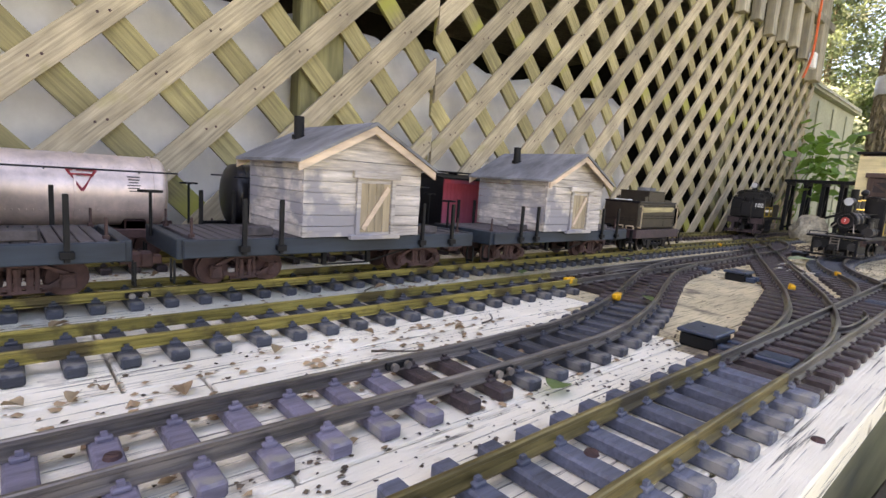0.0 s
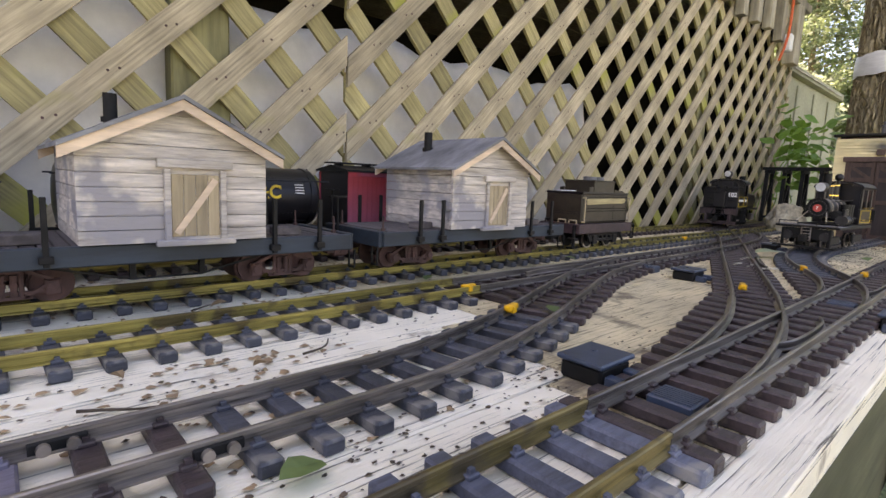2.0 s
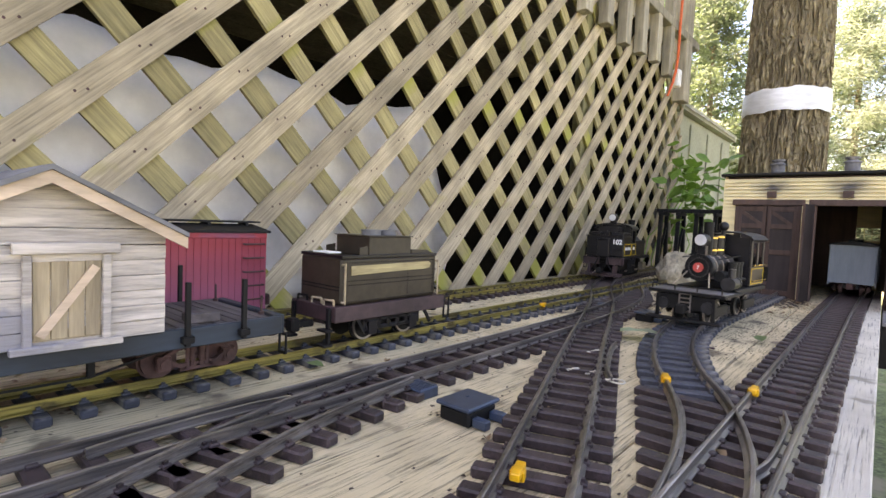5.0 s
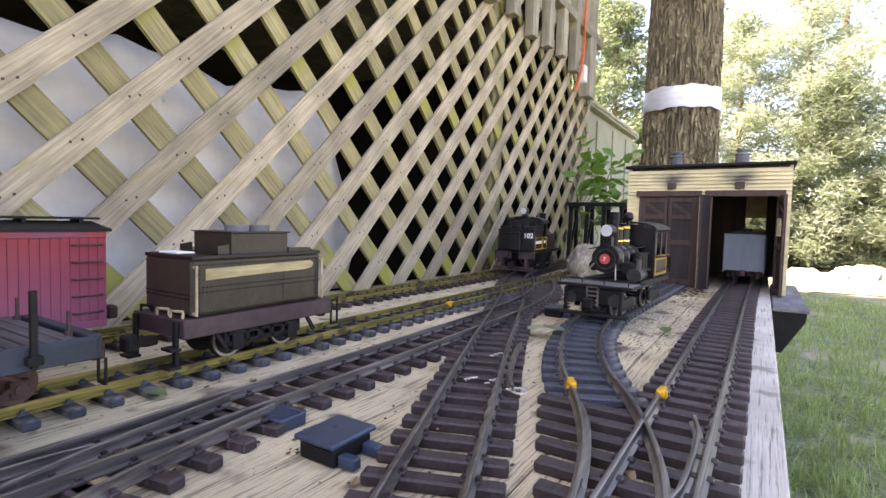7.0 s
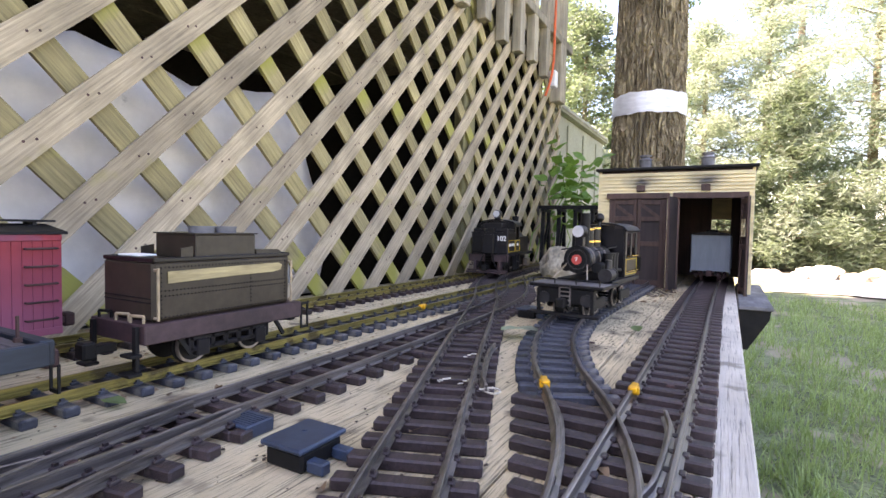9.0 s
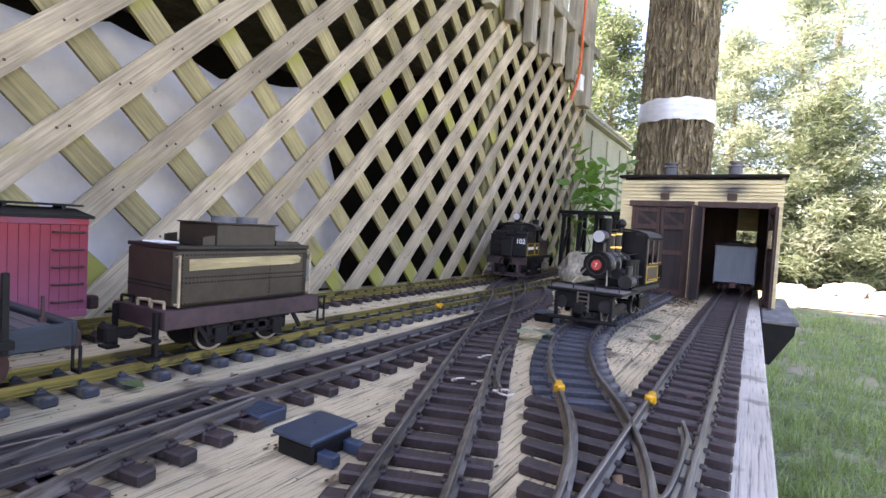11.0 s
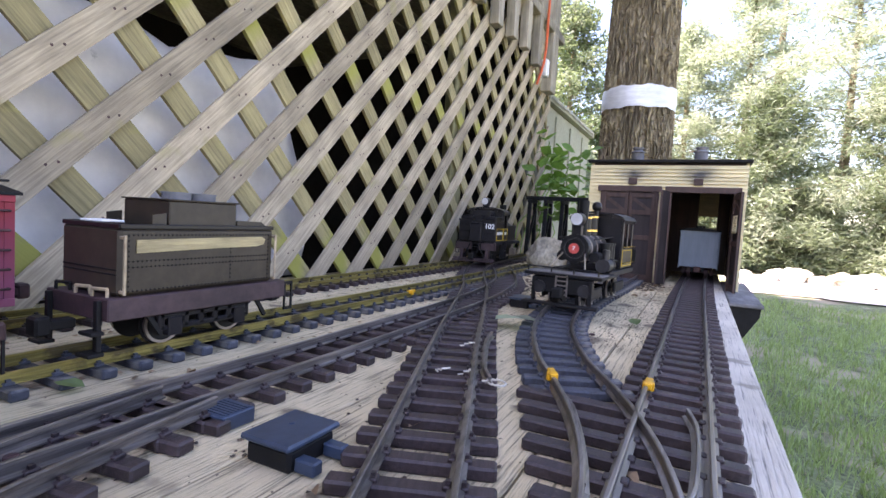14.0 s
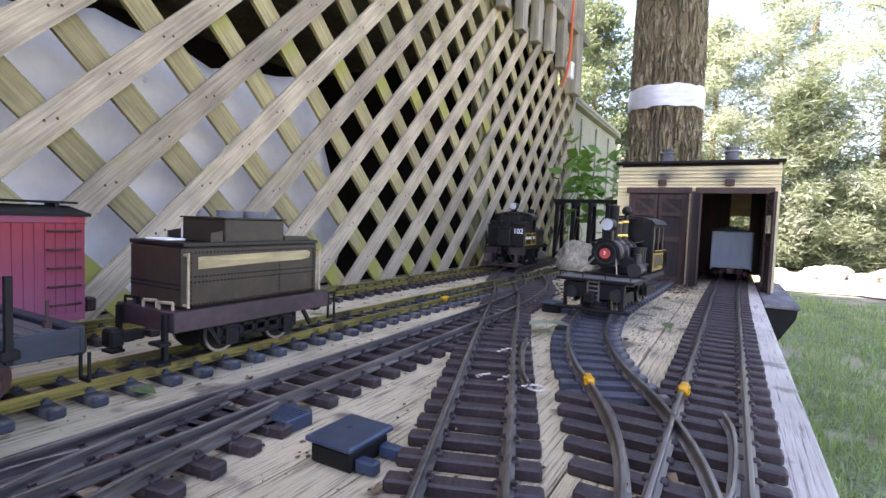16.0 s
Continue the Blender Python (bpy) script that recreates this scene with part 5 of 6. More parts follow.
    for i in range(4):
        box(bm, -0.009, 0.009, -0.139, -0.137, 0.034 + i * 0.007, 0.036 + i * 0.007)
    for x in (-0.009, 0.009):
        box(bm, x - 0.001, x + 0.001, -0.139, -0.137, 0.032, 0.062)
    part("rear_ladder", bm, BLACK_M, th)
    bm = bmesh.new()
    box(bm, -0.060, 0.060, -0.156, -0.146, 0.008, 0.013, 0.001)
    box(bm, -0.060, 0.060, -0.150, -0.145, 0.014, 0.018, 0.001)
    for x in (-0.036, 0.036):
        box(bm, x - 0.004, x + 0.004, -0.150, -0.128, 0.013, 0.042, 0.001)
    part("footboard", bm, PURPLE, th, "maroon rear footboard")
    coupler(th, -0.142, -1, BLACK_M)
    for y, r in ((-0.100, 0.015), (-0.045, 0.020), (0.0, 0.020), (0.045, 0.020), (0.085, 0.020), (0.125, 0.013)):
        wheelset(th, y, r, STEEL if y < -0.05 else BLACK_M)
    for s in (-1, 1):
        bm = bmesh.new()
        a, b = sorted((s * 0.036, s * 0.039))
        box(bm, a, b, -0.045, 0.085, 0.016, 0.021, 0.0005)
        a, b = sorted((s * 0.034, s * 0.050))
        box(bm, a, b, 0.105, 0.140, 0.018, 0.040, 0.002)
        part("side_rod", bm, STEEL, th)
    return th


tank_engine(pose(-0.612, 2.275, RZ, 0, 0, 5) @ Matrix.Scale(1.05, 4))


# ---- geared engine facing the camera side ----
def geared_engine(m):
    th = thing("geared_locomotive", m, "black geared steam locomotive with red disc and brass domes", "locomotive")
    zc, r = 0.092, 0.0215
    bm = bmesh.new()
    rod(bm, (0, 0.030, zc), (0, 0.150, zc), r, 32)
    part("boiler", bm, BOILER, th, smooth=True)
    bm = bmesh.new()
    rod(bm, (0, 0.024, zc), (0, 0.031, zc), r + 0.002, 32)
    for i in range(14):
        a = i * math.tau / 14
        ball(bm, (0.0195 * math.cos(a), 0.0238, zc + 0.0195 * math.sin(a)), 0.0013, 6)
    part("smokebox_front", bm, BLACK_M, th, smooth=True)
    bm = bmesh.new()
    rod(bm, (0, 0.0205, zc), (0, 0.024, zc), 0.0085, 24)
    part("number_disc", bm, SMOKEBOX_RED, th, "red smokebox disc", smooth=True)
    bm = bmesh.new()
    rod(bm, (0, 0.026, 0.140), (0, 0.046, 0.140), 0.0105, 24)
    box(bm, -0.007, 0.007, 0.030, 0.044, 0.112, 0.130, 0.001)
    hl = part("headlight", bm, BLACK, th, smooth=True)
    bm = bmesh.new()
    rod(bm, (0, 0.0240, 0.140), (0, 0.0258, 0.140), 0.0098, 24)
    part("lens", bm, GLASS, hl, "clear headlight lens", smooth=True)
    bm = bmesh.new()
    rod(bm, (0, 0.062, 0.110), (0, 0.062, 0.172), 0.0075, 20, 0.0085)
    part("smokestack", bm, BLACK_M, th, smooth=True)
    for y, rr, h in ((0.083, 0.0085, 0.148), (0.118, 0.010, 0.150)):
        bm = bmesh.new()
        rod(bm, (0, y, 0.108), (0, y, h), rr, 20)
        d = part("dome", bm, BLACK, th, smooth=True)
        for z in (0.122, h - 0.004):
            bm = bmesh.new()
            rod(bm, (0, y, z - 0.0016), (0, y, z + 0.0016), rr + 0.0012, 20)
            part("band", bm, BRASS, d, "brass dome band", smooth=True)
    bm = bmesh.new()
    ball(bm, (0, 0.141, 0.166), 0.009, 14)
    rod(bm, (0, 0.141, 0.110), (0, 0.141, 0.165), 0.004, 10)
    part("steam_dome_cap", bm, BLACK, th, smooth=True)
    # cab
    for s in (-1, 1):
        a, b = sorted((s * 0.044, s * 0.047))
        bm = bmesh.new()
        box(bm, a, b, 0.150, 0.235, 0.056, 0.092, 0.001)
        box(bm, a, b, 0.150, 0.162, 0.092, 0.146, 0.001)
        box(bm, a, b, 0.188, 0.198, 0.092, 0.146, 0.001)
        box(bm, a, b, 0.225, 0.235, 0.092, 0.146, 0.001)
        box(bm, a, b, 0.162, 0.225, 0.138, 0.146, 0.001)
        part("cab_side", bm, BLACK, th)
    bm = bmesh.new()
    box(bm, -0.044, -0.026, 0.150, 0.153, 0.056, 0.146)
    box(bm, 0.026, 0.044, 0.150, 0.153, 0.056, 0.146)
    box(bm, -0.026, 0.026, 0.150, 0.153, 0.112, 0.152)
    part("cab_front", bm, BLACK, th)
    bm = bmesh.new()
    box(bm, -0.044, 0.044, 0.232, 0.235, 0.056, 0.110)
    part("cab_back", bm, BLACK, th)
    bm = bmesh.new()
    arc = [(-0.051, 0.143), (-0.045, 0.150), (-0.03, 0.155), (0, 0.158), (0.03, 0.155), (0.045, 0.150), (0.051, 0.143)]
    prism(bm, arc + [(x * 0.96, z - 0.003) for x, z in arc[::-1]], "y", 0.143, 0.242)
    part("cab_roof", bm, BLACK, th)
    for s in (-1, 1):
        bm = bmesh.new()
        a, b = sorted((s * 0.0475, s * 0.0482))
        for y0, y1, z0, z1 in ((0.154, 0.232, 0.088, 0.0895), (0.154, 0.232, 0.060, 0.0615), (0.154, 0.1555, 0.0616, 0.0879), (0.2305, 0.232, 0.0616, 0.0879)):
            box(bm, a, b, y0, y1, z0, z1)
        part("lining", bm, YELLOW, th)
        bm = bmesh.new()
        rod(bm, (s * 0.030, 0.03, 0.108), (s * 0.030, 0.15, 0.112), 0.0012, 6)
        rod(bm, (s * 0.030, 0.05, 0.075), (s * 0.040, 0.145, 0.070), 0.003, 8)
        rod(bm, (s * 0.027, 0.045, 0.078), (s * 0.027, 0.075, 0.078), 0.009, 14)
        part("pipework", bm, BLACK_M, th, smooth=True)
        bm = bmesh.new()
        bar(bm, (s * 0.018, 0.024, zc - 0.008), (s * 0.030, -0.010, 0.060), 0.002, 0.002)
        part("smokebox_brace", bm, STEEL, th)
    # cylinders on the boiler's flank
    for k in range(3):
        bm = bmesh.new()
        y = 0.085 + k * 0.018
        rod(bm, (0.034, y, 0.058), (0.034, y, 0.098), 0.008, 14)
        rod(bm, (0.034, y, 0.098), (0.034, y, 0.102), 0.0092, 14)
        part("cylinder", bm, BLACK_M, th, smooth=True)
    # deck, pilot, steps
    bm = bmesh.new()
    box(bm, -0.062, 0.062, -0.030, 0.062, 0.048, 0.053, 0.001)
    box(bm, -0.050, 0.050, 0.062, 0.245, 0.046, 0.055, 0.001)
    part("running_board", bm, BLACK_M, th)
    bm = bmesh.new()
    box(bm, -0.048, 0.048, -0.026, -0.018, 0.022, 0.047, 0.001)
    part("pilot_beam", bm, BLACK_M, th)
    bm = bmesh.new()
    for i in range(5):
        box(bm, -0.008, 0.008, -0.030, -0.027, 0.020 + i * 0.007, 0.022 + i * 0.007)
    for x in (-0.009, 0.009):
        box(bm, x - 0.001, x + 0.001, -0.030, -0.027, 0.018, 0.052)
    part("front_ladder", bm, STEEL, th)
    bm = bmesh.new()
    box(bm, -0.060, 0.060, -0.042, -0.026, 0.004, 0.008, 0.001)
    for x in (-0.045, 0.045):
        box(bm, x - 0.003, x + 0.003, -0.030, -0.026, 0.008, 0.046, 0.0006)
    part("footboard", bm, BLACK_M, th)
    for x in (-0.036, 0.036):
        bm = bmesh.new()
        rod(bm, (x, -0.030, 0.030), (x, -0.026, 0.030), 0.010, 18)
        part("truck_gear", bm, BOILER, th, smooth=True)
    bm = bmesh.new()
    box(bm, -0.061, 0.061, -0.029, 0.020, 0.0532, 0.0545, 0.0004)
    part("deck_plate", bm, DECKPLATE, th, "worn grey front deck plate")
    bm = bmesh.new()
    ring(bm, (0, 0.0232, zc), 0.0165, 0.0011, 28, "Y")
    part("smokebox_ring", bm, BOILER, th)
    words("number", "7", 0.009, WHITE, th, Matrix.Translation((0, 0.0202, zc)) @ pose(0, 0, 0, 90, 0, 0))
    for s in (-1, 1):
        bm = bmesh.new()
        rod(bm, (s * 0.056, -0.027, 0.0545), (s * 0.056, -0.027, 0.062), 0.0012, 6)
        rod(bm, (s * 0.018, -0.027, 0.0545), (s * 0.018, -0.027, 0.062), 0.0012, 6)
        rod(bm, (s * 0.018, -0.027, 0.062), (s * 0.056, -0.027, 0.062), 0.0012, 6)
        part("deck_rail", bm, BLACK, th)
        bm = bmesh.new()
        box(bm, s * 0.047 - 0.006, s * 0.047 + 0.006, 0.246, 0.2475, 0.062, 0.090)
        part("tail_board", bm, BLACK_M, th)
    bm = bmesh.new()
    rod(bm, (0.043, 0.045, 0.066), (0.043, 0.075, 0.066), 0.0105, 18)
    rod(bm, (0.043, 0.041, 0.066), (0.043, 0.045, 0.066), 0.0118, 18)
    rod(bm, (0.043, 0.075, 0.066), (0.043, 0.079, 0.066), 0.0118, 18)
    rod(bm, (0.043, 0.060, 0.076), (0.043, 0.060, 0.092), 0.006, 14)
    part("air_pump", bm, BOILER, th, "blue-grey air pump", smooth=True)
    for k in range(3):
        bm = bmesh.new()
        y = 0.050 + k * 0.033
        ring(bm, (0, y, zc), r + 0.0006, 0.0011, 32, "Y")
        part("boiler_band", bm, STEEL, th)
    bm = bmesh.new()
    rod(bm, (0.050, 0.155, 0.066), (0.050, 0.243, 0.066), 0.0014, 6)
    rod(bm, (0.050, 0.155, 0.095), (0.050, 0.243, 0.095), 0.0014, 6)
    part("cab_handrail", bm, BRASS, th)
    coupler(th, -0.018, -1, BLACK_M)
    for y in (0.005, 0.050, 0.165, 0.210):
        wheelset(th, y, 0.0165, STEEL)
    for y in (0.0275, 0.1875):
        for s in (-1, 1):
            bm = bmesh.new()
            a, b = sorted((s * 0.034, s * 0.040))
            box(bm, a, b, y - 0.034, y + 0.034, 0.012, 0.030, 0.002)
            part("truck_frame", bm, BLACK_M, th)
    return th


geared_engine(pose(-0.201, 1.582, RZ, 0, 0, -5))

# ---- engine shed ----
SX0, SX1, SY, SH, SD = -0.314, 0.080, 2.28, 0.330, 0.55
shed = thing("engine_shed", pose(0, SY, 0), "cream clapboard two-stall engine shed with dark doors", "engine shed")
opens = ((-0.276, -0.132, 0.252), (-0.100, 0.056, 0.252))
bh = 0.0098
for k in range(int(SH / bh)):
    z0, z1 = k * bh, (k + 1) * bh
    xs = [(SX0, SX1)] if z0 >= 0.250 else [(SX0, -0.276), (-0.132, -0.100), (0.056, SX1)]
    for a, b in xs:
        bm = bmesh.new()
        prism(bm, [(-0.0068, z0), (0.002, z0), (0.002, z1), (-0.0010, z1)], "x", a, b)
        part("clapboard", bm, CLAP, shed)
bm = bmesh.new()
for a, b, c, d in ((SX0, SX0 + 0.006, 0.003, SD), (SX1 - 0.006, SX1, 0.003, SD)):
    box(bm, a, b, c, d, 0, SH)
box(bm, SX0 + 0.006, -0.03, SD - 0.006, SD, 0, SH)
box(bm, 0.03, SX1 - 0.006, SD - 0.006, SD, 0, SH)
box(bm, -0.03, 0.03, SD - 0.006, SD, 0, 0.165)
box(bm, -0.03, 0.03, SD - 0.006, SD, 0.205, SH)
part("wall", bm, CLAP, shed)
bm = bmesh.new()
for a, b_ in ((SX0 + 0.008, SX0 + 0.011), (SX1 - 0.011, SX1 - 0.008)):
    box(bm, a, b_, 0.004, SD - 0.008, 0.001, SH - 0.002)
box(bm, SX0 + 0.012, -0.031, SD - 0.012, SD - 0.008, 0.001, SH - 0.002)
box(bm, 0.031, SX1 - 0.012, SD - 0.012, SD - 0.008, 0.001, SH - 0.002)
box(bm, SX0 + 0.012, SX1 - 0.012, 0.004, 0.007, 0.262, SH - 0.002)
part("lining", bm, DOORBROWN, shed, "dark brown inner boards")
bm = bmesh.new()
for x in (-0.01, 0.01):
    box(bm, x - 0.001, x + 0.001, SD - 0.004, SD - 0.002, 0.165, 0.205)
box(bm, -0.03, 0.03, SD - 0.004, SD - 0.002, 0.184, 0.186)
part("rear_window", bm, CLAP, shed)
bm = bmesh.new()
box(bm, SX0 - 0.008, SX1 + 0.008, -0.014, SD + 0.01, SH, SH + 0.008, 0.002)
part("roof", bm, BLACK_M, shed)
for x in (-0.196, -0.033):
    bm = bmesh.new()
    rod(bm, (x, 0.06, SH + 0.007), (x, 0.06, SH + 0.036), 0.0165, 20)
    rod(bm, (x, 0.06, SH + 0.036), (x, 0.06, SH + 0.041), 0.021, 20, 0.0145)
    rod(bm, (x, 0.06, SH + 0.041), (x, 0.06, SH + 0.046), 0.012, 20)
    rod(bm, (x, 0.06, SH + 0.046), (x, 0.06, SH + 0.050), 0.0165, 20)
    part("smoke_vent", bm, TARPAPER, shed, "grey metal roof vent", smooth=True)
    bm = bmesh.new()
    box(bm, x - 0.011, x + 0.011, -0.014, -0.0071, 0.270, 0.288, 0.001)
    part("lintel_block", bm, DOORBROWN, shed)
for a, b, h in opens:
    bm = bmesh.new()
    box(bm, a - 0.012, b + 0.012, -0.0135, -0.0071, h - 0.002, h + 0.014, 0.001)
    part("lintel", bm, DOORBROWN, shed)
    for x in (a, b):
        bm = bmesh.new()
        box(bm, x - 0.005, x + 0.005, -0.008, 0.004, 0, h - 0.002, 0.001)
        part("door_post", bm, DOORBROWN, shed)


def leaf_door(parent, m, w, h, window):
    bm = bmesh.new()
    box(bm, 0, w, -0.002, 0.0, 0, h)
    d = part("door", bm, DOORPANEL, parent, "dark brown cross-braced door", at=m)
    for z in (0.006, h * 0.46, h * 0.74, h - 0.018):
        bm = bmesh.new()
        box(bm, 0.001, w - 0.001, -0.006, -0.0022, z, z + 0.013, 0.0006)
        part("rail", bm, DOORBROWN, d)
    for x in (0.0, w - 0.009):
        bm = bmesh.new()
        box(bm, x, x + 0.009, -0.0066, -0.0023, 0.0, h, 0.0006)
        part("stile", bm, DOORBROWN, d)
    bm = bmesh.new()
    bar(bm, (w - 0.010, -0.0042, h * 0.78), (0.010, -0.0042, h - 0.02), 0.0035, 0.009)
    part("brace", bm, DOORBROWN, d)
    if window:
        bm = bmesh.new()
        box(bm, w * 0.28, w * 0.74, -0.0062, -0.0024, h * 0.60, h * 0.76)
        part("pane", bm, PANE, d, "pale glazed window pane")
        for q in (0.28, 0.43, 0.59, 0.74):
            bm = bmesh.new()
            box(bm, w * q - 0.001, w * q + 0.001, -0.0076, -0.0063, h * 0.59, h * 0.77)
            part("glazing_bar", bm, CLAP, d)
        for q in (0.60, 0.68, 0.76):
            bm = bmesh.new()
            box(bm, w * 0.27, w * 0.75, -0.0078, -0.0064, h * q - 0.001, h * q + 0.001)
            part("glazing_bar", bm, CLAP, d)
    return d


leaf_door(shed, pose(-0.273, -0.002, 0.002), 0.068, 0.250, False)
leaf_door(shed, pose(-0.203, -0.002, 0.002), 0.068, 0.250, False)
leaf_door(shed, pose(-0.099, -0.006, 0.002, 0, 0, -100), 0.072, 0.250, True)
leaf_door(shed, pose(0.056, -0.006, 0.002, 0, 0, -79), 0.072, 0.250, True)

# ---- rock, trestle, vine ----
bm = bmesh.new()
bmesh.ops.create_icosphere(bm, subdivisions=4, radius=1.0)
for v in bm.verts:
    d = v.co.normalized()
    k = 1 + 0.30 * noise.noise(d * 1.5 + Vector((3, 1, 7))) + 0.12 * abs(noise.noise(d * 3.2)) + 0.05 * noise.noise(d * 9)
    v.co = Vector((d.x * 0.058 * k, d.y * 0.05 * k, max(-0.042, d.z * 0.062 * k)))
tagged(part("rock", bm, STONE, smooth=True, at=pose(-0.437, 2.325, 0.041)), "rounded grey rock lying on the bench", "rock")

tres = thing("trestle", pose(-0.52, 2.86, 0), "black model timber trestle standing by the lattice", "trestle")
for i in range(6):
    x = -0.14 + i * 0.068
    bm = bmesh.new()
    for y in (-0.035, 0.035):
        bar(bm, (x, y * 1.5, 0), (x, y, 0.232), 0.014, 0.014)
    box(bm, x - 0.006, x + 0.006, -0.055, 0.055, 0.2325, 0.244, 0.001)
    bar(bm, (x, -0.05, 0.03), (x, 0.045, 0.21), 0.009, 0.009)
    part("bent", bm, BLACK_M, tres)
for y in (-0.03, 0.03):
    bm = bmesh.new()
    box(bm, -0.16, 0.23, y - 0.008, y + 0.008, 0.2445, 0.258, 0.001)
    part("stringer", bm, BLACK_M, tres)
bm = bmesh.new()
bar(bm, (-0.14, -0.058, 0.03), (0.21, -0.058, 0.16), 0.006, 0.010)
part("sway_brace", bm, BLACK_M, tres)


def leaf_shape(size, fold=0.15):
    bm = bmesh.new()
    out = [(0, 0), (0.28, 0.22), (0.36, 0.5), (0.22, 0.8), (0, 1.05)]
    mid = [bm.verts.new((0, y * size, (0.04 - 0.16 * (y - 0.5) ** 2) * size)) for _, y in out]
    for s in (-1, 1):
        side = [mid[0]] + [bm.verts.new((s * x * size, y * size, (fold * x - 0.2 * (y - 0.4) ** 2) * size)) for x, y in out[1:-1]] + [mid[-1]]
        for i in range(len(out) - 1):
            q = [mid[i], mid[i + 1], side[i + 1], side[i]]
            q = [v for j, v in enumerate(q) if v not in q[:j]]
            if len(q) > 2:
                bm.faces.new(q)
    return bm


rv = random.Random(21)
vine = thing("vine", pose(-0.70, 2.98, 0), "green leafy vine growing through the lattice", "vine")
stems = []
for k in range(5):
    bm = bmesh.new()
    p = Vector((rv.uniform(-0.02, 0.02), rv.uniform(-0.25, 0.35), 0))
    run = [p]
    for i in range(8):
        run.append(run[-1] + Vector((rv.uniform(-0.012, 0.035), rv.uniform(-0.06, 0.05), rv.uniform(0.03, 0.085))))
    stems.append(run)
    for a, b in zip(run, run[1:]):
        rod(bm, a, b, 0.0022, 6)
    part("stem", bm, LEAF2, vine, smooth=True)
lm = [mesh_of(leaf_shape(s), "leaf", LEAF2) for s in (0.055, 0.07, 0.042)]
for run in stems:
    for p in run[4:]:
        for _ in range(6):
            q = p + Vector((rv.gauss(0.03, 0.035), rv.gauss(0, 0.05), rv.gauss(0.0, 0.03)))
            share("leaf", rv.choice(lm), vine, pose(q.x, q.y, q.z, rv.uniform(-60, 30), rv.uniform(-40, 40), rv.uniform(0, 360)))

# ---- trunk with tape ----
def trunk_mesh(r0, r1, z0, z1, rings, seg, rough, seed):
    bm = bmesh.new()
    prev = None
    for i in range(rings + 1):
        f = i / rings
        z = z0 + (z1 - z0) * f
        flare = 0.35 * max(0, 1 - f * 6) ** 2
        row = []
        for j in range(seg):
            a = math.tau * j / seg
            rr = (r0 + (r1 - r0) * f) * (1 + flare * (1 + 0.4 * math.sin(a * 4 + seed)))
            d = noise.noise((math.cos(a) * 9, math.sin(a) * 9, z * 2.2 + seed)) + 0.5 * noise.noise((math.cos(a) * 19, math.sin(a) * 19, z * 5))
            rr += rough * (1 - abs(d) * 2.2)
            row.append(bm.verts.new((rr * math.cos(a), rr * math.sin(a), z)))
        if prev:
            for j in range(seg):
                bm.faces.new((prev[j], prev[(j + 1) % seg], row[(j + 1) % seg], row[j]))
        prev = row
    bm.faces.new(prev)
    return bm


big = thing("oak_tree", pose(-0.338, 3.42, -0.66), "large tree with furrowed bark behind the engine shed", "tree")
part("trunk", trunk_mesh(0.172, 0.112, 0, 4.2, 260, 170, 0.016, 3), BARK, big, smooth=True)
tape = bmesh.new()
for k, (za, zb, rr) in enumerate(((1.366, 1.464, 0.1690), (1.38, 1.452, 0.1710))):
    seg = 60
    v0, v1 = [], []
    for j in range(seg + 1):
        a = math.tau * j / seg
        w = 0.003 * math.sin(7 * a + k) + 0.002 * math.sin(17 * a)
        v0.append(tape.verts.new((rr * math.cos(a), rr * math.sin(a), za + w)))
        v1.append(tape.verts.new(((rr - 0.001) * math.cos(a), (rr - 0.001) * math.sin(a), zb - w)))
    for j in range(seg):
        tape.faces.new((v0[j], v0[j + 1], v1[j + 1], v1[j]))
part("tape_band", tape, TAPE, big, "silver tape wrapped round the trunk", smooth=True)
bm = bmesh.new()
ra = random.Random(5)
for k in range(6):
    a = k * 1.05 + 0.4
    p = Vector((0.05 * math.cos(a), 0.05 * math.sin(a), 3.3 + 0.13 * k))
    d = Vector((math.cos(a), math.sin(a), 0.9))
    for i in range(5):
        q = p + d * 0.42 + Vector((ra.uniform(-0.1, 0.1), ra.uniform(-0.1, 0.1), 0))
        rod(bm, p, q, 0.06 * 0.75 ** i, 8, 0.06 * 0.75 ** (i + 1))
        p = q
part("limb", bm, BARK, big, smooth=True)


def foliage(name, centre_list, n, size, material, seed, parent, label="", slim=0.26):
    """Many small folded leaves gathered in clumps round the centres (x, y, z, radius)."""
    r = random.Random(seed)
    vs, fs = [], []
    wts = [c[3] ** 2 for c in centre_list]
    for _ in range(n):
        c = r.choices(centre_list, wts)[0]
        v = Vector((r.gauss(0, 1), r.gauss(0, 1), r.gauss(0, 1))).normalized() * c[3] * (r.random() ** 0.35)
        p = Vector(c[:3]) + Vector((v.x, v.y, v.z * 0.72))
        u = Vector((r.gauss(0, 1), r.gauss(0, 1), r.gauss(0, 0.6))).normalized()
        w = u.cross(Vector((r.gauss(0, 1), r.gauss(0, 1), r.gauss(0, 1)))).normalized()
        s = size * r.uniform(0.6, 1.4)
        i = len(vs)
        vs += [p, p + u * s * 0.5 + w * s * slim, p + u * s, p + u * s * 0.5 - w * s * slim]
        fs.append((i, i + 1, i + 2, i + 3))
    me = bpy.data.meshes.new(name)
    me.from_pydata([tuple(v) for v in vs], [], fs)
    me.materials.append(material)
    ob = new(name, me)
    if parent:
        ob.parent = parent
    return tagged(ob, label)


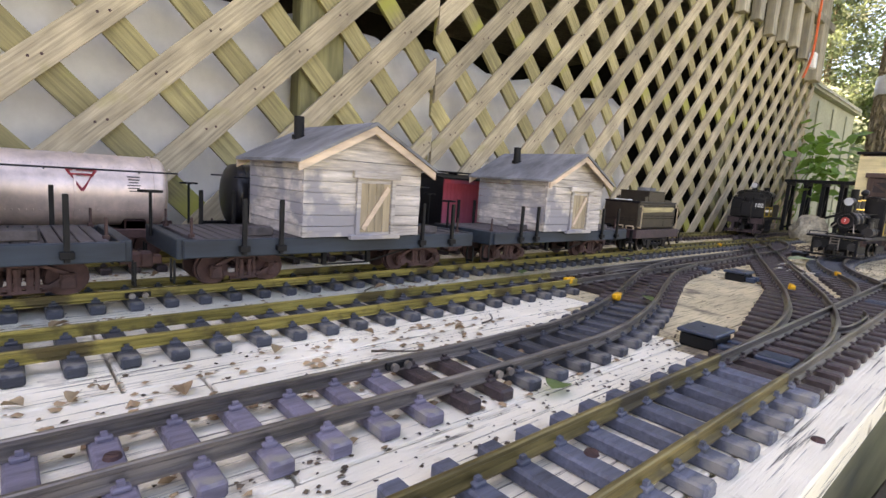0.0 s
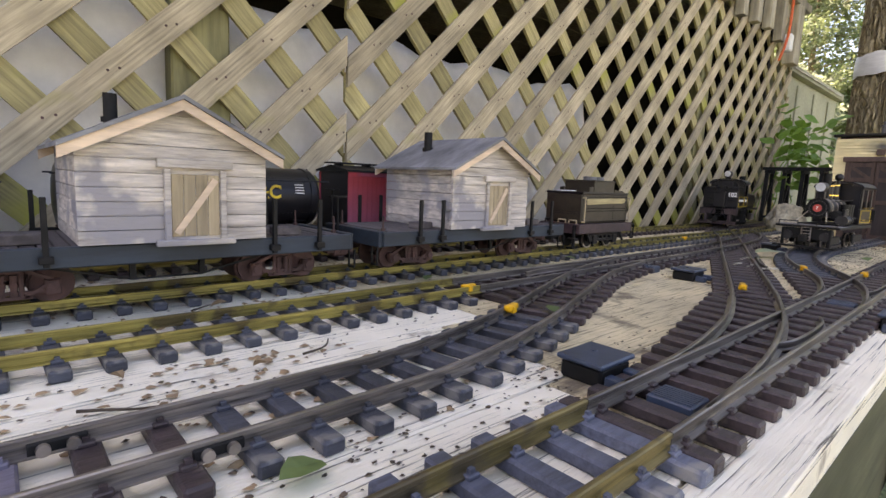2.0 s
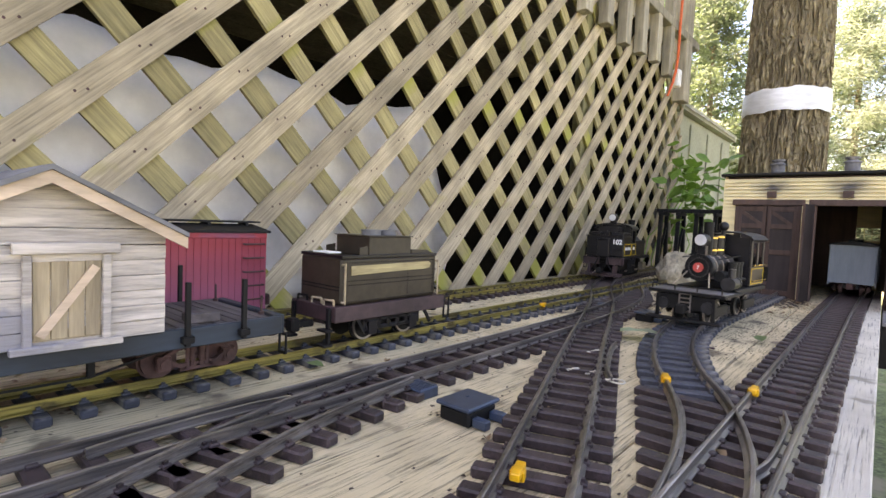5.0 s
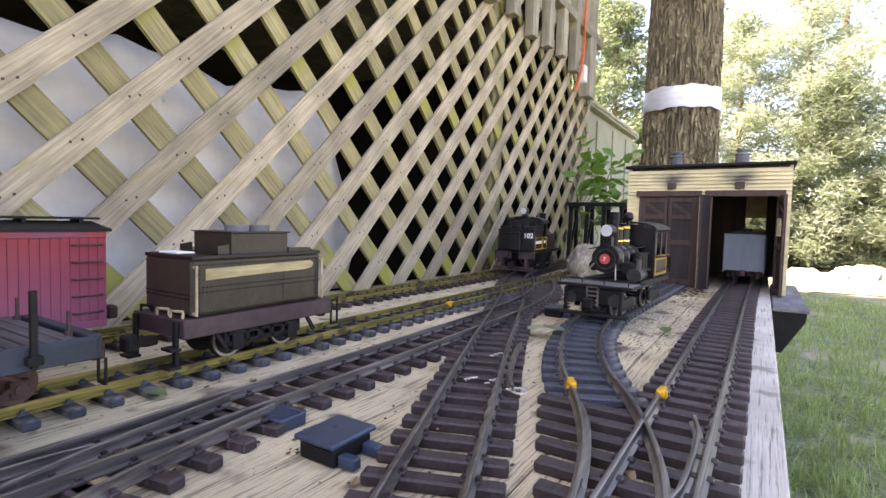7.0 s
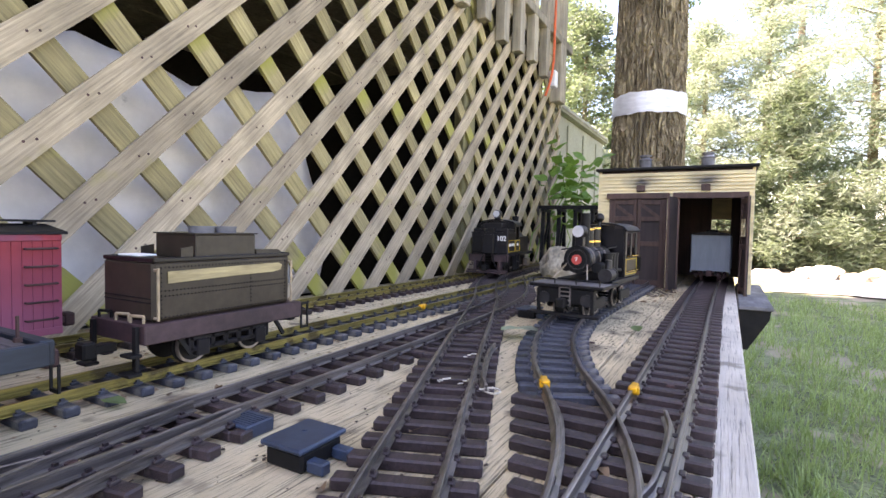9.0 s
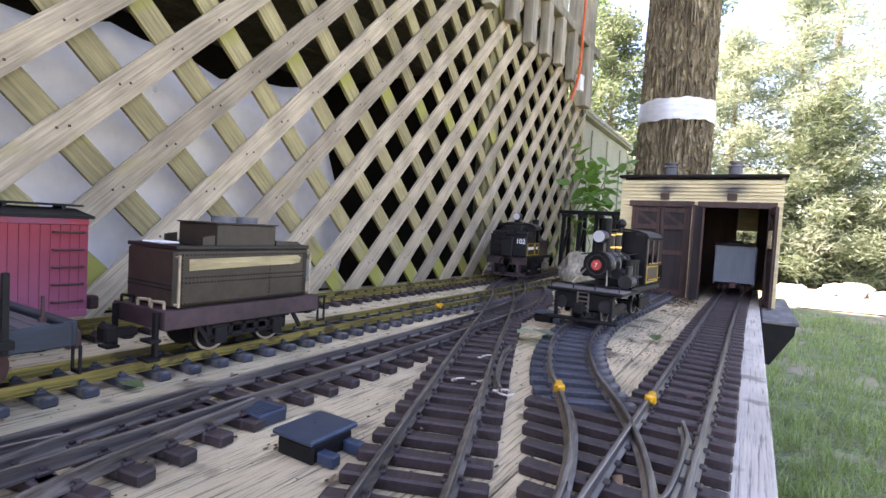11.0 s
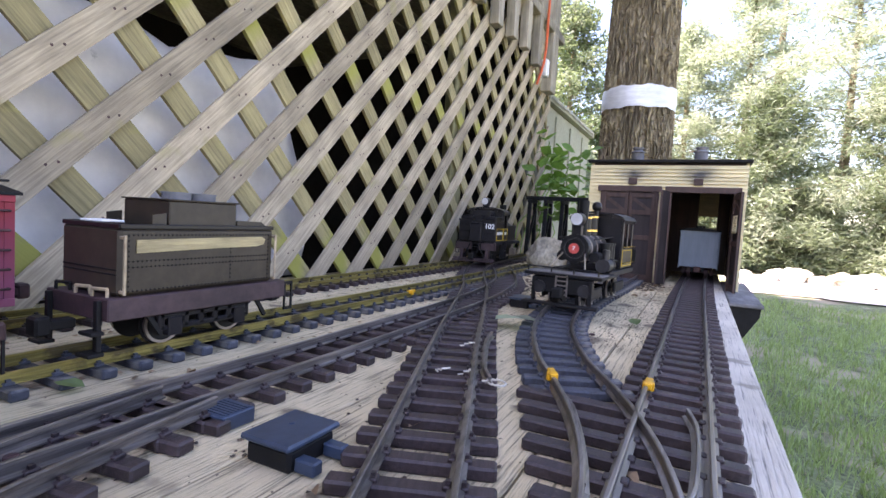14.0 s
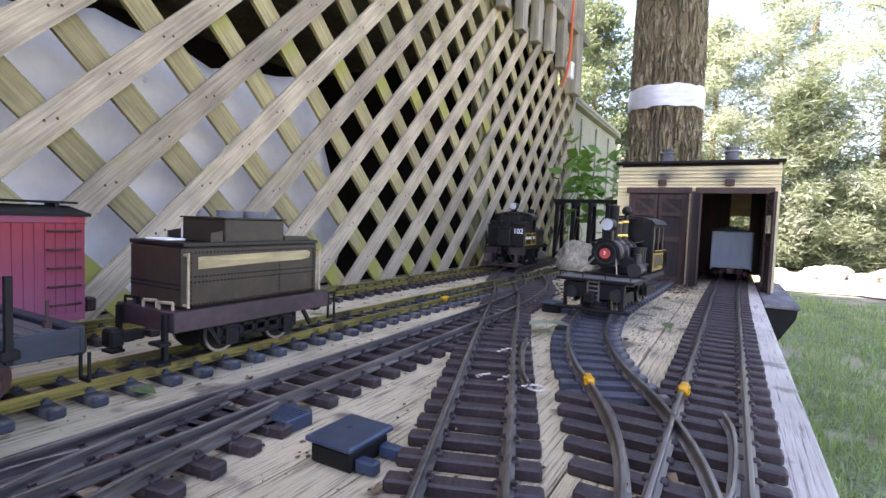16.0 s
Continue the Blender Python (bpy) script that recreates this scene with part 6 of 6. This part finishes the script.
ra = random.Random(17)
crown = [(ra.gauss(0, 1.6), ra.gauss(0.2, 1.5), 5.2 + ra.uniform(-0.6, 2.0), ra.uniform(0.5, 0.95)) for _ in range(22)]
foliage("crown", crown, 9000, 0.13, LEAF, 1, big)


def far_tree(x, y, h, spread, seed, n, kind_words, leaf=None):
    z0 = -0.62 + 0.02 * max(0, y - 8)
    th = thing("garden_tree", pose(x, y, z0), kind_words, "tree", "trees behind the lawn")
    r = random.Random(seed)
    part("trunk", trunk_mesh(0.05 * h / 3, 0.012 * h / 3, 0, h * 0.92, 16, 12, 0.005, seed), BARK, th, smooth=True)
    bm = bmesh.new()
    cl = []
    for k in range(30):
        f = (k + 0.5) / 30
        a = k * 2.4 + seed
        z = h * (0.01 + 0.95 * f)
        reach = spread * (1 - f) ** 0.7 * r.uniform(0.65, 1.1) + 0.12
        tip = Vector((reach * math.cos(a), reach * math.sin(a), z + 0.10 * reach))
        rod(bm, (0, 0, z - 0.1), tip, 0.02, 5, 0.006)
        for g in (0.35, 0.7, 1.0):
            p = Vector((0, 0, z - 0.1)).lerp(tip, g)
            cl.append((p.x, p.y, p.z, r.uniform(0.22, 0.42) * (0.5 + spread * 0.35)))
    part("limb", bm, BARK, th)
    feather = "evergreen" in kind_words
    foliage("crown", cl, int(n * ((3.6 if leaf else 2.3) if feather else 2.4)), 0.135 if feather else 0.082, leaf or LEAF, seed, th, slim=0.075 if feather else 0.24)
    return th


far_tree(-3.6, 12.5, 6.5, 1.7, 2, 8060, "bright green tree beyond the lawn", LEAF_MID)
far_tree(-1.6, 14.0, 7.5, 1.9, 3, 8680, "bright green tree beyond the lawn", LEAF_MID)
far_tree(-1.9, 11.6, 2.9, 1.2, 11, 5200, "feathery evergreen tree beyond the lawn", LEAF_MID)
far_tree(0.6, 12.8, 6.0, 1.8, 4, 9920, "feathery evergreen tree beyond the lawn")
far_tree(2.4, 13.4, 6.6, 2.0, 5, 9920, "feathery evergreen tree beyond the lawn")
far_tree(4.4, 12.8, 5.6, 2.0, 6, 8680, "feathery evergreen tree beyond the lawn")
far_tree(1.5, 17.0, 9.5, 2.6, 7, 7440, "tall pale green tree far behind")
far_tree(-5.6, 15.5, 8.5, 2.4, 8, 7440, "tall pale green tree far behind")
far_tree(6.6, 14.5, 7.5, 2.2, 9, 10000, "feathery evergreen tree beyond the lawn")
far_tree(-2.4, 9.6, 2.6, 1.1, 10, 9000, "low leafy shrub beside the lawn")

# lower growth takes LEAF_SHADE, whose colour carries its shade
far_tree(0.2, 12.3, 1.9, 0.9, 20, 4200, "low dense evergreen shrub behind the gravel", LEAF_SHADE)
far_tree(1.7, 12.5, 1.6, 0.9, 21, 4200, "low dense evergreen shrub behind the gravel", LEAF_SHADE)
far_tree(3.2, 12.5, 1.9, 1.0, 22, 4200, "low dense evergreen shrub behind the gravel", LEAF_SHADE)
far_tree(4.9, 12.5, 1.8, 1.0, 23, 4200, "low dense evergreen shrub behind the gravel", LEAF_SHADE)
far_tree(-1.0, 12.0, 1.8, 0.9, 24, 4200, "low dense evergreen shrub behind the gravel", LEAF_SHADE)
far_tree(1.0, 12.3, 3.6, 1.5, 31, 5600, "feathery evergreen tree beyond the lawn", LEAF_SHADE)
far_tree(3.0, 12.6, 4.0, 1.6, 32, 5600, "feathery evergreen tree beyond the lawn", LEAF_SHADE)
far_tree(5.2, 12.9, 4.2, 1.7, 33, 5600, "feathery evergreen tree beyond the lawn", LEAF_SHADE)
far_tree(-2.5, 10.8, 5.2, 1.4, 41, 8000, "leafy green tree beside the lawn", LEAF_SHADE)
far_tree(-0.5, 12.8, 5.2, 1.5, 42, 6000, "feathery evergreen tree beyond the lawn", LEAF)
# gravel and stones behind the lawn
bm = bmesh.new()
gv = {}
for i in range(25):
    for j in range(9):
        x, y = 0.55 + i * 0.28, 8.6 + j * 0.34 + 0.12 * math.sin(i * 0.9)
        gv[i, j] = bm.verts.new((x + (0.25 if j == 0 else 0) * math.sin(i), y, -0.60 + 0.03 * noise.noise((x * 0.7, y * 0.7, 0)) + 0.02 * max(0, y - 8)))
for i in range(24):
    for j in range(8):
        bm.faces.new((gv[i, j], gv[i + 1, j], gv[i + 1, j + 1], gv[i, j + 1]))
tagged(part("gravel_path", bm, GRAVEL, smooth=True), "pale sunlit gravel path behind the lawn", "path", kind="structure")
rr = random.Random(31)
stones = []
for k in range(3):
    b = bmesh.new()
    bmesh.ops.create_icosphere(b, subdivisions=2, radius=1.0)
    for v in b.verts:
        v.co *= 1 + 0.25 * noise.noise(v.co * 1.5 + Vector((k * 5, 0, 0)))
    stones.append(mesh_of(b, "stone", GRAVEL if k < 2 else STONE))
for i in range(46):
    x, y = 0.5 + rr.random() * 4.6, 10.35 + rr.random() * 0.35
    ob = new("stone", rr.choice(stones))
    ob.matrix_basis = pose(x, y, -0.60 + 0.02 * (y - 8) + rr.random() * 0.12, 0, 0, rr.uniform(0, 360)) @ Matrix.Diagonal((rr.uniform(0.10, 0.26), rr.uniform(0.1, 0.2), rr.uniform(0.07, 0.15), 1))
    tagged(ob, "pale garden stone edging the gravel path", "stone", "stones edging the path")
bm = bmesh.new()
box(bm, -0.35, 0.35, -0.2, 0.2, 0, 0.42, 0.02)
tagged(part("garden_block", bm, GRAVEL, at=pose(2.95, 10.2, -0.56, 0, 0, 8)), "pale veined stone block on the gravel", "stone block")

lawn_leaf = new("lawn_leaf", mesh_of(leaf_shape(0.075, 0.3), "lawn_leaf", LEAF2))
lawn_leaf.matrix_basis = pose(0.34, 2.02, -0.56, 8, 5, -60)
tagged(lawn_leaf, "bright yellow-green leaf lying on the grass", "leaf")
flat_stone = new("flat_stone", stones[0])
flat_stone.matrix_basis = pose(0.86, 2.75, -0.615, 0, 0, 30) @ Matrix.Diagonal((0.15, 0.10, 0.045, 1))
tagged(flat_stone, "pale flat stone half sunk in the lawn", "stone")

# ---- beside the bench edge: hand controller on a white pail, post with bracket ----
pail = thing("pail", pose(0.168, 0.46, -0.64), "white plastic pail standing beside the bench", "pail")
bm = bmesh.new()
rod(bm, (0, 0, 0), (0, 0, 0.555), 0.085, 40, 0.100)
part("body", bm, WHITE, pail, smooth=True)
bm = bmesh.new()
rod(bm, (0, 0, 0.5555), (0, 0, 0.57), 0.106, 40)
part("lid", bm, WHITE, pail, smooth=True)
ctl = thing("hand_controller", pose(0.0760, 0.450, -0.0560, 16, 0, -8) @ Matrix.Scale(0.58, 4), "dark olive handheld controller with ribbed grille", "controller")
bm = bmesh.new()
box(bm, -0.027, 0.027, -0.085, 0.085, 0, 0.022, 0.003)
part("case", bm, TENDER, ctl)
for i in range(5):
    bm = bmesh.new()
    box(bm, -0.017, 0.017, 0.020 + i * 0.011, 0.026 + i * 0.011, 0.0221, 0.0245, 0.001)
    part("grille_rib", bm, BLACK_M, ctl)
for i in range(9):
    bm = bmesh.new()
    x, y = -0.012 + (i % 3) * 0.012, -0.045 + (i // 3) * 0.014
    rod(bm, (x, y, 0.0219), (x, y, 0.0238), 0.0028, 12)
    part("button", bm, BLACK_M, ctl, smooth=True)
rodm = bmesh.new()
rod(rodm, (0.11, 0.66, -0.63), (0.098, 0.60, 0.01), 0.003, 10)
tagged(part("metal_stake", rodm, STEEL, smooth=True), "thin bright metal stake in the grass", "stake")
post = thing("bench_post", pose(0.0495, 0.86, -0.66), "tan wooden post with a dark iron bracket", "post")
bm = bmesh.new()
box(bm, 0, 0.022, 0, 0.04, 0, 0.640, 0.002)
part("timber", bm, POST_WOOD, post)
bm = bmesh.new()
box(bm, -0.0004, 0.0235, -0.002, 0.042, 0.545, 0.575, 0.001)
part("bracket", bm, RUST, post)

# ---- small things on the bench ----
rs = random.Random(77)
sc = bmesh.new()
rod(sc, (0, 0, 0), (0, 0, 0.0016), 0.0040, 14, 0.0034)
box(sc, -0.0026, 0.0026, -0.0005, 0.0005, 0.0014, 0.0019)
scm = mesh_of(sc, "screw", RUST, True)
for x, y, z in ((-0.028, 0.224, 0.0083), (-0.152, 0.036, 0.0083), (0.036, 0.37, 0.0), (-0.13, 1.43, 0.0083), (-0.02, 1.28, 0.0083), (-0.327, 0.9, 0.0083), (-0.478, 0.32, 0.0083)):
    ob = new("screw", scm)
    ob.matrix_basis = pose(x, y, z, 0, 0, rs.uniform(0, 180))
    tagged(ob, "rusty round screw head on the track bed", "screw", "screw heads")
for x, y, turn in ((-0.128, 0.262, 0), (-0.175, 0.208, 0), (XA + 0.0237, 0.10, 0)):
    th = thing("rail_joiner", pose(x, y, 0.0085, 0, 0, turn), "bolted metal rail joiner", "rail joiner", "rail joiners")
    bm = bmesh.new()
    box(bm, 0.0015, 0.0045, -0.011, 0.011, 0.0, 0.006, 0.0005)
    part("clamp", bm, BLACK_M, th)
    for s in (-1, 1):
        bm = bmesh.new()
        rod(bm, (0.0045, s * 0.0055, 0.003), (0.0075, s * 0.0055, 0.003), 0.0028, 12)
        part("bolt", bm, STEEL, th, smooth=True)
gl = [mesh_of(leaf_shape(z, 0.3), "fallen_leaf", m) for z, m in ((0.072, LEAF), (0.026, LEAF_MID), (0.020, LEAF_MID))]
for k, (x, y, z, a) in enumerate(((-0.268, 1.445, 0.007, -105), (-0.186, 0.60, 0.012, 60), (-0.09, 1.56, 0.006, 20), (-0.42, 0.985, 0.004, 130), (-0.10, 0.30, 0.004, 200), (-0.41, 0.62, 0.004, 30))):
    ob = new("fallen_leaf", gl[0 if k == 0 else 1 + k % 2])
    ob.matrix_basis = pose(x, y, z, rs.uniform(0, 12), rs.uniform(-10, 10), a)
    tagged(ob, "pale green fallen leaf lying on the boards", "leaf", "fallen leaves")
for pts in (((-0.218, 1.168), (-0.210, 1.163), (-0.205, 1.170)), ((-0.196, 1.168), (-0.189, 1.175), (-0.182, 1.172)), ((-0.172, 1.165), (-0.160, 1.168), (-0.148, 1.158), (-0.150, 1.150), (-0.163, 1.157)), ((-0.238, 1.262), (-0.226, 1.268), (-0.216, 1.262))):
    g, _ = glide(pts, 0.004)
    bm = bmesh.new()
    for i, (a, b) in enumerate(zip(g, g[1:])):
        z = 0.0105 + 0.004 * math.sin(math.pi * i / len(g))
        rod(bm, (a.x, a.y, z), (b.x, b.y, z), 0.0009, 6)
    tagged(part("feeder_wire", bm, WIRE, smooth=True), "short cream feeder wire soldered to a rail", "wire", "feeder wires")


def litter(name, n, areas, size, material, label, lift=0.0):
    r = random.Random(len(name) * 7 + n)
    vs, fs = [], []
    for _ in range(n):
        x0, x1, y0, y1 = r.choice(areas)
        x, y = r.uniform(x0, x1), r.uniform(y0, y1)
        s, a = size * r.uniform(0.4, 1.5), r.uniform(0, 6.28)
        i = len(vs)
        k = r.randint(4, 6)
        base = [(x + s * math.cos(a + math.tau * j / k) * r.uniform(0.5, 1), y + s * 1.2 * math.sin(a + math.tau * j / k) * r.uniform(0.5, 1), lift + 0.0004 + s * r.uniform(0.0, 0.5)) for j in range(k)]
        vs += base + [(x, y, lift + 0.0004 + s * 0.6)]
        fs += [(i + j, i + (j + 1) % k, i + k) for j in range(k)]
    me = bpy.data.meshes.new(name)
    me.from_pydata(vs, [], fs)
    me.materials.append(material)
    tagged(new(name, me), label, "litter", kind="stuff")


litter("dry_leaf_crumbs", 1700, [(-0.64, -0.51, -0.2, 1.2), (-0.64, -0.53, -0.1, 1.0), (-0.27, -0.18, 0.0, 0.4), (-0.42, -0.37, -0.2, 0.5), (-0.20, -0.10, -0.1, 0.5), (-0.52, -0.42, 0.2, 1.2), (-0.60, -0.40, 1.2, 2.1), (-0.45, -0.25, 1.7, 2.2), (-0.30, 0.0, 1.9, 2.25)], 0.0031, DRYLEAF, "dry brown leaf crumbs between the tracks")
litter("bark_crumbs", 4600, [(-0.78, -0.36, -0.3, 2.4), (-0.30, -0.10, -0.2, 2.2), (-0.12, -0.05, -0.2, 1.0), (-0.60, -0.22, 1.5, 2.7), (-0.16, -0.02, 1.4, 2.25)], 0.0016, SOIL, "dark bark crumbs scattered over the boards")
litter("soil_heap", 900, [(-0.42, -0.24, 1.75, 2.1), (-0.35, -0.10, 2.05, 2.26), (-0.72, -0.50, 1.9, 2.6)], 0.006, SOIL, "crumbled soil and twigs near the shed")

# curled dry leaves and broken twigs between the rails
DRY_PALE = mat("pale_dry_leaf", (0.46, 0.33, 0.19), 0.8, amount=0.4, dark=0.5)
rd = random.Random(52)
dry = [mesh_of(leaf_shape(z, f), "dry_leaf", m) for z, f, m in ((0.013, 0.9, DRY_PALE), (0.009, 1.3, DRYLEAF), (0.016, 0.8, DRYLEAF), (0.007, 0.6, DRY_PALE))]
spots = [(-0.42, -0.38, -0.05, 0.5, 9), (-0.27, -0.21, -0.05, 0.4, 8), (-0.60, -0.53, -0.1, 0.6, 8), (-0.18, -0.12, 0.02, 0.3, 4), (-0.40, -0.37, 0.9, 1.3, 4), (-0.33, -0.22, 1.75, 2.2, 12), (-0.13, -0.06, 1.9, 2.24, 7), (-0.20, -0.16, 0.95, 1.2, 4), (-0.10, -0.02, 1.05, 1.2, 4), (-0.70, -0.50, 2.0, 2.5, 8)]
for x0, x1, y0, y1, n in spots:
    for _ in range(n):
        ob = new("dry_leaf", rd.choice(dry))
        ob.matrix_basis = pose(rd.uniform(x0, x1), rd.uniform(y0, y1), rd.uniform(0.0015, 0.003), rd.uniform(-8, 20), rd.uniform(-14, 14), rd.uniform(0, 360))
        tagged(ob, "small curled tan dry leaf on the boards", "leaf", "dry leaves")
for x, y, ln, a in ((-0.225, 0.22, 0.05, 70), (-0.395, 0.16, 0.03, 20), (-0.41, 0.33, 0.036, 140), (-0.24, 0.36, 0.042, 100), (-0.27, 1.78, 0.07, 35), (-0.12, 2.08, 0.10, 80), (-0.16, 2.16, 0.08, 110), (-0.30, 1.93, 0.06, 160), (-0.265, 1.70, 0.05, 60), (-0.33, 2.0, 0.08, 15)):
    bm = bmesh.new()
    p = Vector((0, 0, 0.003))
    hd = radians(a)
    prev = None
    for i in range(6):
        row = [bm.verts.new(p + Vector((-math.sin(hd) * 0.0011 * math.cos(q), math.cos(hd) * 0.0011 * math.cos(q), 0.0011 * math.sin(q))) * (1 - 0.1 * i)) for q in (0, 1.257, 2.513, 3.77, 5.027)]
        if prev:
            for j in range(5):
                bm.faces.new((prev[j], prev[(j + 1) % 5], row[(j + 1) % 5], row[j]))
        else:
            bm.faces.new(row)
        prev = row
        hd += rd.uniform(-0.35, 0.35)
        p = p + Vector((math.cos(hd), math.sin(hd), 0)) * ln / 5
    bm.faces.new(prev[::-1])
    tagged(part("twig", bm, SOIL, at=pose(x, y, 0)), "thin brown broken twig on the boards", "twig", "twigs")
